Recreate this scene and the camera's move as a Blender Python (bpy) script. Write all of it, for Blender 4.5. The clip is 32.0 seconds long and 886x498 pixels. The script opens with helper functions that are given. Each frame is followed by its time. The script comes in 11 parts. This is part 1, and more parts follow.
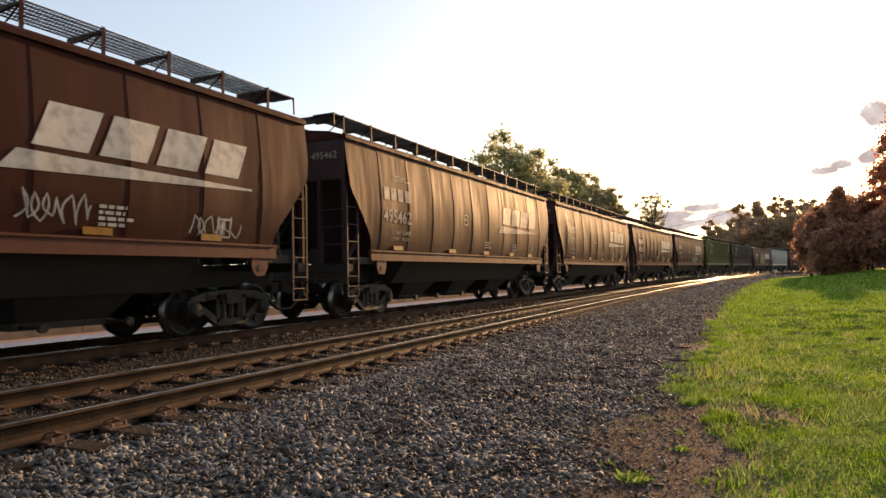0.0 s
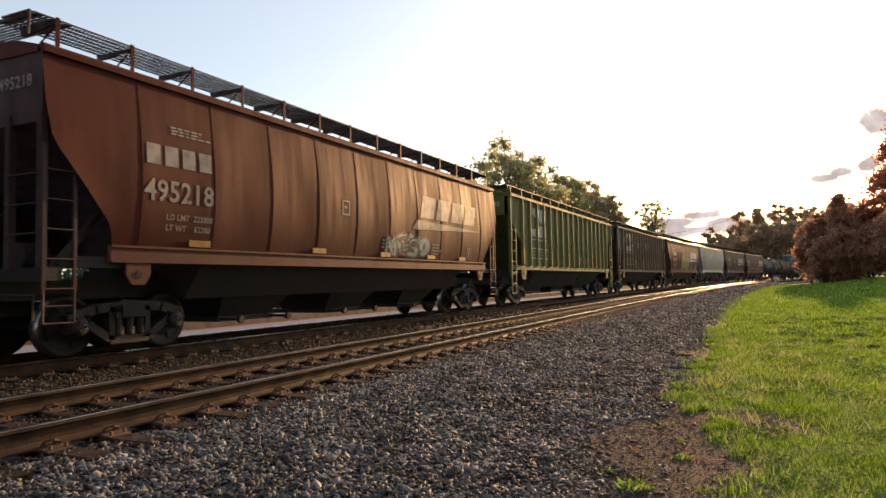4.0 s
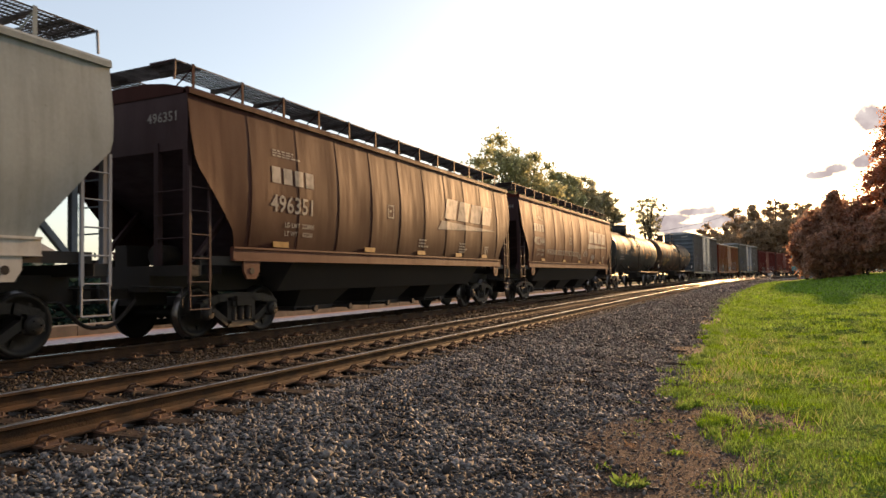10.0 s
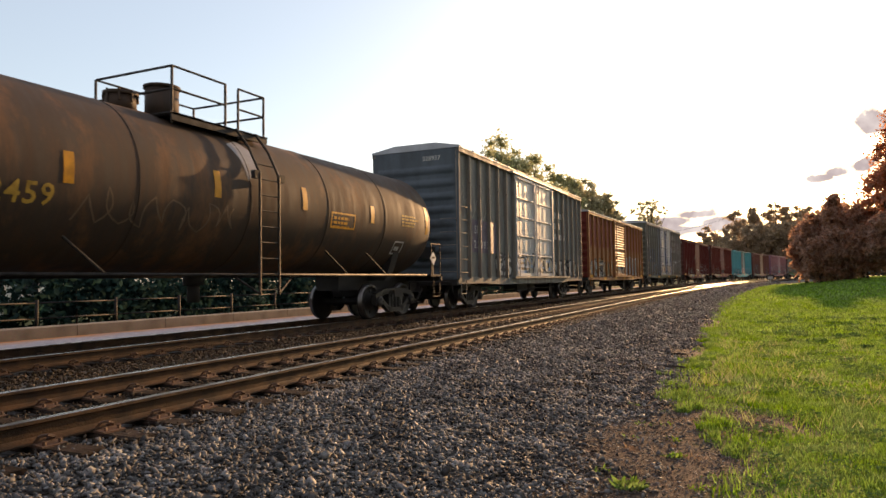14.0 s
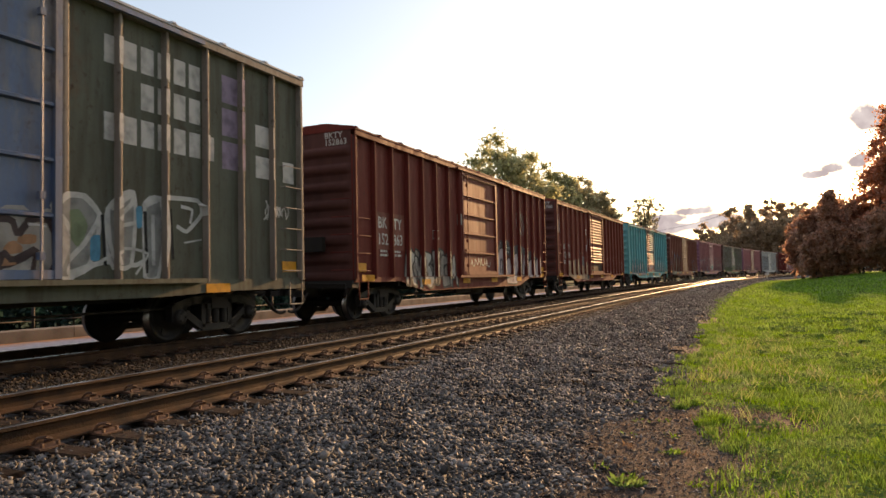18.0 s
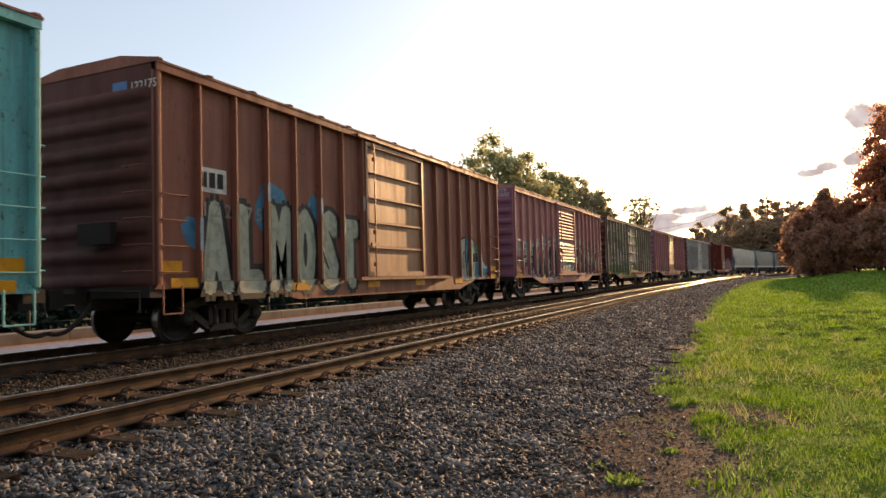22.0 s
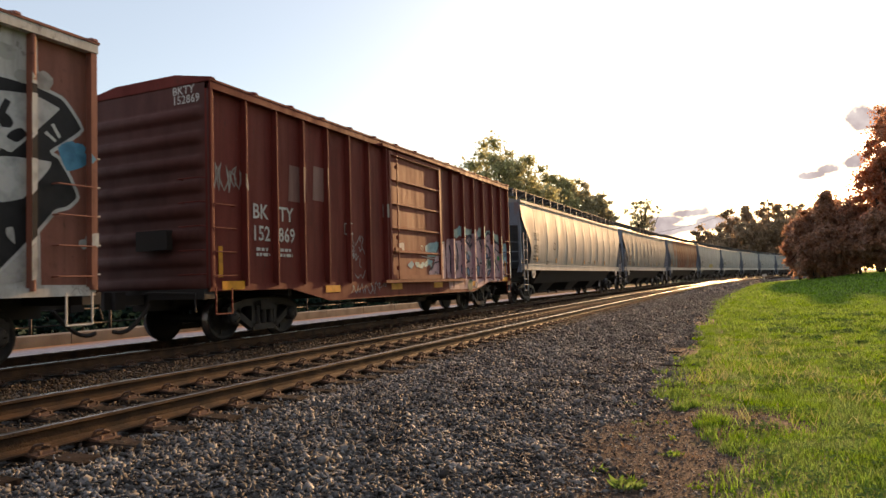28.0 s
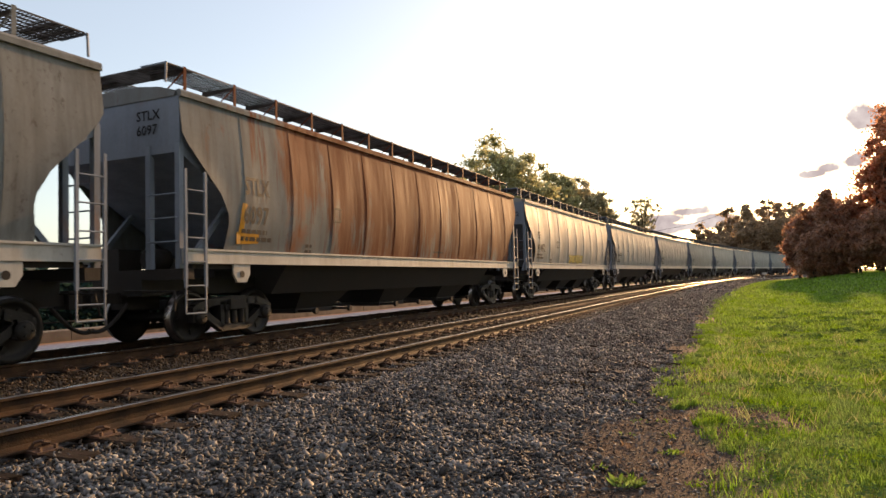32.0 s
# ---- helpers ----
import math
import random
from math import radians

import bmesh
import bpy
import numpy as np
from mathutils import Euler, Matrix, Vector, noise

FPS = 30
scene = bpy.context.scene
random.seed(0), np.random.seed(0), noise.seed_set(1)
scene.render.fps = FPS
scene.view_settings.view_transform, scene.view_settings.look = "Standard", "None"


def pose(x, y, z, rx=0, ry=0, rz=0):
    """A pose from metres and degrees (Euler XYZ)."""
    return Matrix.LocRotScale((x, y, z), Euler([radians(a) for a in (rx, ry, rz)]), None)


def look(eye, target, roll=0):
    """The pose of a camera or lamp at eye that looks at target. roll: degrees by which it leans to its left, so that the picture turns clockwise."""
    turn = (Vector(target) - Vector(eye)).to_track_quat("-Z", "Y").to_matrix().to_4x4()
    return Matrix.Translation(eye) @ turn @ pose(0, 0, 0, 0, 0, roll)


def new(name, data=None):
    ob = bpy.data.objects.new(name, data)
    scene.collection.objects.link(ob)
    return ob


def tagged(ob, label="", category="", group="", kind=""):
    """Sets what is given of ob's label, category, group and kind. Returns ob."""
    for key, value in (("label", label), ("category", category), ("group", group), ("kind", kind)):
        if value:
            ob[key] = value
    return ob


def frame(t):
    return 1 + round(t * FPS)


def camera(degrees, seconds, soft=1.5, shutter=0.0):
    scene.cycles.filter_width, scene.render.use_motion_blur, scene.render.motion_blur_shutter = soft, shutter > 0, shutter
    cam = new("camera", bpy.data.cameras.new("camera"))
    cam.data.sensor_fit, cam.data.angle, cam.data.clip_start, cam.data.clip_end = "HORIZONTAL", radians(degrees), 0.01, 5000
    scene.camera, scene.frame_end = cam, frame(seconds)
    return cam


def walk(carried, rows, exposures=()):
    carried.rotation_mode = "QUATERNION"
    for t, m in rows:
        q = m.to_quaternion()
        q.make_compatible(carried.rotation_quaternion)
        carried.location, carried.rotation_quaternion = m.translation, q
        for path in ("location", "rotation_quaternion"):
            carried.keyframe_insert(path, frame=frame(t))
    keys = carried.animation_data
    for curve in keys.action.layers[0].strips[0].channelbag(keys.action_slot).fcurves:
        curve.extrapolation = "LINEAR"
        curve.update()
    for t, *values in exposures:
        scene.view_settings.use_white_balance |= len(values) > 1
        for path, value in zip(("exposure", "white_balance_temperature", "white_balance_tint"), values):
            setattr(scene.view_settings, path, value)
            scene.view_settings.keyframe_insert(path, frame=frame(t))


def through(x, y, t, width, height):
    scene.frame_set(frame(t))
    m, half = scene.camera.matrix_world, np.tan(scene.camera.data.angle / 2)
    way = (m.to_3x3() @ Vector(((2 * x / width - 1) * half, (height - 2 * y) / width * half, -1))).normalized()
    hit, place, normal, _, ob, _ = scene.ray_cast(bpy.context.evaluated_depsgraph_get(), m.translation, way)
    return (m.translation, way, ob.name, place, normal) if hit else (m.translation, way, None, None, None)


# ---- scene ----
cam = camera(66.2, 32.0, soft=1.5, shutter=0.05)
EYE = Vector((0.0, 0.0, 1.62))


def aim(turn, rise, lean):
    """Camera pose: degrees turned left of the track, tipped up, leaned left."""
    a, b = radians(turn), radians(rise)
    return look(EYE, EYE + Vector((-math.sin(a) * math.cos(b), math.cos(a) * math.cos(b), math.sin(b))), lean)


AIM = (
    (0, 25.110, 2.187, -1.122), (0.5, 25.132, 2.250, -1.258), (1, 25.154, 2.314, -1.176), (1.5, 25.162, 2.389, -1.089),
    (2, 25.110, 2.444, -1.077), (2.5, 25.111, 2.502, -1.040), (3, 25.164, 2.585, -0.996), (3.5, 25.165, 2.701, -1.066),
    (5.5, 25.033, 3.011, -1.167), (6, 25.001, 3.069, -1.285), (6.5, 24.925, 3.133, -1.426), (7, 24.771, 3.198, -1.421),
    (7.5, 24.802, 3.126, -1.334), (8, 24.830, 2.654, -1.254), (8.5, 25.044, 2.582, -1.224), (9, 25.093, 2.589, -1.157),
    (9.5, 24.961, 2.482, -1.009), (10, 24.789, 2.460, -1.047), (10.5, 24.808, 2.408, -1.008), (11, 24.866, 2.427, -0.965),
    (11.5, 24.852, 2.447, -0.979), (12, 24.878, 2.506, -0.852), (12.5, 24.938, 2.540, -0.885), (13, 24.948, 2.535, -0.711),
    (13.5, 24.916, 2.577, -0.683), (14, 24.795, 2.586, -0.768), (14.5, 24.729, 2.660, -0.919), (16.5, 24.684, 2.862, -1.161),
    (17, 24.685, 2.950, -1.332), (17.5, 24.656, 2.850, -1.306), (18, 24.545, 2.481, -1.213), (18.5, 24.397, 2.437, -1.436),
    (19, 24.232, 2.446, -1.543), (19.5, 24.223, 2.527, -1.584), (20, 24.182, 2.544, -1.503), (20.5, 24.184, 2.503, -1.497),
    (21, 24.228, 2.515, -1.442), (21.5, 24.208, 2.513, -1.565), (22, 24.246, 2.498, -1.523), (22.5, 24.290, 2.480, -1.371),
    (23, 24.257, 2.430, -1.325), (23.5, 24.273, 2.369, -1.347), (24, 24.332, 2.322, -1.326), (24.5, 24.363, 2.308, -1.339),
    (25, 24.311, 2.326, -1.400), (25.5, 24.334, 2.369, -1.497), (27.5, 24.368, 2.690, -1.699), (28, 24.336, 2.773, -1.635),
    (28.5, 24.352, 2.848, -1.580), (29, 24.326, 2.890, -1.644), (29.5, 24.299, 2.907, -1.640), (30, 24.272, 2.811, -1.460),
    (30.5, 24.243, 2.663, -1.499), (31, 24.241, 2.597, -1.443), (31.5, 24.295, 2.602, -1.508), (32, 24.351, 2.591, -1.493),
)
walk(cam, [(t, aim(a, b, c)) for t, a, b, c in AIM])

# ---- light ----
SUN_AZ, SUN_EL = 5.2, 11.5     # degrees right of the track, degrees up
world = bpy.data.worlds.new("world")
scene.world = world
world.use_nodes = True
wn, wl = world.node_tree.nodes, world.node_tree.links
sky = wn.new("ShaderNodeTexSky")
sky.sky_type, sky.sun_disc = "NISHITA", False
sky.sun_elevation, sky.sun_rotation = radians(SUN_EL), radians(SUN_AZ)
sky.altitude, sky.air_density, sky.dust_density, sky.ozone_density = 100, 1.0, 1.6, 1.0


# the clear sky seen through a thin bright veil, with a few small clouds low beside the sun
tc = wn.new("ShaderNodeTexCoord")
dim = wn.new("ShaderNodeMix")
dim.data_type, dim.blend_type = "RGBA", "ADD"
dim.inputs["Factor"].default_value = 1.0
tone = wn.new("ShaderNodeMix")
tone.data_type, tone.blend_type = "RGBA", "MULTIPLY"
tone.inputs["Factor"].default_value = 1.0
tone.inputs["B"].default_value = (0.060, 0.060, 0.060, 1)
wl.new(sky.outputs["Color"], tone.inputs["A"])
wl.new(tone.outputs["Result"], dim.inputs["A"])
dim.inputs["B"].default_value = (0.130, 0.130, 0.139, 1)
sep = wn.new("ShaderNodeSeparateXYZ")
wl.new(tc.outputs["Generated"], sep.inputs["Vector"])


def maths(op, a, b):
    q = wn.new("ShaderNodeMath")
    q.operation = op
    for k, val in enumerate((a, b)):
        if isinstance(val, (int, float)):
            q.inputs[k].default_value = val
        else:
            wl.new(val, q.inputs[k])
    return q.outputs[0]


across, up = maths("DIVIDE", sep.outputs["X"], sep.outputs["Y"]), maths("DIVIDE", sep.outputs["Z"], sep.outputs["Y"])
CLOUDS = ((0.082, 0.124, 0.026, 0.009), (0.101, 0.13, 0.028, 0.0125), (0.121, 0.138, 0.024, 0.012), (0.139, 0.193, 0.026, 0.018), (0.154, 0.195, 0.026, 0.016), (-0.075, 0.085, 0.03, 0.008), (-0.105, 0.077, 0.036, 0.008), (-0.035, 0.074, 0.05, 0.009), (-0.075, 0.065, 0.09, 0.009))
puff = wn.new("ShaderNodeTexNoise")
puff.inputs["Scale"].default_value, puff.inputs["Detail"].default_value = 34.0, 10
wl.new(tc.outputs["Generated"], puff.inputs["Vector"])
cloud = None
for cx, cz, rx, rz in CLOUDS:
    dx, dz = maths("DIVIDE", maths("SUBTRACT", across, cx), rx), maths("DIVIDE", maths("SUBTRACT", up, cz), rz)
    d2 = maths("MULTIPLY", maths("POWER", maths("ADD", maths("MULTIPLY", dx, dx), maths("MULTIPLY", dz, dz)), 0.5), 1.7)
    bump = maths("SUBTRACT", maths("ADD", 1.9, maths("MULTIPLY", maths("SUBTRACT", puff.outputs["Fac"], 0.5), 4.5)), d2)
    cloud = bump if cloud is None else maths("MAXIMUM", cloud, bump)
soft_ = wn.new("ShaderNodeMapRange")
soft_.inputs["From Min"].default_value, soft_.inputs["From Max"].default_value, soft_.inputs["To Max"].default_value = -0.6, 0.9, 1.0
wl.new(maths("MULTIPLY", cloud, maths("GREATER_THAN", sep.outputs["Y"], 0.2)), soft_.inputs["Value"])
veil = wn.new("ShaderNodeMix")
veil.data_type = "RGBA"
wl.new(soft_.outputs["Result"], veil.inputs["Factor"])
wl.new(dim.outputs["Result"], veil.inputs["A"])
shade = wn.new("ShaderNodeMix")
shade.data_type = "RGBA"
fluff = wn.new("ShaderNodeTexNoise")
fluff.inputs["Scale"].default_value, fluff.inputs["Detail"].default_value = 42.0, 6
wl.new(tc.outputs["Generated"], fluff.inputs["Vector"])
thick = wn.new("ShaderNodeMapRange")
thick.inputs["From Min"].default_value, thick.inputs["From Max"].default_value = 0.38, 0.62
wl.new(fluff.outputs["Fac"], thick.inputs["Value"])
wl.new(thick.outputs["Result"], shade.inputs["Factor"])
shade.inputs["A"].default_value, shade.inputs["B"].default_value = (0.225, 0.185, 0.182, 1), (0.33, 0.285, 0.27, 1)
wl.new(shade.outputs["Result"], veil.inputs["B"])
wl.new(veil.outputs["Result"], wn["Background"].inputs["Color"])
wn["Background"].inputs["Strength"].default_value = 1.0
sun = new("sun", bpy.data.lights.new("sun", "SUN"))
sun.data.energy, sun.data.angle, sun.data.color = 3.0, radians(0.8), (1.0, 0.56, 0.25)
a, e = radians(SUN_AZ), radians(SUN_EL)
sun.matrix_world = look((0, 0, 60), Vector((0, 0, 60)) - Vector((math.sin(a) * math.cos(e), math.cos(a) * math.cos(e), math.sin(e))))
scene.view_settings.exposure = 1.36

# ---- materials ----
MATS = {}


def mat(name, color, rough=0.7, metal=0.0, vary=0.25, scale=3.0, bump=0.15, grain=40.0, spec=0.5, dirt=None, dirt_amount=0.35, per_object=0.0, island=0.0, sss=0.0):
    """Paint or mineral with broad stains, fine grain and relief; sizes in metres of the thing's own space."""
    if name in MATS:
        return MATS[name]
    m = bpy.data.materials.new(name)
    m.use_nodes = True
    n, l = m.node_tree.nodes, m.node_tree.links
    b = n["Principled BSDF"]
    co = n.new("ShaderNodeTexCoord")
    big = n.new("ShaderNodeTexNoise")
    big.inputs["Scale"].default_value, big.inputs["Detail"].default_value = scale, 5
    fine = n.new("ShaderNodeTexNoise")
    fine.inputs["Scale"].default_value, fine.inputs["Detail"].default_value = grain, 4
    l.new(co.outputs["Object"], big.inputs["Vector"])
    l.new(co.outputs["Object"], fine.inputs["Vector"])
    ramp = n.new("ShaderNodeValToRGB")
    d = dirt or tuple(c * 0.35 for c in color)
    ramp.color_ramp.elements[0].position, ramp.color_ramp.elements[1].position = 0.3, 0.3 + dirt_amount
    ramp.color_ramp.elements[0].color, ramp.color_ramp.elements[1].color = (*d, 1), (*color, 1)
    l.new(big.outputs["Fac"], ramp.inputs["Fac"])
    mix = n.new("ShaderNodeMix")
    mix.data_type, mix.blend_type = "RGBA", "MULTIPLY"
    mix.inputs["Factor"].default_value = vary
    l.new(ramp.outputs["Color"], mix.inputs["A"])
    l.new(fine.outputs["Color"], mix.inputs["B"])
    out = mix.outputs["Result"]
    if per_object or island:
        hsv = n.new("ShaderNodeHueSaturation")
        mr = n.new("ShaderNodeMapRange")
        k = per_object or island
        mr.inputs["To Min"].default_value, mr.inputs["To Max"].default_value = 1 - k, 1 + k
        src = n.new("ShaderNodeObjectInfo").outputs["Random"] if per_object else n.new("ShaderNodeNewGeometry").outputs["Random Per Island"]
        l.new(src, mr.inputs["Value"])
        l.new(mr.outputs["Result"], hsv.inputs["Value"])
        l.new(out, hsv.inputs["Color"])
        out = hsv.outputs["Color"]
    l.new(out, b.inputs["Base Color"])
    rr = n.new("ShaderNodeMapRange")
    rr.inputs["To Min"].default_value, rr.inputs["To Max"].default_value = min(1, rough + 0.15), max(0.03, rough - 0.12)
    l.new(big.outputs["Fac"], rr.inputs["Value"])
    l.new(rr.outputs["Result"], b.inputs["Roughness"])
    b.inputs["Metallic"].default_value = metal
    b.inputs["Specular IOR Level"].default_value = spec
    if bump:
        bp = n.new("ShaderNodeBump")
        bp.inputs["Strength"].default_value, bp.inputs["Distance"].default_value = bump, 0.02
        l.new(fine.outputs["Fac"], bp.inputs["Height"])
        l.new(bp.outputs["Normal"], b.inputs["Normal"])
    MATS[name] = m
    return m


def leaf_mat(name, color, through=0.5, spread=0.35):
    m = bpy.data.materials.new(name)
    m.use_nodes = True
    n, l = m.node_tree.nodes, m.node_tree.links
    b, out = n["Principled BSDF"], n["Material Output"]
    g = n.new("ShaderNodeNewGeometry")
    hsv = n.new("ShaderNodeHueSaturation")
    hsv.inputs["Color"].default_value = (*color, 1)
    mr = n.new("ShaderNodeMapRange")
    mr.inputs["To Min"].default_value, mr.inputs["To Max"].default_value = 1 - spread, 1 + spread
    l.new(g.outputs["Random Per Island"], mr.inputs["Value"])
    l.new(mr.outputs["Result"], hsv.inputs["Value"])
    tex = n.new("ShaderNodeTexNoise")
    tex.inputs["Scale"].default_value = 0.4
    hr = n.new("ShaderNodeMapRange")
    hr.inputs["To Min"].default_value, hr.inputs["To Max"].default_value = 0.46, 0.53
    l.new(tex.outputs["Fac"], hr.inputs["Value"])
    l.new(hr.outputs["Result"], hsv.inputs["Hue"])
    big = n.new("ShaderNodeTexNoise")
    big.inputs["Scale"].default_value, big.inputs["Detail"].default_value = 1.7, 3
    l.new(n.new("ShaderNodeNewGeometry").outputs["Position"], big.inputs["Vector"])
    sat = n.new("ShaderNodeMapRange")
    sat.inputs["From Min"].default_value, sat.inputs["From Max"].default_value, sat.inputs["To Min"].default_value, sat.inputs["To Max"].default_value = 0.3, 0.7, 0.7, 1.1
    l.new(big.outputs["Fac"], sat.inputs["Value"])
    l.new(sat.outputs["Result"], hsv.inputs["Saturation"])
    l.new(hsv.outputs["Color"], b.inputs["Base Color"])
    b.inputs["Roughness"].default_value = 0.55
    b.inputs["Specular IOR Level"].default_value = 0.0
    t = n.new("ShaderNodeBsdfTranslucent")
    l.new(hsv.outputs["Color"], t.inputs["Color"])
    mx = n.new("ShaderNodeMixShader")
    mx.inputs["Fac"].default_value = through
    l.new(b.outputs["BSDF"], mx.inputs[1])
    l.new(t.outputs["BSDF"], mx.inputs[2])
    l.new(mx.outputs["Shader"], out.inputs["Surface"])
    return m


M_STEEL = mat("worn_rail_top", (0.56, 0.50, 0.44), 0.26, 1.0, 0.2, 2, 0.02)
M_RAILRUST = mat("rail_rust", (0.085, 0.043, 0.018), 0.7, 0.0, 0.4, 4, 0.3, 60, dirt=(0.026, 0.016, 0.011), spec=0.2)
M_TIE = mat("creosoted_timber", (0.052, 0.037, 0.029), 0.85, 0, 0.5, 5, 0.5, 30, per_object=0.3, spec=0.1)
# gear and wheels: the shadow beneath the train is put into these dark colours
M_UNDER = mat("black_running_gear", (0.017, 0.0145, 0.013), 0.8, 0, 0.3, 2, 0.3, 30, dirt=(0.03, 0.023, 0.018))
M_GEAR = mat("side_frame_iron", (0.018, 0.015, 0.0125), 0.65, 0.2, 0.35, 3, 0.35, 35, dirt=(0.02, 0.017, 0.015))
M_GRATE = mat("galvanised_grating", (0.10, 0.09, 0.085), 0.6, 0.5, 0.3, 4, 0.1, 30)
# near-black on every hopper: the shade under the body is put into the colour
M_BELLY = mat("shaded_hopper_belly", (0.022, 0.019, 0.017), 0.8, 0, 0.35, 1.2, 0.25, 20, dirt=(0.04, 0.032, 0.027))
M_DARKIRON = mat("dark_pipework", (0.045, 0.04, 0.037), 0.65, 0.0, 0.3, 5, 0.1, 30, spec=0.2)
M_WHEEL = mat("wheel_steel", (0.018, 0.015, 0.013), 0.6, 0.3, 0.3, 2, 0.1)
M_TREAD = mat("wheel_tread", (0.3, 0.28, 0.27), 0.3, 1.0, 0.1, 2, 0.0)
M_BARK = mat("bark", (0.09, 0.065, 0.045), 0.9, 0, 0.5, 3, 0.6, 12)
# tree leaves: pale haze and reddish sun flare are mixed into the colours
M_LEAF = leaf_mat("leaf_green", (0.42, 0.43, 0.21), 0.68)
M_LEAF2 = leaf_mat("leaf_flare_brown", (0.42, 0.25, 0.15), 0.7)
M_HEDGE = leaf_mat("hedge_leaf", (0.028, 0.06, 0.052), 0.3)
M_LEAFFAR = leaf_mat("distant_haze_leaf", (0.45, 0.35, 0.21), 0.7)
M_LEAF3 = leaf_mat("leaf_spring", (0.45, 0.43, 0.25), 0.68)
M_LEAFR = leaf_mat("leaf_flare_orange", (0.52, 0.25, 0.12), 0.7)
M_GRASS = leaf_mat("grass_blade", (0.15, 0.285, 0.026), 0.6, 0.6)
M_STRAW = leaf_mat("dry_grass_blade", (0.30, 0.21, 0.12), 0.4, 0.4)
M_STONE = mat("ballast_stone", (0.205, 0.204, 0.2), 0.68, 0, 0.3, 2.5, 0.25, 60, dirt=(0.05, 0.047, 0.046), island=0.75, spec=0.2)
M_STONED = mat("rust_dusted_stone", (0.070, 0.058, 0.044), 0.75, 0, 0.4, 2.5, 0.3, 60, dirt=(0.035, 0.026, 0.02), island=0.75, spec=0.15)
M_PLATE = mat("rusty_tie_plate", (0.13, 0.065, 0.036), 0.75, 0, 0.4, 9, 0.4, 60, dirt=(0.08, 0.045, 0.03), per_object=0.25)
M_CONCRETE = mat("old_concrete", (0.25, 0.225, 0.195), 0.85, 0, 0.4, 2, 0.4, 25, dirt=(0.16, 0.14, 0.12))
M_TEALWALL = mat("pale_teal_paint", (0.42, 0.55, 0.56), 0.6, 0, 0.2, 1.5, 0.1, 20)
M_WHITEPAINT = mat("white_paint", (0.7, 0.7, 0.68), 0.5, 0, 0.2, 3, 0.05, 30)
M_GLASS = mat("dark_window_glass", (0.03, 0.04, 0.05), 0.08, 0, 0.1, 1, 0.0)
M_DRYLEAF = leaf_mat("dry_leaf", (0.075, 0.055, 0.03), 0.3)
M_LEAFLAWN = leaf_mat("lawn_weed_leaf", (0.095, 0.19, 0.045), 0.5)


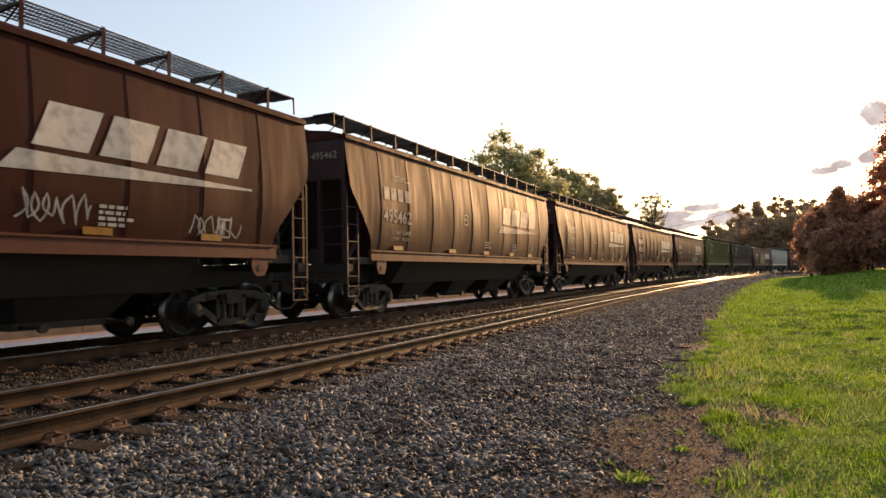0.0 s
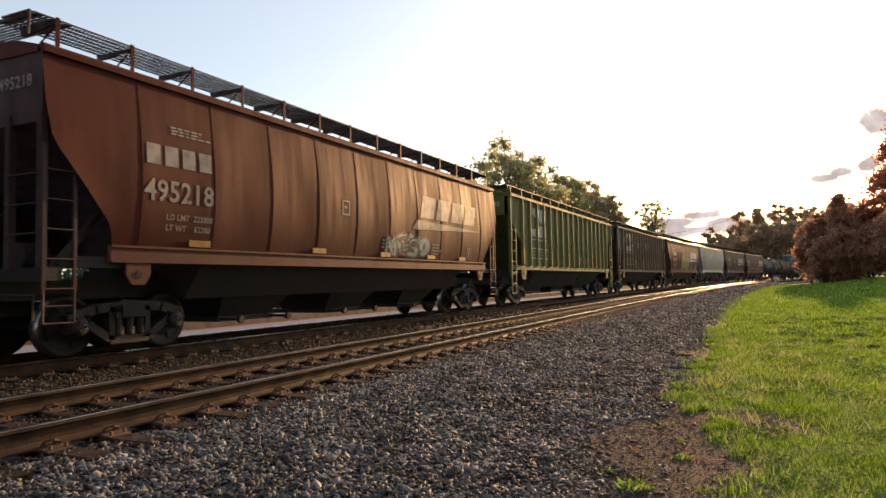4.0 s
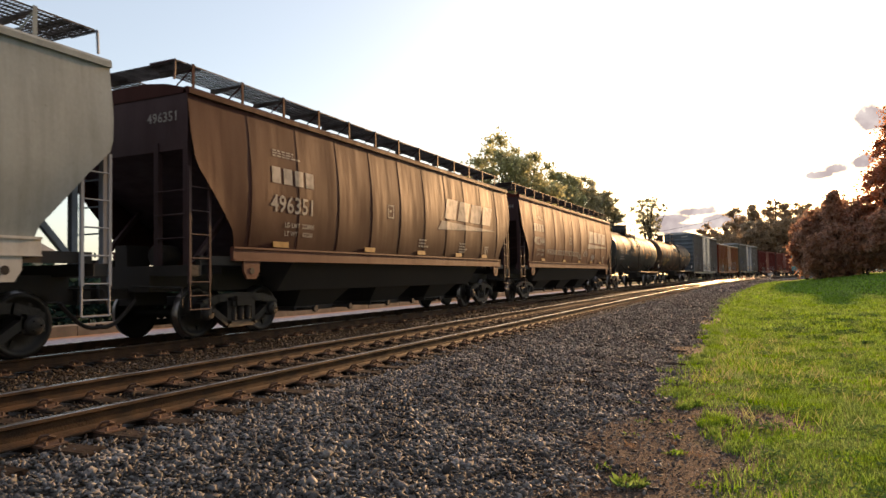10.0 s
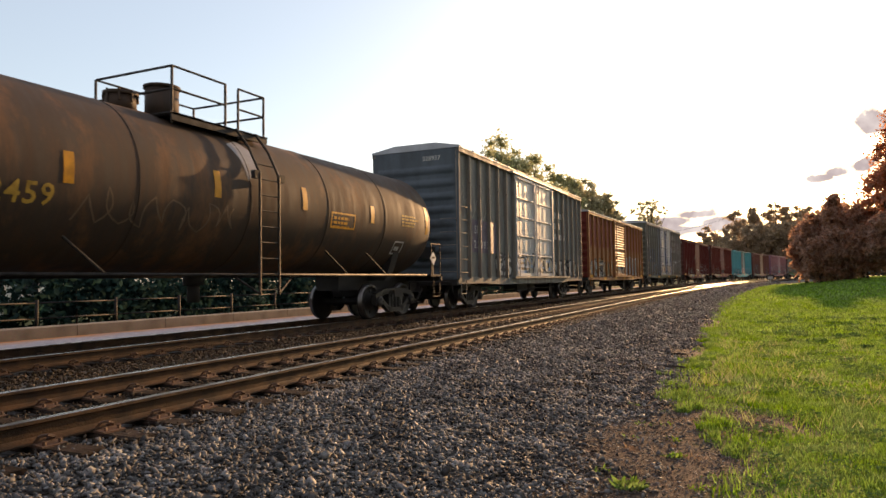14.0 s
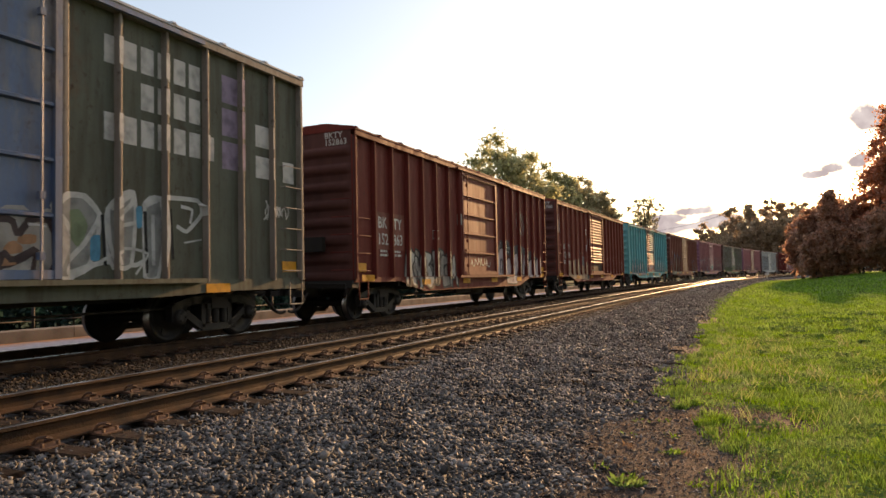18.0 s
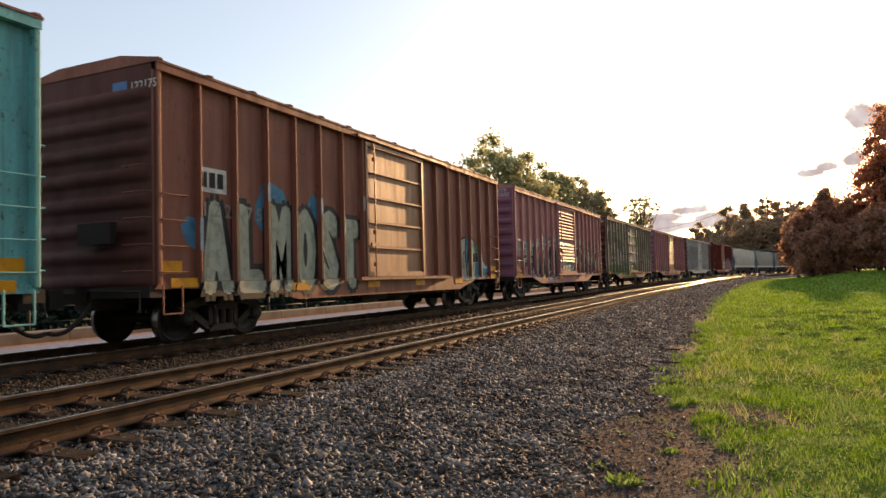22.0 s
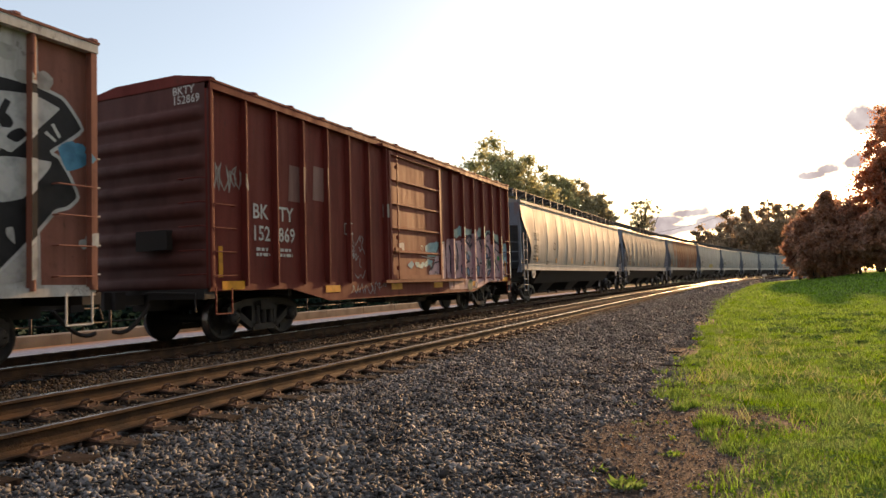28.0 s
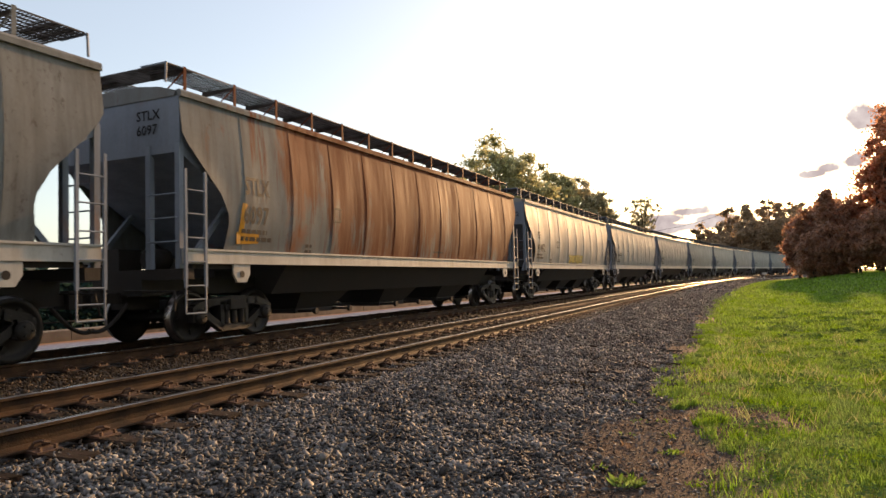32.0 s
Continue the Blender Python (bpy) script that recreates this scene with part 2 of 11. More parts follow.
def ground_mat():
    """Zones by the metres across from the near track: road, ballast, soil, lawn."""
    m = bpy.data.materials.new("ground_zones")
    m.use_nodes = True
    n, l = m.node_tree.nodes, m.node_tree.links
    b = n["Principled BSDF"]
    at = n.new("ShaderNodeAttribute")
    at.attribute_name = "across"
    co = n.new("ShaderNodeNewGeometry").outputs["Position"]

    def tex(scale, detail=5):
        t = n.new("ShaderNodeTexNoise")
        t.inputs["Scale"].default_value, t.inputs["Detail"].default_value = scale, detail
        l.new(co, t.inputs["Vector"])
        return t.outputs["Fac"]

    def ramp(v, *stops):
        r = n.new("ShaderNodeValToRGB")
        e = r.color_ramp.elements
        while len(e) < len(stops):
            e.new(0.5)
        for q, (p, c) in zip(e, stops):
            q.position, q.color = p, (*c, 1)
        l.new(v, r.inputs["Fac"])
        return r.outputs["Color"]

    def span(lo, hi):
        w = n.new("ShaderNodeMath")
        w.operation = "MULTIPLY_ADD"
        l.new(tex(1.3), w.inputs[0])
        w.inputs[1].default_value = 1.6
        l.new(at.outputs["Fac"], w.inputs[2])
        r = n.new("ShaderNodeMapRange")
        r.inputs["From Min"].default_value, r.inputs["From Max"].default_value = lo + 0.8, hi + 0.8
        l.new(w.outputs[0], r.inputs["Value"])
        return r.outputs["Result"]

    def mix(fac, a, c):
        x = n.new("ShaderNodeMix")
        x.data_type = "RGBA"
        l.new(fac, x.inputs["Factor"])
        l.new(a, x.inputs["A"])
        l.new(c, x.inputs["B"])
        return x.outputs["Result"]

    vor = n.new("ShaderNodeTexVoronoi")
    vor.inputs["Scale"].default_value = 22
    l.new(co, vor.inputs["Vector"])
    stone = ramp(vor.outputs["Color"], (0.1, (0.048, 0.045, 0.042)), (0.9, (0.155, 0.148, 0.142)))
    soil = ramp(tex(16), (0.34, (0.028, 0.021, 0.017)), (0.66, (0.125, 0.088, 0.068)))
    lawn = ramp(tex(0.5), (0.3, (0.10, 0.155, 0.03)), (0.7, (0.19, 0.21, 0.045)))
    # road tinted blue: the train's shade over it is put into the colour
    road = ramp(tex(9), (0.3, (0.17, 0.19, 0.25)), (0.7, (0.29, 0.31, 0.40)))
    dirt = ramp(tex(5), (0.35, (0.28, 0.135, 0.06)), (0.65, (0.32, 0.21, 0.13)))
    far_lawn = ramp(tex(0.8), (0.3, (0.022, 0.04, 0.02)), (0.7, (0.05, 0.065, 0.03)))
    c = mix(span(-11.6, -11.3), far_lawn, dirt)
    c = mix(span(-10.8, -10.0), c, road)
    c = mix(span(-7.2, -6.6), c, stone)
    c = mix(span(3.2, 3.9), c, soil)
    c = mix(span(4.5, 5.2), c, lawn)
    # bare patches worn into the lawn's edge
    for px, py, rx, ry in ((-0.10, 8.4, 0.8, 0.75), (-0.8, 7.9, 0.8, 0.85), (-1.05, 5.9, 0.75, 1.6), (-1.0, 11.6, 0.5, 0.9)):
        mp = n.new("ShaderNodeMapping")
        mp.inputs["Location"].default_value, mp.inputs["Scale"].default_value = (-px / rx, -py / ry, 0), (1 / rx, 1 / ry, 0)
        l.new(co, mp.inputs["Vector"])
        ln = n.new("ShaderNodeVectorMath")
        ln.operation = "LENGTH"
        l.new(mp.outputs["Vector"], ln.inputs[0])
        ad = n.new("ShaderNodeMath")
        ad.operation = "MULTIPLY_ADD"
        l.new(tex(4.5), ad.inputs[0])
        ad.inputs[1].default_value = 0.7
        l.new(ln.outputs["Value"], ad.inputs[2])
        rg = n.new("ShaderNodeMapRange")
        rg.inputs["From Min"].default_value, rg.inputs["From Max"].default_value = 1.5, 1.1
        l.new(ad.outputs[0], rg.inputs["Value"])
        c = mix(rg.outputs["Result"], c, soil)
    l.new(c, b.inputs["Base Color"])
    b.inputs["Roughness"].default_value = 0.9
    b.inputs["Specular IOR Level"].default_value = 0.08
    bp = n.new("ShaderNodeBump")
    bp.inputs["Strength"].default_value, bp.inputs["Distance"].default_value = 0.7, 0.03
    l.new(tex(45, 4), bp.inputs["Height"])
    l.new(bp.outputs["Normal"], b.inputs["Normal"])
    return m


M_GROUND = ground_mat()

# ---- geometry tools ----
def part(name, bm, material, parent=None, label="", smooth=False):
    me = bpy.data.meshes.new(name)
    bm.to_mesh(me)
    bm.free()
    for m in (material if isinstance(material, (list, tuple)) else [material]):
        me.materials.append(m)
    if smooth:
        me.polygons.foreach_set("use_smooth", [True] * len(me.polygons))
    ob = new(name, me)
    if parent:
        ob.parent = parent
    if label:
        tagged(ob, label)
    return ob


def thing(name, label, category, group="", kind=""):
    return tagged(new(name), label, category, group, kind)


def box(bm, x0, x1, y0, y1, z0, z1, mi=0, m=None):
    vs = [bm.verts.new((x, y, z)) for x in (x0, x1) for y in (y0, y1) for z in (z0, z1)]
    if m is not None:
        for v in vs:
            v.co = m @ v.co
    for f in ((0, 1, 3, 2), (4, 6, 7, 5), (0, 4, 5, 1), (2, 3, 7, 6), (0, 2, 6, 4), (1, 5, 7, 3)):
        bm.faces.new([vs[i] for i in f]).material_index = mi
    return bm


def rod(bm, p, q, r, n=6, mi=0, r2=None):
    """A straight round bar from p to q."""
    p, q = Vector(p), Vector(q)
    d = (q - p).normalized()
    u = d.orthogonal().normalized()
    w = d.cross(u)
    r2 = r if r2 is None else r2
    ring = [[bm.verts.new(c + k * (u * math.cos(2 * math.pi * i / n) + w * math.sin(2 * math.pi * i / n))) for i in range(n)] for c, k in ((p, r), (q, r2))]
    for i in range(n):
        j = (i + 1) % n
        f = bm.faces.new((ring[0][i], ring[0][j], ring[1][j], ring[1][i]))
        f.smooth, f.material_index = n > 6, mi
    for rg in (ring[0][::-1], ring[1]):
        bm.faces.new(rg).material_index = mi
    return bm


def prism(bm, pts, axis, a, b, mi=0):
    """The outline pts (two coordinates) drawn out along axis 0, 1 or 2 from a to b."""
    def at(u, v, w):
        return ((w, u, v), (u, w, v), (u, v, w))[axis]
    lo = [bm.verts.new(at(u, v, a)) for u, v in pts]
    hi = [bm.verts.new(at(u, v, b)) for u, v in pts]
    n = len(pts)
    for i in range(n):
        j = (i + 1) % n
        bm.faces.new((lo[i], lo[j], hi[j], hi[i])).material_index = mi
    bm.faces.new(lo[::-1]).material_index = mi
    bm.faces.new(hi).material_index = mi
    return bm


def fixed(bm):
    bmesh.ops.recalc_face_normals(bm, faces=bm.faces[:])
    return bm


# ---- the built-in font's characters, as flat outlines ----
def char_table(chars):
    """For each character: its points, its faces and its advance, at size 1."""
    table = {}
    for ch in chars:
        cu = bpy.data.curves.new("t", "FONT")
        cu.resolution_u, cu.offset = 2, 0.016
        ob = bpy.data.objects.new("t", cu)
        scene.collection.objects.link(ob)
        wide = []
        for body in (ch + "|", ch):
            cu.body = body
            bpy.context.view_layer.update()
            me = bpy.data.meshes.new_from_object(ob.evaluated_get(bpy.context.evaluated_depsgraph_get()))
            wide.append(max((v.co.x for v in me.vertices), default=0.0))
            pts, faces = [(v.co.x, v.co.y) for v in me.vertices], [tuple(p.vertices) for p in me.polygons]
            bpy.data.meshes.remove(me)
        table[ch] = (pts, faces, wide[0] - 0.17)
        bpy.data.objects.remove(ob)
        bpy.data.curves.remove(cu)
    return table


CHARS = char_table("ABCDEFGHIKLMNOPRSTUWXY0123456789-! ")

# ---- the line of the tracks ----
RAIL = 0.62                      # top of rail
NEAR_X, FAR_X = -5.70, -10.04    # the two tracks' centre lines
BEND, RADIUS = 25.0, 660.0       # where the curve begins, its radius on the far track
HUB_X = FAR_X + RADIUS


def rise(s):
    k = min(1, max(0, (s - 30) / 70))
    return 0.2 * k * k * (3 - 2 * k)


def on_line(s, off):
    """The place beside the far track, off metres to its right, s metres along; and the heading (degrees to the right)."""
    a = max(s - BEND, 0) / RADIUS
    r = RADIUS - off
    y = min(s, BEND)
    return Vector((HUB_X - r * math.cos(a), y + r * math.sin(a), RAIL + rise(s))), math.degrees(a)


NEAR_OFF = NEAR_X - FAR_X


# ---- ground ----
def smooth01(v):
    v = np.clip(v, 0, 1)
    return v * v * (3 - 2 * v)


def station(x, y):
    """Metres along the tracks and metres to the right of the near track, of places in the plan."""
    x, y = np.asarray(x, float), np.asarray(y, float)
    a = np.arctan2(y - BEND, HUB_X - x)
    r = np.hypot(y - BEND, HUB_X - x)
    s = np.where(y < BEND, y, BEND + a * RADIUS)
    off = np.where(y < BEND, x - FAR_X, RADIUS - r)
    return s, off - NEAR_OFF


def height(x, y):
    s, u = station(x, y)
    up = 0.2 * smooth01((s - 30) / 70)
    top = RAIL - 0.235 + up
    lawn = 0.4 * smooth01((s - 12) / 70) + 0.85 * smooth01((u - 4.2) / 11) * smooth01((s - 14) / 75)
    right = top + (lawn - top) * smooth01((u - 1.55) / 2.9)
    left = top - 0.13 * smooth01((-u - 6.0) / 1.6)
    return np.where(u > 0, right, left) + 0.5 * smooth01((np.hypot(x, y) - 250) / 400)


def sheet(name, xs, ys, z, material, label, kind="structure"):
    gx, gy = np.meshgrid(xs, ys)
    gz = z(gx, gy)
    nx, ny = len(xs), len(ys)
    i = np.arange(nx * ny).reshape(ny, nx)
    q = np.stack([i[:-1, :-1], i[:-1, 1:], i[1:, 1:], i[1:, :-1]], -1).reshape(-1, 4)
    me = bpy.data.meshes.new(name)
    me.from_pydata(np.c_[gx.ravel(), gy.ravel(), gz.ravel()].tolist(), [], q.tolist())
    me.materials.append(material)
    me.polygons.foreach_set("use_smooth", [True] * len(me.polygons))
    return tagged(new(name, me), label, name, kind=kind)


def spaced(lo, fine_lo, fine_hi, hi, step, grow=1.25):
    v = list(np.arange(fine_lo, fine_hi + 1e-6, step))
    d, p = step, fine_hi
    while p < hi:
        d *= grow
        p += d
        v.append(p)
    d, p = step, fine_lo
    while p > lo:
        d *= grow
        p -= d
        v.insert(0, p)
    return np.array(v)


GROUND = sheet("ground", spaced(-2500, -14, 8, 2500, 0.3), spaced(-600, -4, 60, 2500, 0.4, 1.12), height, M_GROUND, "grey ballast beside green lawn and bare soil")
_n = len(GROUND.data.vertices)
_co = np.empty(_n * 3, np.float32)
GROUND.data.vertices.foreach_get("co", _co)
_co = _co.reshape(-1, 3)
GROUND.data.attributes.new("across", "FLOAT", "POINT").data.foreach_set("value", (lambda st, u: u - 0.75 * np.exp(-(((st - 5.2) / 3.2) ** 2)))(*station(_co[:, 0], _co[:, 1])).astype(np.float32))


# ---- tracks ----
def sweep(name, prof, stations, off, mats, parent, mat_of, label=""):
    """Draws a profile (x across, z up) along the line of the tracks."""
    n = len(prof)
    vs, fs, mi = [], [], []
    for st in stations:
        p, head = on_line(st, off)
        c, sn = math.cos(radians(head)), math.sin(radians(head))
        vs += [(p.x + x * c, p.y - x * sn, p.z + z) for x, z in prof]
    for k in range(len(stations) - 1):
        for i in range(n):
            j = (i + 1) % n
            fs.append((k * n + i, k * n + j, (k + 1) * n + j, (k + 1) * n + i))
            mi.append(mat_of(i))
    me = bpy.data.meshes.new(name)
    me.from_pydata(vs, [], fs)
    for m in mats:
        me.materials.append(m)
    me.polygons.foreach_set("material_index", mi)
    me.update()
    ob = new(name, me)
    ob.parent = parent
    if label:
        tagged(ob, label)
    return ob


HEAD = [(-0.036, -0.004), (-0.03, 0.0), (0.03, 0.0), (0.036, -0.004), (0.037, -0.03), (0.009, -0.045), (0.008, -0.13), (0.03, -0.15), (0.076, -0.165), (0.076, -0.175), (-0.076, -0.175), (-0.076, -0.165), (-0.03, -0.15), (-0.008, -0.13), (-0.009, -0.045), (-0.037, -0.03)]
STATIONS = list(np.arange(-40, 60, 2.0)) + list(np.arange(60, 420, 5.0))
TIE = 0.5366


def plate_mesh():
    """A tie plate with its rail clips and spikes; the rail runs along y."""
    bm = bmesh.new()
    prism(bm, [(-0.20, 0), (0.20, 0), (0.20, 0.012), (0.09, 0.022), (-0.09, 0.022), (-0.20, 0.012)], 1, -0.10, 0.10)
    for sg in (-1, 1):
        pts = [(sg * 0.07, -0.07, 0.03), (sg * 0.105, -0.06, 0.075), (sg * 0.14, -0.02, 0.08), (sg * 0.14, 0.035, 0.06), (sg * 0.10, 0.06, 0.045), (sg * 0.06, 0.03, 0.035)]
        for a, b_ in zip(pts, pts[1:]):
            rod(bm, a, b_, 0.012, 5)
        for yy in (-0.06, 0.065):
            rod(bm, (sg * 0.165, yy, 0.0), (sg * 0.165, yy, 0.045), 0.016, 5)
    me = bpy.data.meshes.new("tie_plate")
    bm.to_mesh(me)
    bm.free()
    me.materials.append(M_PLATE)
    return me


def tie_mesh(k):
    rng = random.Random(k)
    bm = bmesh.new()
    box(bm, -1.30, 1.30, -0.115, 0.115, -0.18, 0.0)
    bmesh.ops.bevel(bm, geom=bm.edges[:], offset=0.014, segments=1, affect="EDGES")
    for v in bm.verts:
        v.co += Vector((rng.uniform(-0.02, 0.02), rng.uniform(-0.008, 0.008), rng.uniform(-0.006, 0.0)))
    me = bpy.data.meshes.new("tie")
    bm.to_mesh(me)
    bm.free()
    me.materials.append(M_TIE)
    return me


PLATE, TIES = plate_mesh(), [tie_mesh(k) for k in range(4)]


def track(off, label, first, last, sunk, rusty):
    tr = tagged(new("track"), label, "railway track", kind="structure")
    for g in (-0.7525, 0.7525):
        sweep("rail", HEAD, STATIONS, off + g, [M_RAILRUST, M_STEEL], tr, lambda i: 1 if i in (0, 1, 2) else 0, "rust-sided steel rail with a polished head")
    rng = random.Random(int(off * 10) + 5)
    k = 0
    st = first
    far_v, far_f = [], []
    while st < 150:
        p, head = on_line(st, off)
        z = p.z - 0.187 - sunk - rng.uniform(0, 0.012)
        turn = -head + rng.uniform(-1.2, 1.2)
        if st < last:
            t = new("tie", TIES[rng.randrange(4)])
            t.parent = tr
            t.matrix_basis = pose(p.x + rng.uniform(-0.05, 0.05), p.y, z, 0, 0, turn)
            for g in (-0.7525, 0.7525):
                q, _ = on_line(st, off + g)
                b_ = new("tie_plate", PLATE)
                b_.parent = tr
                b_.matrix_basis = pose(q.x, q.y, p.z - 0.19, 0, 0, -head)
        else:
            m = pose(p.x, p.y, z, 0, 0, turn)
            n = len(far_v)
            far_v += [tuple(m @ Vector((x, y, zz))) for x in (-1.3, 1.3) for y in (-0.115, 0.115) for zz in (-0.18, 0)]
            far_f += [tuple(n + i for i in f) for f in ((0, 1, 3, 2), (4, 6, 7, 5), (0, 4, 5, 1), (2, 3, 7, 6), (0, 2, 6, 4), (1, 5, 7, 3))]
            for g in (-0.7525, 0.7525):
                for sd in (-0.13, 0.13):
                    q, _ = on_line(st, off + g + sd)
                    n = len(far_v)
                    far_v += [(q.x + x, q.y + y, q.z - 0.19 + zz) for x in (-0.06, 0.06) for y in (-0.09, 0.09) for zz in (0, 0.06)]
                    far_f += [tuple(n + i for i in f) for f in ((0, 1, 3, 2), (4, 6, 7, 5), (0, 4, 5, 1), (2, 3, 7, 6), (0, 2, 6, 4), (1, 5, 7, 3))]
        st += TIE * rng.uniform(0.95, 1.05)
        k += 1
    me = bpy.data.meshes.new("far_ties")
    me.from_pydata(far_v, [], far_f)
    me.materials.append(M_TIE)
    ob = tagged(new("far_ties", me), "weathered timber ties far along the track", kind="stuff")
    ob.parent = tr
    return tr


track(NEAR_OFF, "rusty ballasted track with timber ties and clipped rails", 4.66 - 28 * TIE, 46, 0.0, True)
track(0.0, "darker ballasted track carrying the train", 0.3 - 20 * TIE, 30, 0.03, False)


# ---- loose stones ----
def many(name, verts, faces, material, label, kind="stuff", smooth=False, category=""):
    """One mesh from arrays: verts (n, 3), faces (m, 3)."""
    me = bpy.data.meshes.new(name)
    me.vertices.add(len(verts))
    me.vertices.foreach_set("co", np.asarray(verts, np.float32).ravel())
    me.loops.add(len(faces) * 3)
    me.loops.foreach_set("vertex_index", np.asarray(faces, np.int32).ravel())
    me.polygons.add(len(faces))
    me.polygons.foreach_set("loop_start", np.arange(len(faces), dtype=np.int32) * 3)
    me.update(calc_edges=True)
    me.materials.append(material)
    return tagged(new(name, me), label, category or name.replace("_", " "), kind=kind)


def at_line(st, u):
    """Plan places of many stations and offsets from the near track."""
    a = np.maximum(st - BEND, 0) / RADIUS
    r = RADIUS - (u + NEAR_OFF)
    return HUB_X - r * np.cos(a), np.minimum(st, BEND) + r * np.sin(a)


STONE_V = np.array([(1, 0, 0.1), (0.45, 0.85, 0), (-0.5, 0.8, 0.05), (-1, 0.05, 0), (-0.45, -0.85, 0.1), (0.55, -0.8, 0), (0.35, 0.1, 0.75), (-0.35, 0.2, 0.65), (0.0, -0.4, 0.7), (0, 0, -0.6)])
STONE_F = np.array([(6, 0, 1), (6, 1, 7), (1, 2, 7), (2, 3, 7), (7, 3, 8), (3, 4, 8), (4, 5, 8), (8, 5, 6), (5, 0, 6), (6, 7, 8), (9, 1, 0), (9, 2, 1), (9, 3, 2), (9, 4, 3), (9, 5, 4), (9, 0, 5)])


def stones(rng, areas):
    vs, fs, base = [], [], 0
    for s0, s1, u0, u1, dens, lo, hi, lift in areas:
        n = int((s1 - s0) * (u1 - u0) * dens)
        st, u = rng.uniform(s0, s1, n), rng.uniform(u0, u1, n)
        # fewer stones where the soil and grass take over
        edge = 3.95 + 0.3 * np.sin(st * 0.7) + 0.25 * np.sin(st * 2.3 + 1)
        keep = rng.uniform(0, 1, n) > np.clip((u - edge) / 0.8, 0, 0.93 if hi > 0.017 else 0.55)
        st, u = st[keep], u[keep]
        n = len(st)
        x, y = at_line(st, u)
        z = height(x, y) + rng.uniform(-0.2, 0.9, n) * lift
        size = rng.uniform(lo, hi, n) * np.where(rng.uniform(0, 1, n) < 0.06, 1.5, 1.0)
        ax = rng.normal(size=(n, 3))
        ax[:, 2] *= 1.9
        ax /= np.linalg.norm(ax, axis=1)[:, None]
        an = rng.uniform(0, 6.28, n)
        K = np.zeros((n, 3, 3))
        K[:, 0, 1], K[:, 0, 2], K[:, 1, 0], K[:, 1, 2], K[:, 2, 0], K[:, 2, 1] = -ax[:, 2], ax[:, 1], ax[:, 2], -ax[:, 0], -ax[:, 1], ax[:, 0]
        R = np.eye(3)[None] + np.sin(an)[:, None, None] * K + (1 - np.cos(an))[:, None, None] * (K @ K)
        sh = STONE_V[None] * rng.uniform(0.5, 1.35, (n, 10, 1)) * np.stack([size, size * rng.uniform(0.5, 0.85, n), size * rng.uniform(0.28, 0.6, n)], -1)[:, None, :]
        v = np.einsum("nij,nkj->nki", R, sh) + np.stack([x, y, z], -1)[:, None, :]
        vs.append(v.reshape(-1, 3))
        fs.append((STONE_F[None] + (base + np.arange(n)[:, None, None] * 10)).reshape(-1, 3))
        base += n * 10
    return np.concatenate(vs), np.concatenate(fs)


NPR = np.random.default_rng(11)
v, f = stones(NPR, ((2.0, 8.0, 0.95, 5.0, 1150, 0.018, 0.041, 0.03), (8.0, 13.0, 0.95, 4.7, 850, 0.020, 0.042, 0.03), (13.0, 22.0, 0.95, 4.5, 500, 0.021, 0.043, 0.03), (22.0, 48.0, 0.95, 4.3, 150, 0.035, 0.06, 0.03), (48.0, 115.0, 0.95, 4.0, 26, 0.07, 0.13, 0.05),
                    (-11.0, 2.0, 0.95, 4.4, 260, 0.025, 0.045, 0.03), (3.2, 11.0, 3.7, 5.8, 1500, 0.005, 0.014, 0.006), (11.0, 20.0, 3.7, 4.9, 250, 0.008, 0.02, 0.01), (3.5, 11.0, 4.0, 5.6, 420, 0.010, 0.017, 0.008)))
many("ballast_stones", v, f, M_STONE, "sharp grey ballast stones with rusty dust", category="gravel")
v, f = stones(NPR, ((-11.0, 0.5, -3.4, -0.9, 160, 0.025, 0.045, 0.03), (0.5, 16.0, -3.4, -0.86, 480, 0.016, 0.034, 0.04), (0.5, 20.0, -0.62, 0.62, 700, 0.016, 0.034, 0.05), (0.5, 14.0, 0.85, 1.3, 500, 0.016, 0.034, 0.045), (16.0, 40.0, -3.4, -0.9, 80, 0.03, 0.055, 0.03)))
many("rusty_ballast", v, f, M_STONED, "dark ballast stones between the rails, stained with rust and oil", category="gravel")


# ---- grass ----
# where the lawn begins: metres along the track, metres out from it
LAWN_ST = (2.0, 5.3, 6.0, 6.7, 7.4, 8.1, 8.8, 10.0, 12.0, 15.0, 19.5, 26.0, 40.0, 55.0, 120.0)
LAWN_U = (5.75, 5.65, 5.6, 5.4, 5.35, 5.3, 4.85, 4.6, 4.5, 4.75, 4.55, 4.15, 3.75, 3.55, 3.6)


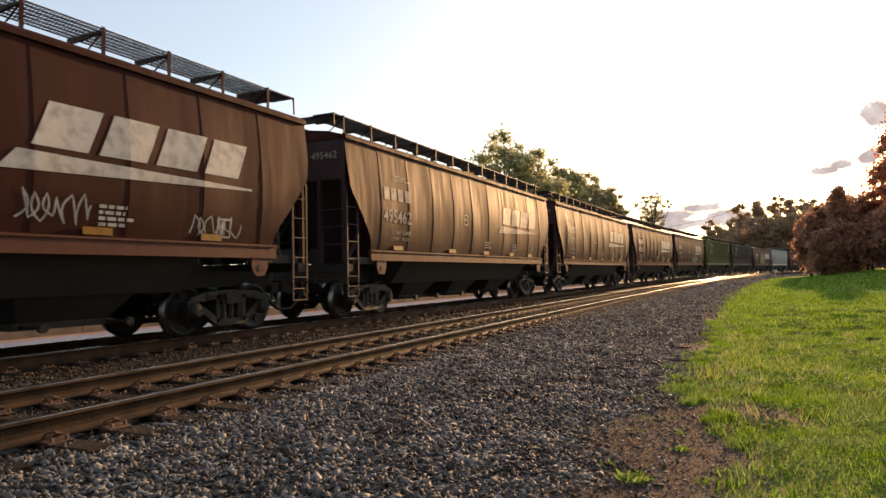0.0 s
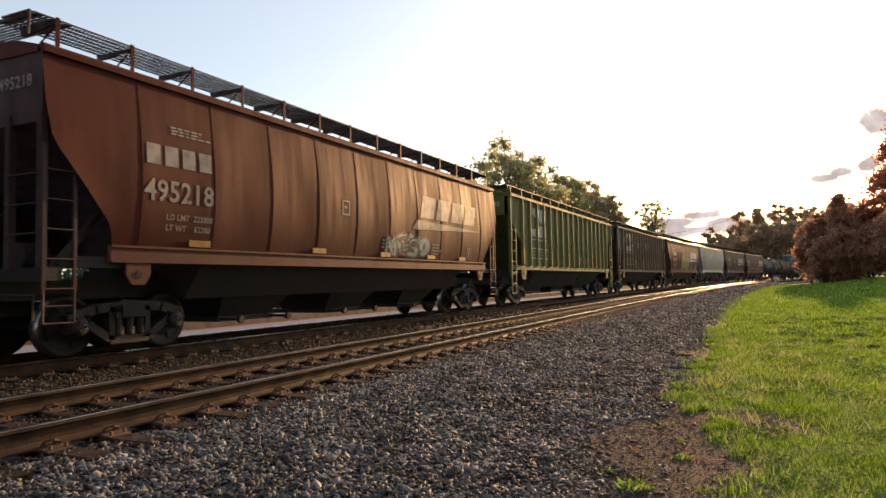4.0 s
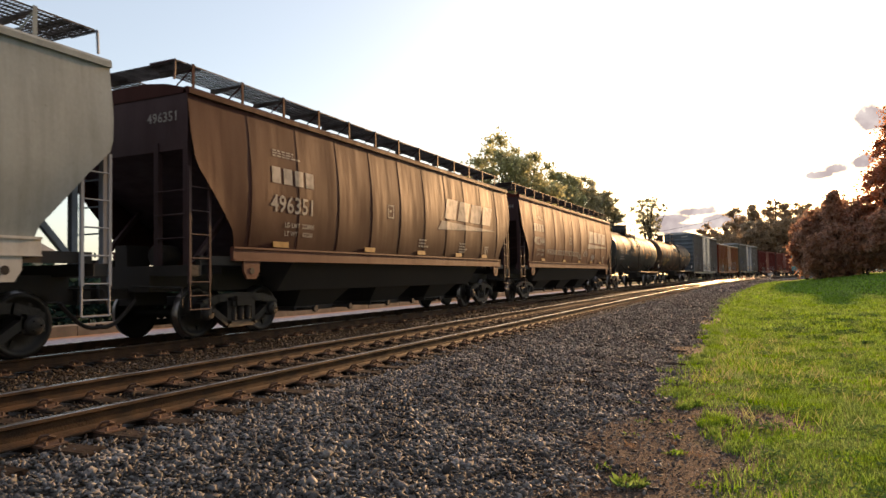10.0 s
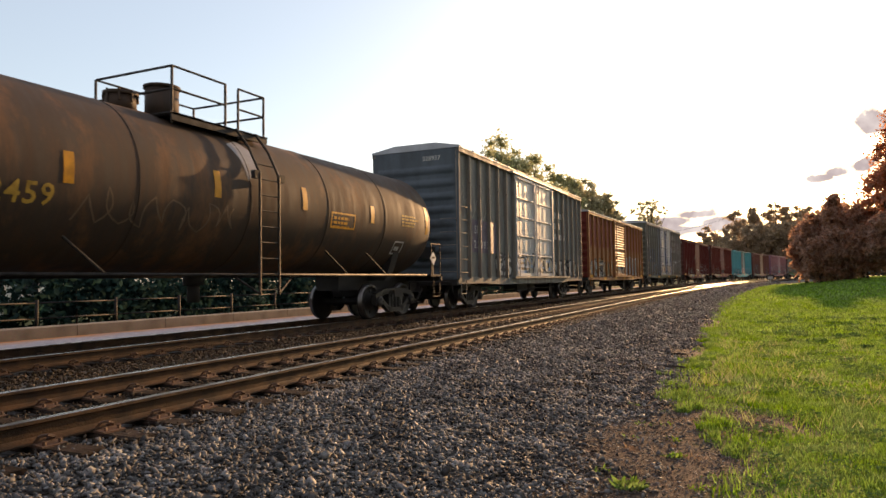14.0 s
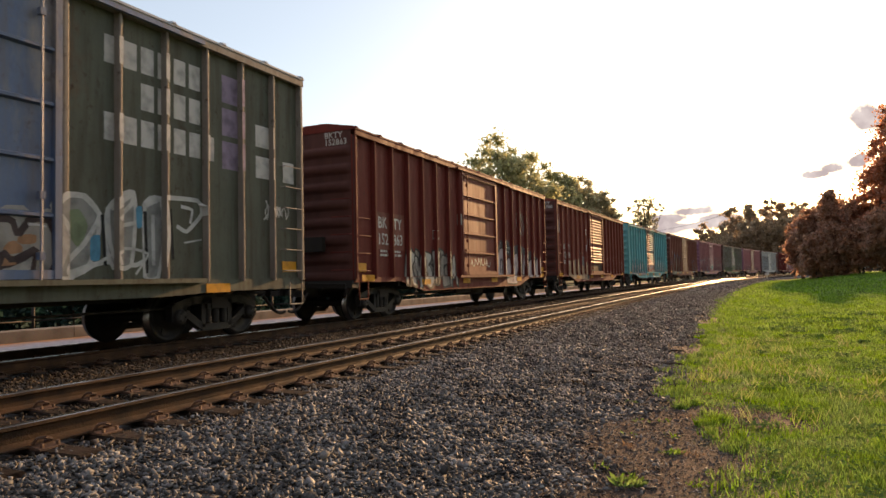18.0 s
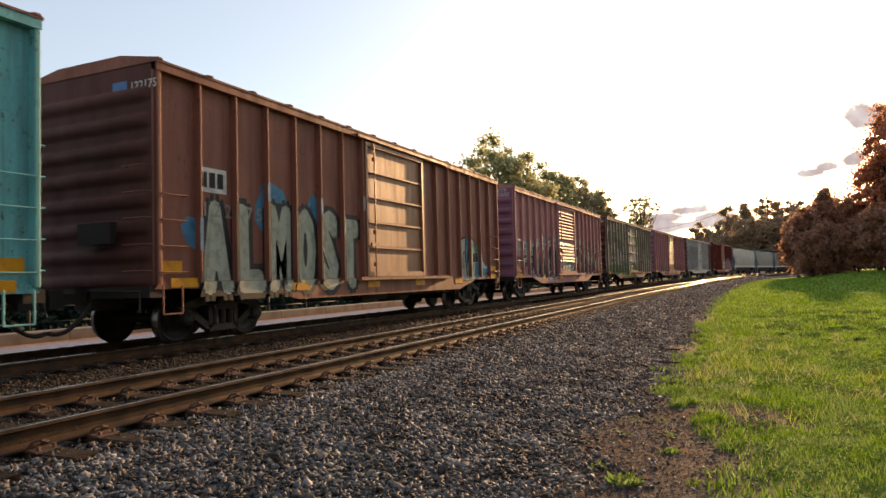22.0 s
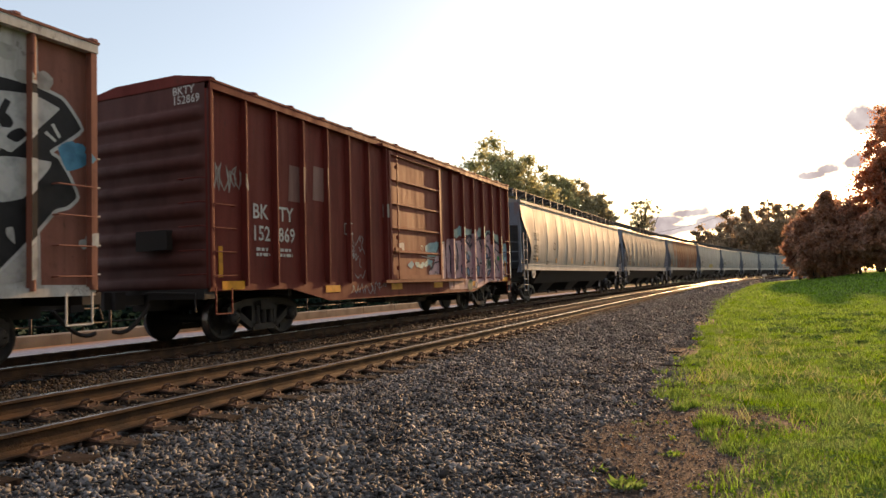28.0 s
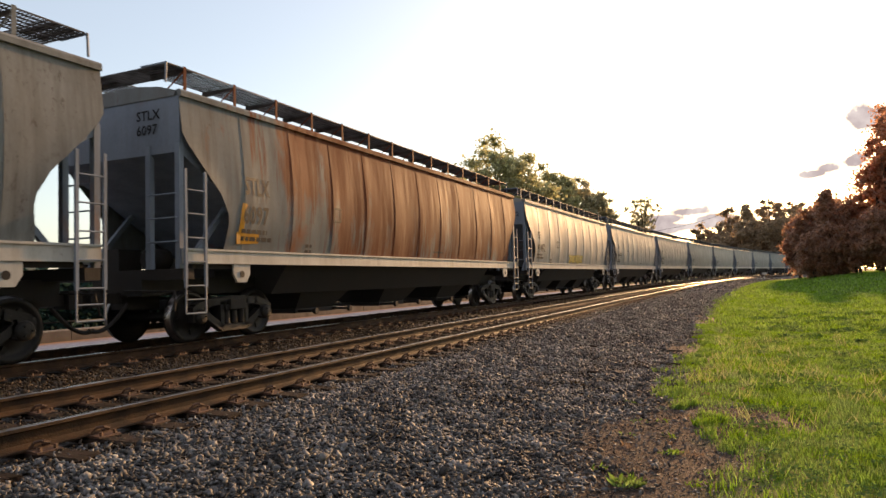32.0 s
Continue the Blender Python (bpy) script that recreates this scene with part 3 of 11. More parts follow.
def blades(rng, areas, edge_noise=True):
    P, base = [], 0
    for s0, s1, u0, u1, dens, lo, hi, w in areas:
        n = int((s1 - s0) * (u1 - u0) * dens)
        st, u = rng.uniform(s0, s1, n), rng.uniform(u0, u1, n)
        patch = np.sin(st * 1.9 + 3 * np.sin(u * 1.3)) * 0.5 + np.sin(u * 3.1 + st * 0.8) * 0.5
        edge = np.interp(st, LAWN_ST, LAWN_U) + 0.08 * np.sin(st * 2.3 + 1) + 0.22 * patch
        bare = 1.2 * np.exp(-(((st - 8.4) / 0.6) ** 2 + ((u - 5.5) / 0.65) ** 2)) + 1.0 * np.exp(-(((st - 7.9) / 0.6) ** 2 + ((u - 4.8) / 0.6) ** 2)) + 0.45 * (np.sin(st * 5.1 + 2 * np.sin(u * 4.3)) * np.sin(u * 6.7 + st) > 0.5)
        keep = (rng.uniform(0, 1, n) < np.clip((u - edge) / 0.8 + 0.14, 0, 1)) & (rng.uniform(0, 1, n) > np.minimum(bare, 0.97))
        st, u = st[keep], u[keep]
        n = len(st)
        x, y = at_line(st, u)
        z = height(x, y)
        tall = rng.uniform(lo, hi, n) * (0.75 + 0.45 * (patch[keep] > 0.25))
        a = rng.uniform(0, 6.28, n)
        lean = rng.uniform(0.1, 0.75, n)
        la = rng.uniform(0, 6.28, n)
        p0 = np.stack([x - np.cos(a) * w, y - np.sin(a) * w, z - 0.01], -1)
        p1 = np.stack([x + np.cos(a) * w, y + np.sin(a) * w, z - 0.01], -1)
        p2 = np.stack([x + np.cos(la) * lean * tall, y + np.sin(la) * lean * tall, z + tall], -1)
        P.append(np.stack([p0, p1, p2], 1).reshape(-1, 3))
    v = np.concatenate(P)
    return v, np.arange(len(v)).reshape(-1, 3)


v, f = blades(NPR, ((3.0, 10.0, 3.6, 8.5, 3000, 0.02, 0.075, 0.006), (10.0, 20.0, 3.6, 11.0, 1100, 0.03, 0.09, 0.010), (20.0, 42.0, 3.6, 16.0, 260, 0.05, 0.14, 0.022), (42.0, 95.0, 3.8, 30.0, 45, 0.06, 0.17, 0.05), (-12.0, 3.0, 3.6, 14.0, 260, 0.04, 0.1, 0.016), (3.0, 10.0, 8.5, 14.0, 260, 0.04, 0.1, 0.016)))
# ragged tufts that spread from the lawn over the soil
tv, th = [v], np.random.default_rng(77)
for _ in range(110):
    st0 = 22 - 17.0 * th.uniform(0, 1) ** 1.4
    u0 = float(np.interp(st0, LAWN_ST, LAWN_U)) + 0.15 - abs(th.normal(0, 0.16))
    n, rad = int(th.uniform(30, 130)), th.uniform(0.05, 0.2)
    a, d = th.uniform(0, 6.28, n), rad * np.sqrt(th.uniform(0, 1, n))
    x, y = at_line(st0 + d * np.cos(a) * 1.6, u0 + d * np.sin(a))
    z, tall, la, w_ = height(x, y), th.uniform(0.03, 0.11, n), th.uniform(0, 6.28, n), 0.005 + 0.0004 * st0
    q = th.uniform(0, 6.28, n)
    tv.append(np.stack([np.stack([x - np.cos(q) * w_, y - np.sin(q) * w_, z - 0.01], -1), np.stack([x + np.cos(q) * w_, y + np.sin(q) * w_, z - 0.01], -1), np.stack([x + np.cos(la) * tall * 0.5, y + np.sin(la) * tall * 0.5, z + tall], -1)], 1).reshape(-1, 3))
v = np.concatenate(tv)
f = np.arange(len(v)).reshape(-1, 3)
many("grass", v, f, M_GRASS, "bright green uneven lawn grass")


def weed(x, y, n, spread, lo, hi, seed, material, name="weed", label="small broad-leaved weed in the gravel"):
    rng = np.random.default_rng(seed)
    a, d = rng.uniform(0, 6.28, n), spread * np.sqrt(rng.uniform(0, 1, n))
    px, py = x + d * np.cos(a), y + d * np.sin(a)
    pz = height(px, py)
    tall = rng.uniform(lo, hi, n)
    w = tall * 0.22
    la, q = rng.uniform(0, 6.28, n), rng.uniform(0, 6.28, n)
    tip = np.stack([px + np.cos(la) * tall * 0.7, py + np.sin(la) * tall * 0.7, pz + tall * rng.uniform(0.4, 1, n)], -1)
    root = np.stack([px, py, pz], -1)
    mid = (tip + root) / 2
    sd = np.stack([np.cos(q) * w, np.sin(q) * w, np.zeros(n)], -1)
    vv = np.stack([root, mid + sd, tip, root, tip, mid - sd], 1).reshape(-1, 3)
    return many(name, vv, np.arange(len(vv)).reshape(-1, 3), material, label, kind="stuff", category="weed")


weed(-0.95, 5.42, 90, 0.12, 0.04, 0.10, 3, M_GRASS)
wr_ = random.Random(58)
for k in range(34):
    x, y = wr_.uniform(-1.5, 0.1), wr_.uniform(5.2, 11.5)
    dry = k % 3 == 0
    weed(x, y, wr_.randrange(10, 34), wr_.uniform(0.04, 0.12), 0.02, wr_.uniform(0.035, 0.07), 100 + k, M_STRAW if dry else M_GRASS, **({"label": "dry yellowed weed tuft in the gravel"} if dry else {}))
weed(-1.25, 5.75, 26, 0.08, 0.03, 0.06, 6, M_GRASS)
weed(-1.15, 6.6, 24, 0.09, 0.03, 0.06, 7, M_STRAW, label="dry yellowed weed tuft in the gravel")
weed(-2.25, 9.4, 60, 0.10, 0.03, 0.07, 4, M_DRYLEAF, label="withered brown weed tuft in the gravel")
weed(-1.9, 12.2, 120, 0.35, 0.03, 0.08, 5, M_DRYLEAF, label="dark dry weeds in the gravel")
# clover and other broad leaves through the lawn
cl, cr_ = [], np.random.default_rng(31)
for _ in range(170):
    st0, u0 = 4.0 + 24 * cr_.uniform(0, 1) ** 1.3, 5.6 + 4.0 * cr_.uniform(0, 1)
    n, rad = int(cr_.uniform(40, 130)), cr_.uniform(0.12, 0.4)
    a, d = cr_.uniform(0, 6.28, n), rad * np.sqrt(cr_.uniform(0, 1, n))
    x, y = at_line(st0 + d * np.cos(a), u0 + d * np.sin(a))
    c = np.stack([x, y, height(x, y) + cr_.uniform(0.02, 0.085, n)], -1)
    la, w_ = cr_.uniform(0, 6.28, n), cr_.uniform(0.008, 0.02, n) * (1 + st0 / 25)
    e1 = np.stack([np.cos(la), np.sin(la), cr_.uniform(-0.5, 0.5, n)], -1) * w_[:, None]
    e2 = np.stack([-np.sin(la), np.cos(la), cr_.uniform(-0.4, 0.4, n)], -1) * w_[:, None] * 0.8
    cl.append(np.stack([c - e1, c + e2, c + e1, c - e1, c + e1, c - e2], 1).reshape(-1, 3))
v = np.concatenate(cl)
many("clover", v, np.arange(len(v)).reshape(-1, 3), M_LEAFLAWN, "patches of broad-leaved clover through the lawn")
# pale seed stalks that stand above the lawn
sk, sr_ = [], np.random.default_rng(91)
for _ in range(60):
    st0 = 8.0 + 11 * sr_.uniform(0, 1)
    u0 = float(np.interp(st0, LAWN_ST, LAWN_U)) + 0.3 + 2.6 * sr_.uniform(0, 1) ** 1.5
    n = int(sr_.uniform(5, 14))
    x, y = at_line(st0 + sr_.normal(0, 0.12, n), u0 + sr_.normal(0, 0.12, n))
    z, tall, la = height(x, y), sr_.uniform(0.10, 0.24, n), sr_.uniform(0, 6.28, n)
    root = np.stack([x, y, z], -1)
    tip = root + np.stack([np.cos(la) * tall * 0.7, np.sin(la) * tall * 0.7, tall], -1)
    w_ = 0.004 + 0.0002 * st0
    sk.append(np.stack([root - [w_, 0, 0], root + [w_, 0, 0], tip], 1).reshape(-1, 3))
v = np.concatenate(sk)
many("seed_stalks", v, np.arange(len(v)).reshape(-1, 3), leaf_mat("pale_seed_stalk", (0.30, 0.34, 0.12), 0.5), "pale bent seed stalks above the lawn")
# straw on the bare soil
n = 9000
st0, u0 = NPR.uniform(4.2, 12.5, n), 4.15 + np.abs(NPR.normal(0, 0.75, n))
x, y = at_line(st0, u0)
z, la, ln = height(x, y) + 0.006, NPR.uniform(0, 6.28, n), NPR.uniform(0.02, 0.07, n)
p0 = np.stack([x, y, z], -1)
tip = p0 + np.stack([np.cos(la) * ln, np.sin(la) * ln, NPR.uniform(0, 0.35, n) * ln], -1)
sd = np.stack([-np.sin(la), np.cos(la), np.zeros(n)], -1) * 0.003
v = np.stack([p0 - sd, p0 + sd, tip], 1).reshape(-1, 3)
many("straw", v, np.arange(len(v)).reshape(-1, 3), M_STRAW, "dry grass stalks scattered over bare soil")
for k, (x, y, ln, a) in enumerate(((-1.35, 12.6, 0.42, 10), (-1.75, 11.9, 0.3, -25), (-2.35, 10.4, 0.38, 35), (-1.6, 14.6, 0.5, 8), (-2.9, 13.2, 0.3, -12))):
    st_ = thing("stick", "short dark weathered stick on the gravel", "stick")
    st_.matrix_basis = pose(x, y, float(height(x, y)) + 0.03, 0, 0, a)
    bm = bmesh.new()
    rod(bm, (-ln / 2, 0, 0), (0, 0.02, 0.008), 0.016, 7, 0, 0.02)
    rod(bm, (0, 0.02, 0.008), (ln / 2, -0.01, 0.0), 0.02, 7, 0, 0.011)
    part("wood", bm, M_BARK, st_)
weed(-8.3, 6.2, 120, 0.5, 0.03, 0.07, 40, M_DRYLEAF, label="low dry weeds between the tracks")


# ---- trees ----
def crown_mesh(rng, clumps, leaves, size, flat_=1.0):
    """Many small leaf quads gathered in clumps: (x, y, z, rx, ry, rz)."""
    out = []
    for cx, cy, cz, rx, ry, rz in clumps:
        n = leaves
        d = rng.normal(size=(n, 3))
        d /= np.linalg.norm(d, axis=1)[:, None]
        r = np.clip(np.abs(rng.normal(0, 0.62, n)), 0.0, 1.7)
        c = np.stack([cx + d[:, 0] * rx * r, cy + d[:, 1] * ry * r, cz + d[:, 2] * rz * r], -1)
        a = rng.normal(size=(n, 3))
        a /= np.linalg.norm(a, axis=1)[:, None]
        b_ = np.cross(a, rng.normal(size=(n, 3)))
        b_ /= np.linalg.norm(b_, axis=1)[:, None]
        s = (size * rng.uniform(0.5, 1.2, n))[:, None]
        out.append(np.stack([c - a * s, c + b_ * s * 0.55, c + a * s, c - a * s, c + a * s, c - b_ * s * 0.55], 1).reshape(-1, 3))
    v = np.concatenate(out)
    return v, np.arange(len(v)).reshape(-1, 3)


def tree(name, label, x, y, h, w, seed, leaf, clump_n=26, leaves=110, size=0.28, low=0.3, shape="round", lean=0.0, base=None, clump=0.2):
    rng = np.random.default_rng(seed)
    z0 = float(height(x, y)) - 0.1 if base is None else base
    t = thing(name, label, "tree", kind="")
    t.location = (x, y, z0)
    bm = bmesh.new()
    r = h * 0.018 + 0.05
    pts = [Vector((0, 0, 0))]
    for k in range(1, 6):
        pts.append(Vector((lean * k / 5 + rng.uniform(-0.2, 0.2), rng.uniform(-0.2, 0.2), h * 0.75 * k / 5)))
    for k in range(5):
        rod(bm, pts[k], pts[k + 1], r * (1 - k * 0.16), 8, 0, r * (1 - (k + 1) * 0.16))
    part("trunk", bm, M_BARK, t)
    clumps = []
    for k in range(clump_n):
        if shape == "fan":
            q = rng.uniform(0.35, 1.0)
            a = rng.uniform(0, 6.28)
            rad = w / 2 * q * rng.uniform(0.2, 1.0)
            c = (math.cos(a) * rad, math.sin(a) * rad, h * (0.25 + 0.7 * q - 0.1 * (rad / (w / 2)) ** 2))
        elif shape == "cone":
            q = (k + rng.uniform(0, 1)) / clump_n
            a = rng.uniform(0, 6.28)
            rad = w / 2 * (1 - q) ** 0.8 * rng.uniform(0.3, 0.95)
            c = (math.cos(a) * rad, math.sin(a) * rad, h * (0.04 + 0.93 * q))
        else:
            d = rng.normal(size=3)
            d /= np.linalg.norm(d)
            q = rng.uniform(0.5, 0.95)
            mid, half = h * (low + 1) / 2, h * (1 - low) / 2
            c = (lean + d[0] * w / 2 * q, d[1] * w / 2 * q, mid + d[2] * half * q)
        cr = clump * w * rng.uniform(0.55, 1.2)
        clumps.append((*c, cr, cr, cr * (0.75 if shape != "cone" else 0.9)))
    for k, c in enumerate(clumps[: {"cone": 0, "fan": 36}.get(shape, 12)]):
        bm = bmesh.new()
        j = int(rng.integers(2, 5))
        mid = pts[j].lerp(Vector(c[:3]), 0.5) + Vector((0, 0, -0.06 * h * rng.uniform(0, 1)))
        rod(bm, pts[j], mid, r * 0.42, 6, 0, r * 0.25)
        rod(bm, mid, Vector(c[:3]), r * 0.25, 6, 0, r * 0.08)
        part("limb", bm, M_BARK, t)
    v, f = crown_mesh(rng, clumps, leaves, size)
    cr = many("crown", v, f, leaf, "uneven leafy crown with gaps", kind="stuff")
    cr.parent = t
    return t


def bearing(px_deg, d):
    a = radians(px_deg)
    return d * math.sin(a), d * math.cos(a)


BROAD = "broad-leaved tree in full leaf behind the tracks"
for k, (b_, d, h, w, lf) in enumerate(((-19.6, 85, 19.2, 9.0, M_LEAF), (-17.4, 88, 17.4, 7.6, M_LEAF), (-16.4, 96, 16.0, 6.0, M_LEAF), (-14.7, 102, 17.6, 6.4, M_LEAF), (-12.9, 108, 17.6, 5.8, M_LEAF3), (-11.2, 112, 15.6, 5.0, M_LEAF3), (-27.8, 92, 16.8, 9.0, M_LEAF), (-23.8, 96, 17.0, 6.4, M_LEAF), (-33.0, 95, 11.0, 9.0, M_LEAF))):
    x, y = bearing(b_, d)
    tree("deciduous_tree", BROAD, x, y, h, w * 1.12, k + 1, lf, 130, 135, 0.25, 0.2, clump=0.15)
x, y = bearing(-7.85, 130)
tree("young_poplar", "open fan-shaped young tree with thin leaves", x, y, 16.4, 7.4, 8, M_LEAF3, 150, 30, 0.22, 0.3, "fan", clump=0.075)
for k, (b_, d, h, w) in enumerate(((-3.55, 190, 15.0, 5.5), (-2.4, 195, 14.0, 6.5), (-1.3, 200, 20.4, 7.0), (-0.1, 205, 21.4, 7.0), (1.4, 205, 23.4, 8.0), (2.6, 205, 21.2, 8.0), (3.8, 210, 22.6, 9.0), (5.2, 215, 22.4, 9.0), (6.6, 215, 22.0, 10.0), (8.2, 220, 24.0, 11.0),
                                          (-2.9, 185, 9.0, 8.0), (-1.8, 190, 12.0, 8.0), (-0.7, 190, 15.0, 9.0), (0.7, 190, 16.0, 9.0), (2.0, 190, 16.0, 9.0), (3.2, 190, 16.0, 9.0), (4.6, 190, 16.0, 9.0))):
    x, y = bearing(b_, d)
    tree("deciduous_tree", "distant leafy tree beyond the bend of the tracks", x, y, h, w, 40 + k, M_LEAFFAR, 70, 110, 0.42, 0.0, clump=0.17)
# thicket on the inside of the bend
for k, (x, y, h, w, lf, shp) in enumerate(((6.0, 85, 8.2, 3.8, M_LEAF2, "round"), (5.1, 88, 7.6, 3.4, M_LEAF2, "round"), (7.6, 87, 8.8, 4.4, M_LEAF2, "round"), (7.35, 80.5, 9.1, 4.6, M_LEAF2, "cone"), (8.9, 85, 8.6, 4.6, M_LEAF2, "round"), (6.0, 80, 5.0, 3.2, M_LEAF2, "round"), (7.8, 79, 5.6, 4.2, M_LEAF2, "round"),
                                           (10.0, 83, 8.0, 4.6, M_LEAF2, "round"), (9.8, 78, 5.8, 4.6, M_LEAF2, "round"), (12.0, 81, 13.0, 4.6, M_LEAFR, "round"), (13.0, 79, 17.6, 4.8, M_LEAFR, "round"), (15.0, 83, 19.0, 6.0, M_LEAFR, "round"), (11.6, 75, 6.6, 4.2, M_LEAF2, "round"), (13.6, 74, 8.4, 4.6, M_LEAF2, "round"))):
    tree("thicket_tree" if h < 9.5 else "edge_tree", "dense dark leafy growth at the lawn's edge" if lf != M_LEAFR else "tall tree at the lawn's edge, orange sun flare mixed into its leaf colour", x, y, h, w, 70 + k, lf, 80, 120, 0.23, 0.03 if h < 12 else 0.1, shp, clump=0.2)


# a row of unseen trees, added to keep low sky light off the train's side
for k in range(9):
    tree("edge_tree", "unseen tree added to block sky light from the train's side", 21 + 3 * (k % 2), -34 + 8 * k, 13 + (k * 7) % 4, 9.0, 120 + k, M_LEAF, 30, 150, 0.4, 0.08, clump=0.26)


# ---- beyond the train: road, kerb, pipe fence, hedge, houses ----
kerb = thing("concrete_kerb", "long weathered concrete kerb beside the gravel road", "kerb")
for k in range(26):
    st = -4 + k * 3.0
    p, head = on_line(st, -6.75)
    bm = bmesh.new()
    prism(bm, [(-0.17, -0.2), (0.17, -0.2), (0.17, 0.27), (0.14, 0.30), (-0.14, 0.30), (-0.17, 0.27)], 1, -1.49, 1.49)
    fixed(bm)
    b_ = part("kerb_stone", bm, M_CONCRETE, kerb)
    b_.matrix_basis = pose(p.x, p.y, float(height(p.x, p.y)), 0, 0, -head)
fence = thing("pipe_fence", "dark steel pipe fence with two rails", "fence")
for k in range(26):
    st = -3 + k * 2.6
    p, head = on_line(st, -8.4)
    bm = bmesh.new()
    rod(bm, (0, 0, -0.2), (0, 0, 0.95), 0.045, 8)
    z = float(height(p.x, p.y))
    part("post", bm, M_DARKIRON, fence).matrix_basis = pose(p.x, p.y, z)
    q, _ = on_line(st + 2.6, -8.4)
    for hh in (0.42, 0.86):
        bm = bmesh.new()
        rod(bm, (p.x, p.y, z + hh), (q.x, q.y, z + hh), 0.022, 8)
        part("rail", bm, M_DARKIRON, fence)
rngh = np.random.default_rng(5)
for k in range(24):
    st = -10 + k * 3.2
    p, _ = on_line(st, -10.4 - 0.5 * rngh.uniform(0, 1))
    c = [(rngh.uniform(-0.6, 0.6), rngh.uniform(-1.8, 1.8), rngh.uniform(0.1, 1.9), 0.8, 0.9, 0.6) for _ in range(24)]
    v, f = crown_mesh(rngh, c, 110, 0.15)
    sh = thing("shrub", "dark bluish-green roadside shrub in a dense hedge", "shrub", "hedge behind the fence")
    sh.location = (p.x, p.y, float(height(p.x, p.y)))
    many("crown", v, f, M_HEDGE, "", kind="stuff").parent = sh
    for a in range(4):
        bm = bmesh.new()
        rod(bm, (0, (a - 1.5) * 0.4, -0.1), (rngh.uniform(-0.4, 0.4), (a - 1.5) * 0.8, 1.2), 0.04, 5, 0, 0.015)
        part("stem", bm, M_BARK, sh)

house = thing("shed", "pale teal trackside shed with dark windows", "shed")
hx, hy = -31.0, 17.5
house.location = (hx, hy, float(height(hx, hy)))
bm = bmesh.new()
box(bm, -2.5, 2.5, -3.2, 2.6, -0.1, 2.6)
part("wall", bm, M_TEALWALL, house)
bm = bmesh.new()
prism(bm, [(-2.9, 2.55), (0, 3.7), (2.9, 2.55), (2.9, 2.7), (0, 3.87), (-2.9, 2.7)], 1, -3.5, 2.9)
part("roof", fixed(bm), M_CONCRETE, house)
for y0 in (-2.2, -0.3, 1.2):
    bm = bmesh.new()
    box(bm, 2.503, 2.53, y0, y0 + 0.9, 0.9, 2.0)
    w_ = part("window", bm, M_WHITEPAINT, house)
    bm = bmesh.new()
    box(bm, 2.531, 2.536, y0 + 0.08, y0 + 0.82, 0.98, 1.92)
    part("pane", bm, M_GLASS, w_)

# overhead line beyond the bend, and the white marker by the track
wire = thing("overhead_wire", "thin dark utility wire crossing the sky", "wire")
a = Vector((*bearing(-11.0, 120), 8.3))
b_ = Vector((*bearing(1.4, 190), 21.5))
bm = bmesh.new()
n = 24
pts = [a.lerp(b_, k / n) - Vector((0, 0, 2.2 * 4 * (k / n) * (1 - k / n))) for k in range(n + 1)]
for p, q in zip(pts, pts[1:]):
    rod(bm, p, q, 0.035, 5)
part("cable", bm, M_DARKIRON, wire)
for e in (a, b_):
    bm = bmesh.new()
    rod(bm, (e.x, e.y, float(height(e.x, e.y)) - 0.2), (e.x, e.y, e.z + 0.4), 0.16, 8, 0, 0.11)
    part("pole", bm, M_BARK, wire)
p, _ = on_line(104, NEAR_OFF + 2.6)
post_ = thing("marker_post", "small white trackside marker post", "marker")
post_.location = (p.x, p.y, float(height(p.x, p.y)))
bm = bmesh.new()
box(bm, -0.05, 0.05, -0.05, 0.05, -0.1, 0.9)
part("post", bm, M_WHITEPAINT, post_)
bm = bmesh.new()
box(bm, -0.28, 0.28, -0.075, -0.053, 0.65, 0.95)
part("plate", bm, M_WHITEPAINT, post_)


# ---- rolling stock: shared pieces ----
CACHE = {}
TRAIN = []


def piece(name, key, make, material, parent, label="", smooth=False):
    """A part whose mesh is shared by all pieces with the same key; each has its own paint."""
    mats = material if isinstance(material, (list, tuple)) else [material]
    if key not in CACHE:
        bm = bmesh.new()
        make(bm)
        me = bpy.data.meshes.new(name)
        bm.to_mesh(me)
        bm.free()
        if smooth:
            me.polygons.foreach_set("use_smooth", [True] * len(me.polygons))
        for m in mats:
            me.materials.append(m)
        CACHE[key] = me
    ob = new(name, CACHE[key])
    for slot, m in zip(ob.material_slots, mats):
        slot.link = "OBJECT"
        slot.material = m
    ob.parent = parent
    if label:
        tagged(ob, label)
    return ob


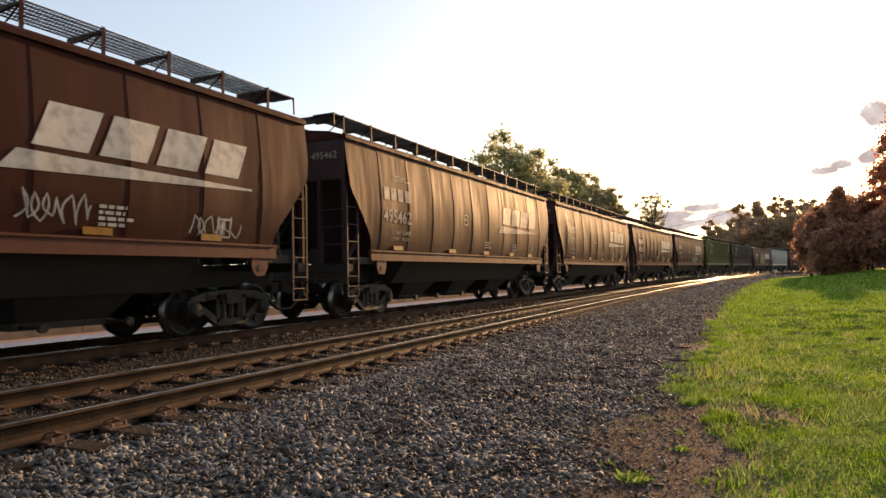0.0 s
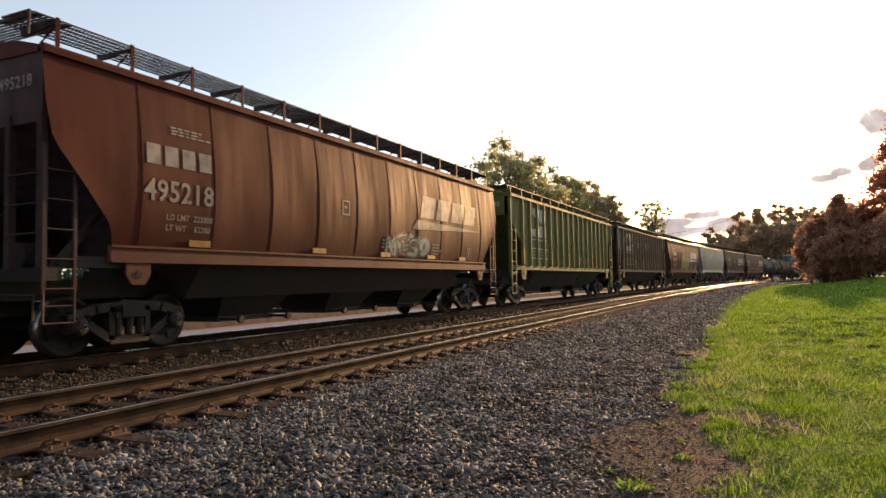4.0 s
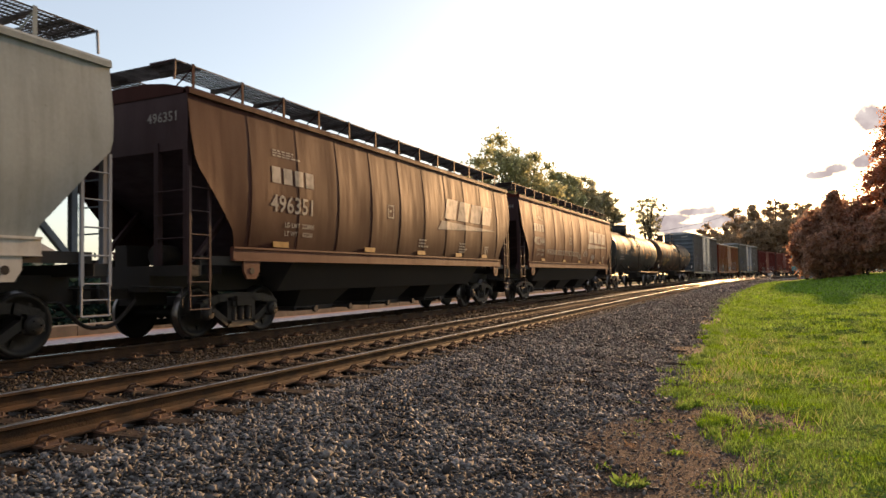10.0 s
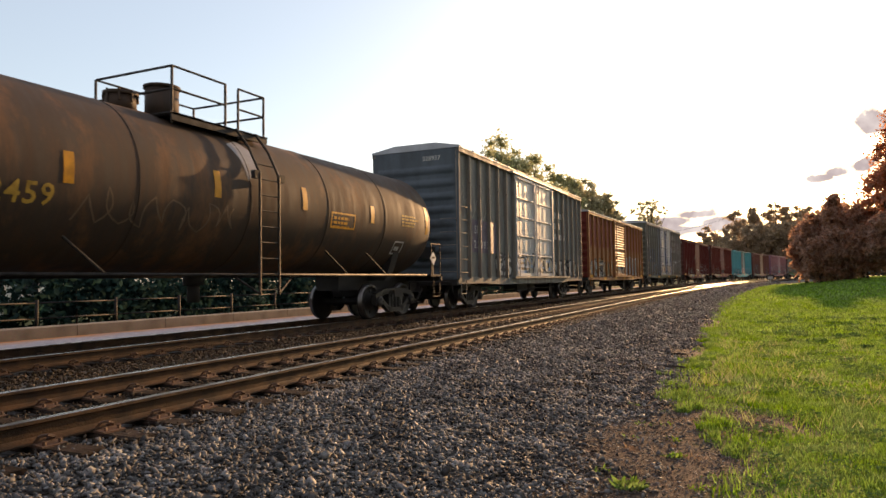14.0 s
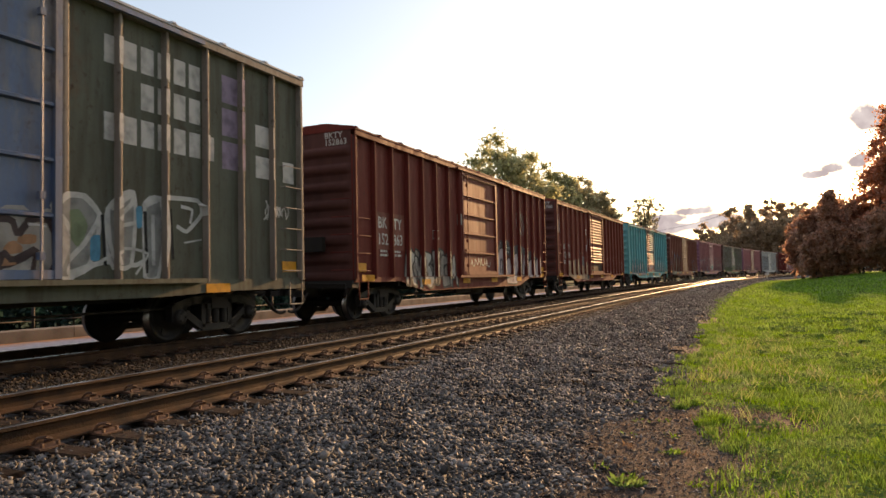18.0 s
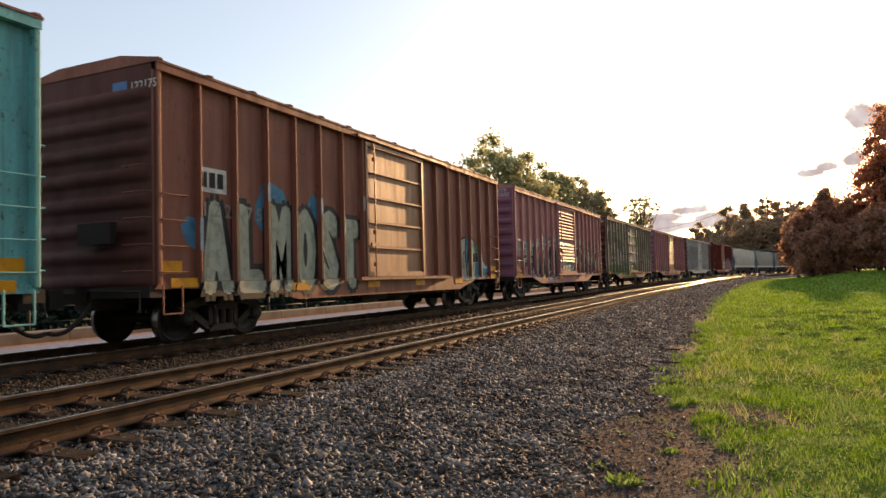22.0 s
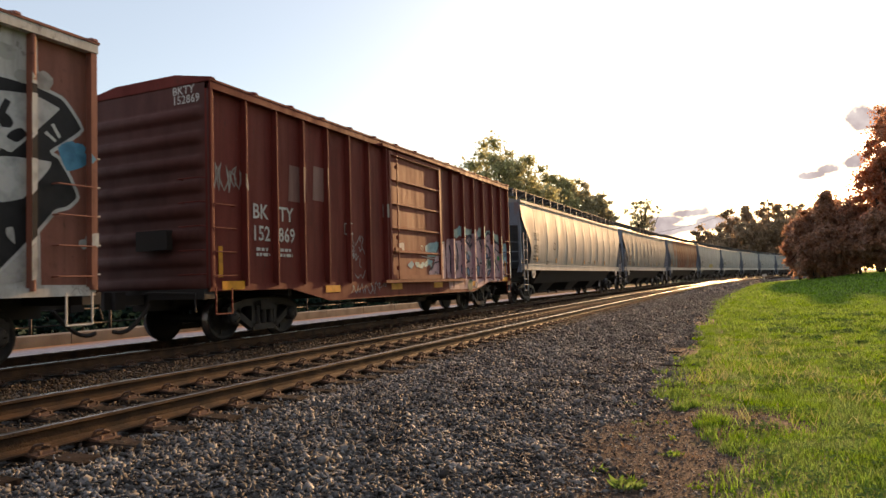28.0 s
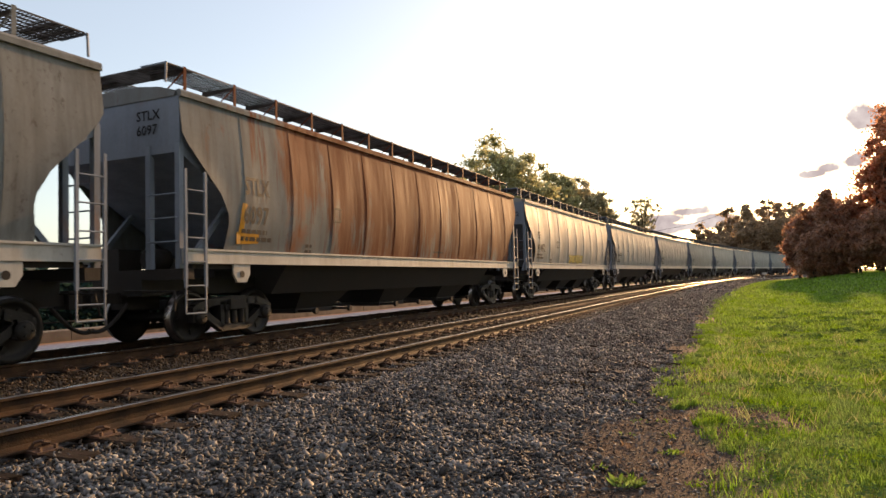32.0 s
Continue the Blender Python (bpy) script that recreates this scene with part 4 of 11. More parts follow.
def paint(name, base, streak=(0.05, 0.035, 0.03), amount=0.35, rough=0.5, rust=None, patch=None, spec=0.24, chips=0.0, sheen=None):
    """Weathered car paint in the car's own metres: runs down the side, grime, chalking, rust, patches of another coat.
    rust: (colour, share); patch: (colour, from z, edge noise)."""
    if name in MATS:
        return MATS[name]
    m = bpy.data.materials.new(name)
    m.use_nodes = True
    n, l = m.node_tree.nodes, m.node_tree.links
    b = n["Principled BSDF"]
    co = n.new("ShaderNodeTexCoord").outputs["Object"]

    def noise_at(scale, detail, stretch=(1, 1, 1), rough_=0.6):
        mp = n.new("ShaderNodeMapping")
        mp.inputs["Scale"].default_value = stretch
        l.new(co, mp.inputs["Vector"])
        t = n.new("ShaderNodeTexNoise")
        t.inputs["Scale"].default_value, t.inputs["Detail"].default_value, t.inputs["Roughness"].default_value = scale, detail, rough_
        l.new(mp.outputs["Vector"], t.inputs["Vector"])
        return t.outputs["Fac"]

    def ranged(v, lo, hi, to0=0.0, to1=1.0):
        r = n.new("ShaderNodeMapRange")
        for key, val in (("From Min", lo), ("From Max", hi), ("To Min", to0), ("To Max", to1)):
            r.inputs[key].default_value = val
        l.new(v, r.inputs["Value"])
        return r.outputs["Result"]

    def blend(fac, a, c, kind="MIX"):
        x = n.new("ShaderNodeMix")
        x.data_type, x.blend_type = "RGBA", kind
        for sock, v in ((x.inputs["Factor"], fac), (x.inputs["A"], a), (x.inputs["B"], c)):
            if isinstance(v, tuple):
                sock.default_value = (*v, 1)
            elif isinstance(v, float):
                sock.default_value = v
            else:
                l.new(v, sock)
        return x.outputs["Result"]

    runs = noise_at(2.2, 6, (1.0, 2.6, 0.22))
    broad = noise_at(0.7, 5)
    fine = noise_at(26, 4, (1, 1, 0.6))
    col = blend(ranged(broad, 0.3, 0.7), tuple(c * 0.82 for c in base), tuple(min(1, c * 1.12) for c in base))
    if patch:
        sp = n.new("ShaderNodeSeparateXYZ")
        l.new(co, sp.inputs["Vector"])
        ad = n.new("ShaderNodeMath")
        ad.operation = "MULTIPLY_ADD"
        l.new(noise_at(1.1, 4, (1, 1, 0.5)), ad.inputs[0])
        ad.inputs[1].default_value = patch[2]
        l.new(sp.outputs["Z"], ad.inputs[2])
        col = blend(ranged(ad.outputs[0], patch[1] + patch[2] * 0.5 + 0.1, patch[1] + patch[2] * 0.5 - 0.1), col, patch[0])
    col = blend(ranged(runs, 0.46, 0.78, 0.0, amount), col, streak)
    if rust and len(rust) == 4:
        # bleeding rust that starts at the welds and the eave and runs down in fingers, thicker along part of the side
        sp = n.new("ShaderNodeSeparateXYZ")
        l.new(co, sp.inputs["Vector"])

        def plus(a, c):
            q = n.new("ShaderNodeMath")
            q.operation = "ADD"
            l.new(a, q.inputs[0])
            l.new(c, q.inputs[1])
            return q.outputs[0]
        along = ranged(sp.outputs["Y"], rust[2], rust[3], -0.20, 0.085)
        up = ranged(sp.outputs["Z"], 1.7, 3.4, -0.07, 0.05)
        lift = plus(along, up)
        wash = plus(noise_at(0.9, 6, (1.0, 1.1, 0.45), 0.65), lift)
        col = blend(ranged(wash, 0.43, 0.55, 0.0, 0.85), col, rust[0])
        fingers = plus(noise_at(2.4, 7, (0.6, 1.7, 0.13), 0.72), lift)
        col = blend(ranged(fingers, 0.47, 0.56, 0.0, 0.95), col, tuple(c * f for c, f in zip(rust[0], (0.58, 0.46, 0.5))))
    elif rust:
        k = noise_at(0.55, 6, (1.0, 1.0, 0.35), 0.7)
        hi = 0.72 - 0.34 * rust[1]
        col = blend(ranged(k, hi - 0.07, hi + 0.07), col, rust[0])
        col = blend(ranged(noise_at(3.2, 7, (1, 1.9, 0.16), 0.7), 0.52, 0.66, 0.0, 0.75 * rust[1]), col, tuple(c * 0.55 for c in rust[0]))
    col = blend(ranged(noise_at(5.5, 6, (1, 1, 1), 0.75), 0.64, 0.70, 0.0, 0.5), col, streak)
    if chips:
        # flaked spots and short scrapes down to rusty steel, gathered in places
        gate = ranged(noise_at(0.9, 3), 0.42, 0.62, 0.0, chips)
        spots = n.new("ShaderNodeMath")
        spots.operation = "MULTIPLY"
        l.new(ranged(noise_at(7.5, 7, (1, 1, 0.55), 0.8), 0.57, 0.61), spots.inputs[0])
        l.new(gate, spots.inputs[1])
        col = blend(spots.outputs[0], col, (0.055, 0.028, 0.02))
        pale = n.new("ShaderNodeMath")
        pale.operation = "MULTIPLY"
        l.new(ranged(noise_at(5.0, 6, (1, 0.35, 3.0), 0.75), 0.66, 0.70), pale.inputs[0])
        l.new(gate, pale.inputs[1])
        col = blend(pale.outputs[0], col, tuple(min(1, c * 1.6 + 0.06) for c in base))
    if chips:
        weep = ranged(noise_at(1.5, 5, (1.0, 4.0, 0.10), 0.75), 0.60, 0.70, 0.0, 0.55 * chips)
        col = blend(weep, col, (0.05, 0.028, 0.02))
    col = blend(0.16, col, ranged(fine, 0.3, 0.7, 0.35, 1.0), "MULTIPLY")
    l.new(col, b.inputs["Base Color"])
    b.inputs["Specular IOR Level"].default_value = spec
    if sheen:
        b.inputs["Specular Tint"].default_value = (*sheen, 1)
    l.new(ranged(runs, 0.3, 0.75, rough + 0.02, rough + 0.3), b.inputs["Roughness"])
    bp = n.new("ShaderNodeBump")
    bp.inputs["Strength"].default_value, bp.inputs["Distance"].default_value = 0.14, 0.012
    l.new(noise_at(9, 4), bp.inputs["Height"])
    l.new(bp.outputs["Normal"], b.inputs["Normal"])
    MATS[name] = m
    return m


def flat(name, color, rough=0.6):
    """Stencil or tape: one coat with slight fading."""
    return mat(name, color, rough, 0, 0.3, 5.0, 0.05, 60, spec=0.2, dirt=tuple(c * 0.6 for c in color), dirt_amount=0.25)


W_MARK = flat("white_stencil", (0.62, 0.60, 0.56))
K_MARK = flat("black_stencil", (0.018, 0.018, 0.02))
Y_DULL = flat("faded_reflector", (0.30, 0.15, 0.012), 0.5)
Y_TAPE = flat("yellow_reflector", (0.68, 0.31, 0.01), 0.4)
M_WHITE = flat("white_board", (0.75, 0.75, 0.73))
M_BLUEMARK = flat("blue_panel", (0.12, 0.25, 0.5))


def bar(bm, p, q, w, x0, x1):
    """A flat bar in the (y, z) plane from p to q, w wide, from x0 to x1."""
    d = Vector((q[0] - p[0], q[1] - p[1])).normalized()
    o = Vector((-d.y, d.x)) * w / 2
    prism(bm, [(p[0] + o.x, p[1] + o.y), (p[0] - o.x, p[1] - o.y), (q[0] - o.x, q[1] - o.y), (q[0] + o.x, q[1] + o.y)], 0, x0, x1)


def lathe(bm, prof, n, axis_x=True, mi=None):
    """A body turned about the x axis: prof holds (x, radius) pairs."""
    rings = [[bm.verts.new((x, r * math.cos(2 * math.pi * i / n), r * math.sin(2 * math.pi * i / n))) for i in range(n)] for x, r in prof]
    for k, (a, c) in enumerate(zip(rings, rings[1:])):
        for i in range(n):
            j = (i + 1) % n
            f = bm.faces.new((a[i], a[j], c[j], c[i]))
            f.smooth = True
            if mi:
                f.material_index = mi[k]
    for rg in (rings[0], rings[-1]):
        if (rg[0].co - rg[n // 2].co).length > 1e-4:
            bm.faces.new(rg)
    return bm


def wheelset(bm, r):
    for sgn in (-1, 1):
        prof = [(0.655, r * 0.2), (0.66, r * 0.45), (0.685, r * 0.8), (0.68, r + 0.025), (0.71, r + 0.025), (0.73, r), (0.815, r - 0.006), (0.82, r * 0.84), (0.79, r * 0.8), (0.77, r * 0.5), (0.82, r * 0.34), (0.83, r * 0.16)]
        lathe(bm, [(sgn * x, q) for x, q in prof], 28, mi=[0, 0, 0, 0, 1, 1, 0, 0, 0, 0, 0])
        # four raised marks on the web, so that the turning shows
        for k in range(4):
            a = k * math.pi / 2
            m = Matrix.Rotation(a, 4, "X")
            box(bm, sgn * 0.775, sgn * 0.80, -0.03, 0.03, r * 0.5, r * 0.72, 0, m)
    lathe(bm, [(-0.66, 0.085), (0.66, 0.085)], 12)
    lathe(bm, [(-1.03, 0.07), (-0.8, 0.07)], 10)
    lathe(bm, [(0.8, 0.07), (1.03, 0.07)], 10)


def side_frame(bm, sgn, r):
    x0, x1 = sorted((sgn * 0.93, sgn * 1.07))
    for e in (-1, 1):
        bar(bm, (0, 0.74), (e * 0.62, 0.70), 0.14, x0, x1)
        bar(bm, (e * 0.58, 0.71), (e * 0.98, 0.60), 0.15, x0, x1)
        bar(bm, (e * 0.36, 0.24), (e * 0.82, 0.54), 0.12, x0, x1)
        bar(bm, (e * 0.33, 0.22), (e * 0.33, 0.72), 0.1, x0, x1)
        prism(bm, [(e * 0.72, 0.36), (e * 0.80, 0.36), (e * 0.80, 0.62), (e * 0.72, 0.62)], 0, x0, x1)
        prism(bm, [(e * 0.97, 0.36), (e * 1.06, 0.36), (e * 1.06, 0.62), (e * 0.97, 0.66)], 0, x0, x1)
        # roller bearing with its cap and bolts
        c = Matrix.Translation((0, e * 0.889, r))
        k = len(bm.verts)
        lathe(bm, [(sgn * 0.95, 0.14), (sgn * 1.10, 0.14), (sgn * 1.13, 0.11), (sgn * 1.135, 0.03)], 14)
        bm.verts.ensure_lookup_table()
        for v in bm.verts[k:]:
            v.co = c @ v.co
        for a in range(3):
            q = Vector((sgn * 1.13, e * 0.889 + 0.07 * math.cos(a * 2.1), r + 0.07 * math.sin(a * 2.1)))
            rod(bm, q, q + Vector((sgn * 0.03, 0, 0)), 0.016, 6)
    bar(bm, (-0.36, 0.22), (0.36, 0.22), 0.12, x0, x1)


def coil_spring(bm, x):
    """One coil of the nest, turned with its windings as ridges."""
    prof = [(0.28, 0.04)] + [(0.29 + 0.0225 * k, 0.078 if k % 2 else 0.056) for k in range(12)] + [(0.55, 0.04)]
    lathe(bm, prof, 10)
    for v in bm.verts:
        v.co = Vector((x + v.co.y, v.co.z, v.co.x))


def bolster(bm):
    box(bm, -1.15, 1.15, -0.2, 0.2, 0.56, 0.74)
    box(bm, -0.7, 0.7, -0.62, -0.54, 0.36, 0.5)
    box(bm, -0.7, 0.7, 0.54, 0.62, 0.36, 0.5)
    for sgn in (-1, 1):
        for e in (-1, 1):
            box(bm, sgn * 0.70, sgn * 0.82, e * 0.40, e * 0.45, 0.3, 0.62)
    rod(bm, (0, 0, 0.7), (0, 0, 0.95), 0.2, 12)


def truck(car, y, r=0.457):
    tr = piece("truck", "bolster", bolster, M_UNDER, car, "black cast steel railway truck")
    tr.location.y = y
    sets = []
    for sgn in (-1, 1):
        piece("side_frame", ("sf", sgn, r), lambda bm: side_frame(bm, sgn, r), M_GEAR, tr)
        for yy in (-0.2, 0.0, 0.2):
            piece("coil_spring", ("spring", sgn), lambda bm: coil_spring(bm, sgn * 1.03), M_GEAR, tr).location.y = yy
        piece("spring_seat", ("seat", sgn), lambda bm: box(bm, *sorted((sgn * 0.85, sgn * 1.12)), -0.29, 0.29, 0.55, 0.64), M_GEAR, tr)
        ws = piece("wheelset", ("ws", r), lambda bm: wheelset(bm, r), [M_WHEEL, M_TREAD], tr, "dark steel wheels with bright worn treads")
        ws.location = (0, sgn * 0.889, r)
        sets.append((ws, r))
    return sets


def coupler(bm, e):
    """Draft gear, coupler head and the hanging air hose, at y = 0 on the end sill; e: -1 leading, 1 trailing."""
    box(bm, -0.2, 0.2, *sorted((0, -e * 0.7)), 0.62, 1.0)
    box(bm, -0.08, 0.08, *sorted((0, e * 0.55)), 0.74, 0.92)
    prism(bm, [(-0.18, e * 0.5), (0.2, e * 0.5), (0.22, e * 0.72), (0.06, e * 0.66), (-0.02, e * 0.74), (-0.16, e * 0.7)], 2, 0.68, 0.98)
    pts = [Vector((0.32, e * (0.1 + 0.75 * k / 8), 0.72 - 0.42 * math.sin(math.pi * min(1, k / 8 * 0.62)))) for k in range(9)]
    for a, c in zip(pts, pts[1:]):
        rod(bm, a, c, 0.035, 6)
    rod(bm, (0.2, e * 0.05, 0.95), (1.35, e * 0.05, 0.92), 0.018, 6)
    rod(bm, (1.35, e * 0.05, 0.92), (1.4, e * 0.1, 0.6), 0.016, 6)


def ladder(bm, x, y0, y1, z0, z1, step=0.40, flat_stile=0.05):
    for y in (y0, y1):
        box(bm, x - 0.02, x + 0.02, y - flat_stile / 2, y + flat_stile / 2, z0, z1)
    z = z0 + 0.03
    while z < z1:
        rod(bm, (x + 0.01, y0, z), (x + 0.01, y1, z), 0.013, 6)
        z += step


def rungs(bm, x, y0, y1, z0, z1, step, stand=0.09):
    z = z0
    while z <= z1 + 1e-6:
        rod(bm, (x + stand, y0, z), (x + stand, y1, z), 0.012, 6)
        for y in (y0, y1):
            rod(bm, (x, y, z), (x + stand, y, z), 0.012, 5)
        z += step


def stirrup(bm, x, y0, y1, z0, z1):
    rod(bm, (x, y0, z1), (x, y0, z0), 0.015, 6)
    rod(bm, (x, y1, z1), (x, y1, z0), 0.015, 6)
    rod(bm, (x, y0, z0), (x, y1, z0), 0.015, 6)


def brake_wheel(bm, y, z, x=0.55, r=0.28, e=1):
    n = 20
    ring = [Vector((x + r * math.cos(2 * math.pi * k / n), y, z + r * math.sin(2 * math.pi * k / n))) for k in range(n)]
    for k in range(n):
        rod(bm, ring[k], ring[(k + 1) % n], 0.018, 6)
    for k in range(0, n, 4):
        rod(bm, (x, y, z), ring[k], 0.014, 5)
    rod(bm, (x, y - e * 0.12, z), (x, y, z), 0.05, 8)


# ---- lettering, marks and spray paint that lie on a side of given relief ----
Z_CUTS = {}


def lie_on(bm, cuts, surface, lift):
    """Cuts the flat figure (in y, z) where the side steps, and lays every piece on the surface."""
    stepped = bool(cuts) and abs(surface(cuts[0] - 0.02, 2.4) - surface(cuts[0] + 0.02, 2.4)) > 0.05
    ys, zz = [v.co.y for v in bm.verts], [v.co.z for v in bm.verts]
    for c in cuts:
        if not min(ys) < c < max(ys):
            continue
        g = bm.verts[:] + bm.edges[:] + bm.faces[:]
        bmesh.ops.bisect_plane(bm, geom=g, plane_co=(0, c, 0), plane_no=(0, 1, 0))
    for z in Z_CUTS.get(surface, np.arange(math.ceil(min(zz) / 0.12) * 0.12, max(zz), 0.12)):
        if min(zz) < z < max(zz):
            bmesh.ops.bisect_plane(bm, geom=bm.verts[:] + bm.edges[:] + bm.faces[:], plane_co=(0, 0, float(z)), plane_no=(0, 0, 1))
    if stepped:
        ycut = set(round(c, 3) for c in cuts)
        zcut = set(round(z, 3) for z in Z_CUTS.get(surface, ()))
        bmesh.ops.split_edges(bm, edges=[e for e in bm.edges if (abs(e.verts[0].co.y - e.verts[1].co.y) < 1e-4 and round(e.verts[0].co.y, 3) in ycut) or (abs(e.verts[0].co.z - e.verts[1].co.z) < 1e-4 and round(e.verts[0].co.z, 3) in zcut)])
    done = set()
    for f in bm.faces:
        c = f.calc_center_median()
        for v in f.verts:
            if v not in done:
                done.add(v)
                v.co.x += surface(c.y if stepped else v.co.y, v.co.z + (0.001 if c.z > v.co.z else -0.001)) + lift


def letters(text, size, y, z, spacing=1.0, squeeze=1.0):
    """A flat bmesh of the text, read from the right-hand side (+x), its lower left corner at (y, z)."""
    bm = bmesh.new()
    k, x = size / 0.72, 0.0
    for ch in text:
        vs, fs, wide = CHARS[ch]
        vv = [bm.verts.new((0, y + (x + p[0]) * k * squeeze, z + p[1] * k)) for p in vs]
        for f in fs:
            try:
                bm.faces.new([vv[i] for i in f])
            except ValueError:
                pass
        x += wide * spacing
    return bm


def quads(shapes):
    """A flat bmesh of the outlines given in (y, z)."""
    bm = bmesh.new()
    for pts in shapes:
        bm.faces.new([bm.verts.new((0, p[0], p[1])) for p in pts])
    return bm


def mark(car, bm, material, cuts=(), surface=lambda y, z: 1.5, lift=0.004, name="lettering", label=""):
    lie_on(bm, cuts, surface, lift)
    bmesh.ops.recalc_face_normals(bm, faces=bm.faces[:])
    for f in bm.faces:
        if f.normal.x < 0:
            f.normal_flip()
    return part(name, bm, material, car, label)


def small_print(y, z, rows, w, h=0.07, rng=None, gap=1.7):
    """Unreadable small lettering: short bars."""
    rng = rng or random.Random(3)
    out = []
    for k in range(rows):
        a = y
        end = y + w * rng.uniform(0.7, 1.0)
        while a < end:
            d = rng.uniform(0.06, 0.16)
            zz = z - k * h * gap
            out.append([(a, zz), (min(a + d, end), zz), (min(a + d, end), zz + h), (a, zz + h)])
            a += d + 0.035
    return out


def framed(y, z, w, h, t=0.035):
    """The outline of a stencilled frame."""
    return [[(y, z), (y + w, z), (y + w, z + t), (y, z + t)], [(y, z + h - t), (y + w, z + h - t), (y + w, z + h), (y, z + h)],
            [(y, z + t), (y + t, z + t), (y + t, z + h - t), (y, z + h - t)], [(y + w - t, z + t), (y + w, z + t), (y + w, z + h - t), (y + w - t, z + h - t)]]


def strip_of(pts, w0, w1=None):
    """A brush stroke along pts, as quads; w0 and w1: its widths at the ends."""
    w1 = w0 if w1 is None else w1
    out, n = [], len(pts)
    side = []
    for i, p in enumerate(pts):
        a, c = pts[max(0, i - 1)], pts[min(n - 1, i + 1)]
        d = Vector((c[0] - a[0], c[1] - a[1]))
        d = d.normalized() if d.length > 1e-6 else Vector((1, 0))
        w = (w0 + (w1 - w0) * i / (n - 1)) / 2
        side.append(((p[0] - d.y * w, p[1] + d.x * w), (p[0] + d.y * w, p[1] - d.x * w)))
    for (a, c), (e, f) in zip(side, side[1:]):
        out.append([a, c, f, e])
    return out


def bowed(p, q, sag, n=7):
    d = Vector((q[0] - p[0], q[1] - p[1]))
    o = Vector((-d.y, d.x))
    return [(p[0] + d.x * k / n + o.x * sag * math.sin(math.pi * k / n), p[1] + d.y * k / n + o.y * sag * math.sin(math.pi * k / n)) for k in range(n + 1)]


def blob(y, z, ry, rz, rng, n=14, rough=0.18):
    return [(y + ry * (1 + rng.uniform(-rough, rough)) * math.cos(2 * math.pi * k / n), z + rz * (1 + rng.uniform(-rough, rough)) * math.sin(2 * math.pi * k / n)) for k in range(n)]


# block letter forms of sprayed pieces, in a cell one wide and one high
FORM_A = ((0, 0), (0.28, 1), (0.74, 1.02), (1, 0), (0.66, 0.02), (0.6, 0.25), (0.4, 0.25), (0.33, 0))
FORM_E = ((0, 0), (0.04, 1), (0.95, 1.03), (0.9, 0.72), (0.42, 0.72), (0.42, 0.62), (0.8, 0.62), (0.8, 0.4), (0.42, 0.38), (0.42, 0.28), (1, 0.3), (0.95, 0))
FORM_R = ((0, 0), (0, 1), (0.6, 1.02), (0.95, 0.84), (0.92, 0.6), (0.64, 0.46), (1.02, 0), (0.6, 0), (0.4, 0.32), (0.38, 0))
FORM_S = ((0, 0.05), (0.05, 0.32), (0.55, 0.3), (0.04, 0.55), (0.1, 0.95), (0.4, 1.02), (0.95, 0.98), (0.95, 0.72), (0.5, 0.7), (0.98, 0.45), (0.9, 0.08), (0.5, 0))
FORM_M = ((0, 0), (0.05, 1), (0.35, 0.96), (0.5, 0.6), (0.68, 1), (0.98, 0.96), (1, 0), (0.7, 0), (0.68, 0.42), (0.5, 0.15), (0.32, 0.42), (0.3, 0))
FORM_Y = ((0.3, 0), (0.3, 0.45), (0, 1), (0.35, 1.02), (0.5, 0.7), (0.68, 1.05), (1, 0.95), (0.7, 0.45), (0.7, 0))
FORM_C = ((0.2, 0), (0, 0.25), (0, 0.8), (0.25, 1), (0.95, 0.97), (0.9, 0.68), (0.46, 0.7), (0.44, 0.35), (0.9, 0.33), (1, 0.05))
FORM_O = ((0.25, 0), (0.03, 0.25), (0, 0.7), (0.25, 1), (0.7, 1.02), (1, 0.75), (0.98, 0.25), (0.72, 0))
FORM_K = ((0, 0), (0.02, 1), (0.36, 1), (0.4, 0.66), (0.7, 1.03), (1.05, 0.93), (0.66, 0.52), (1, 0.02), (0.62, 0), (0.38, 0.34), (0.34, 0))
FORMS = (FORM_A, FORM_E, FORM_R, FORM_S, FORM_M, FORM_Y, FORM_C, FORM_O, FORM_K)


def spray(car, bm, mats, cuts, surface, name, label):
    lie_on(bm, cuts, surface, 0.003)
    for f in bm.faces:
        f.normal_update()
        if f.normal.x < 0:
            f.normal_flip()
    return part(name, bm, mats, car, label)


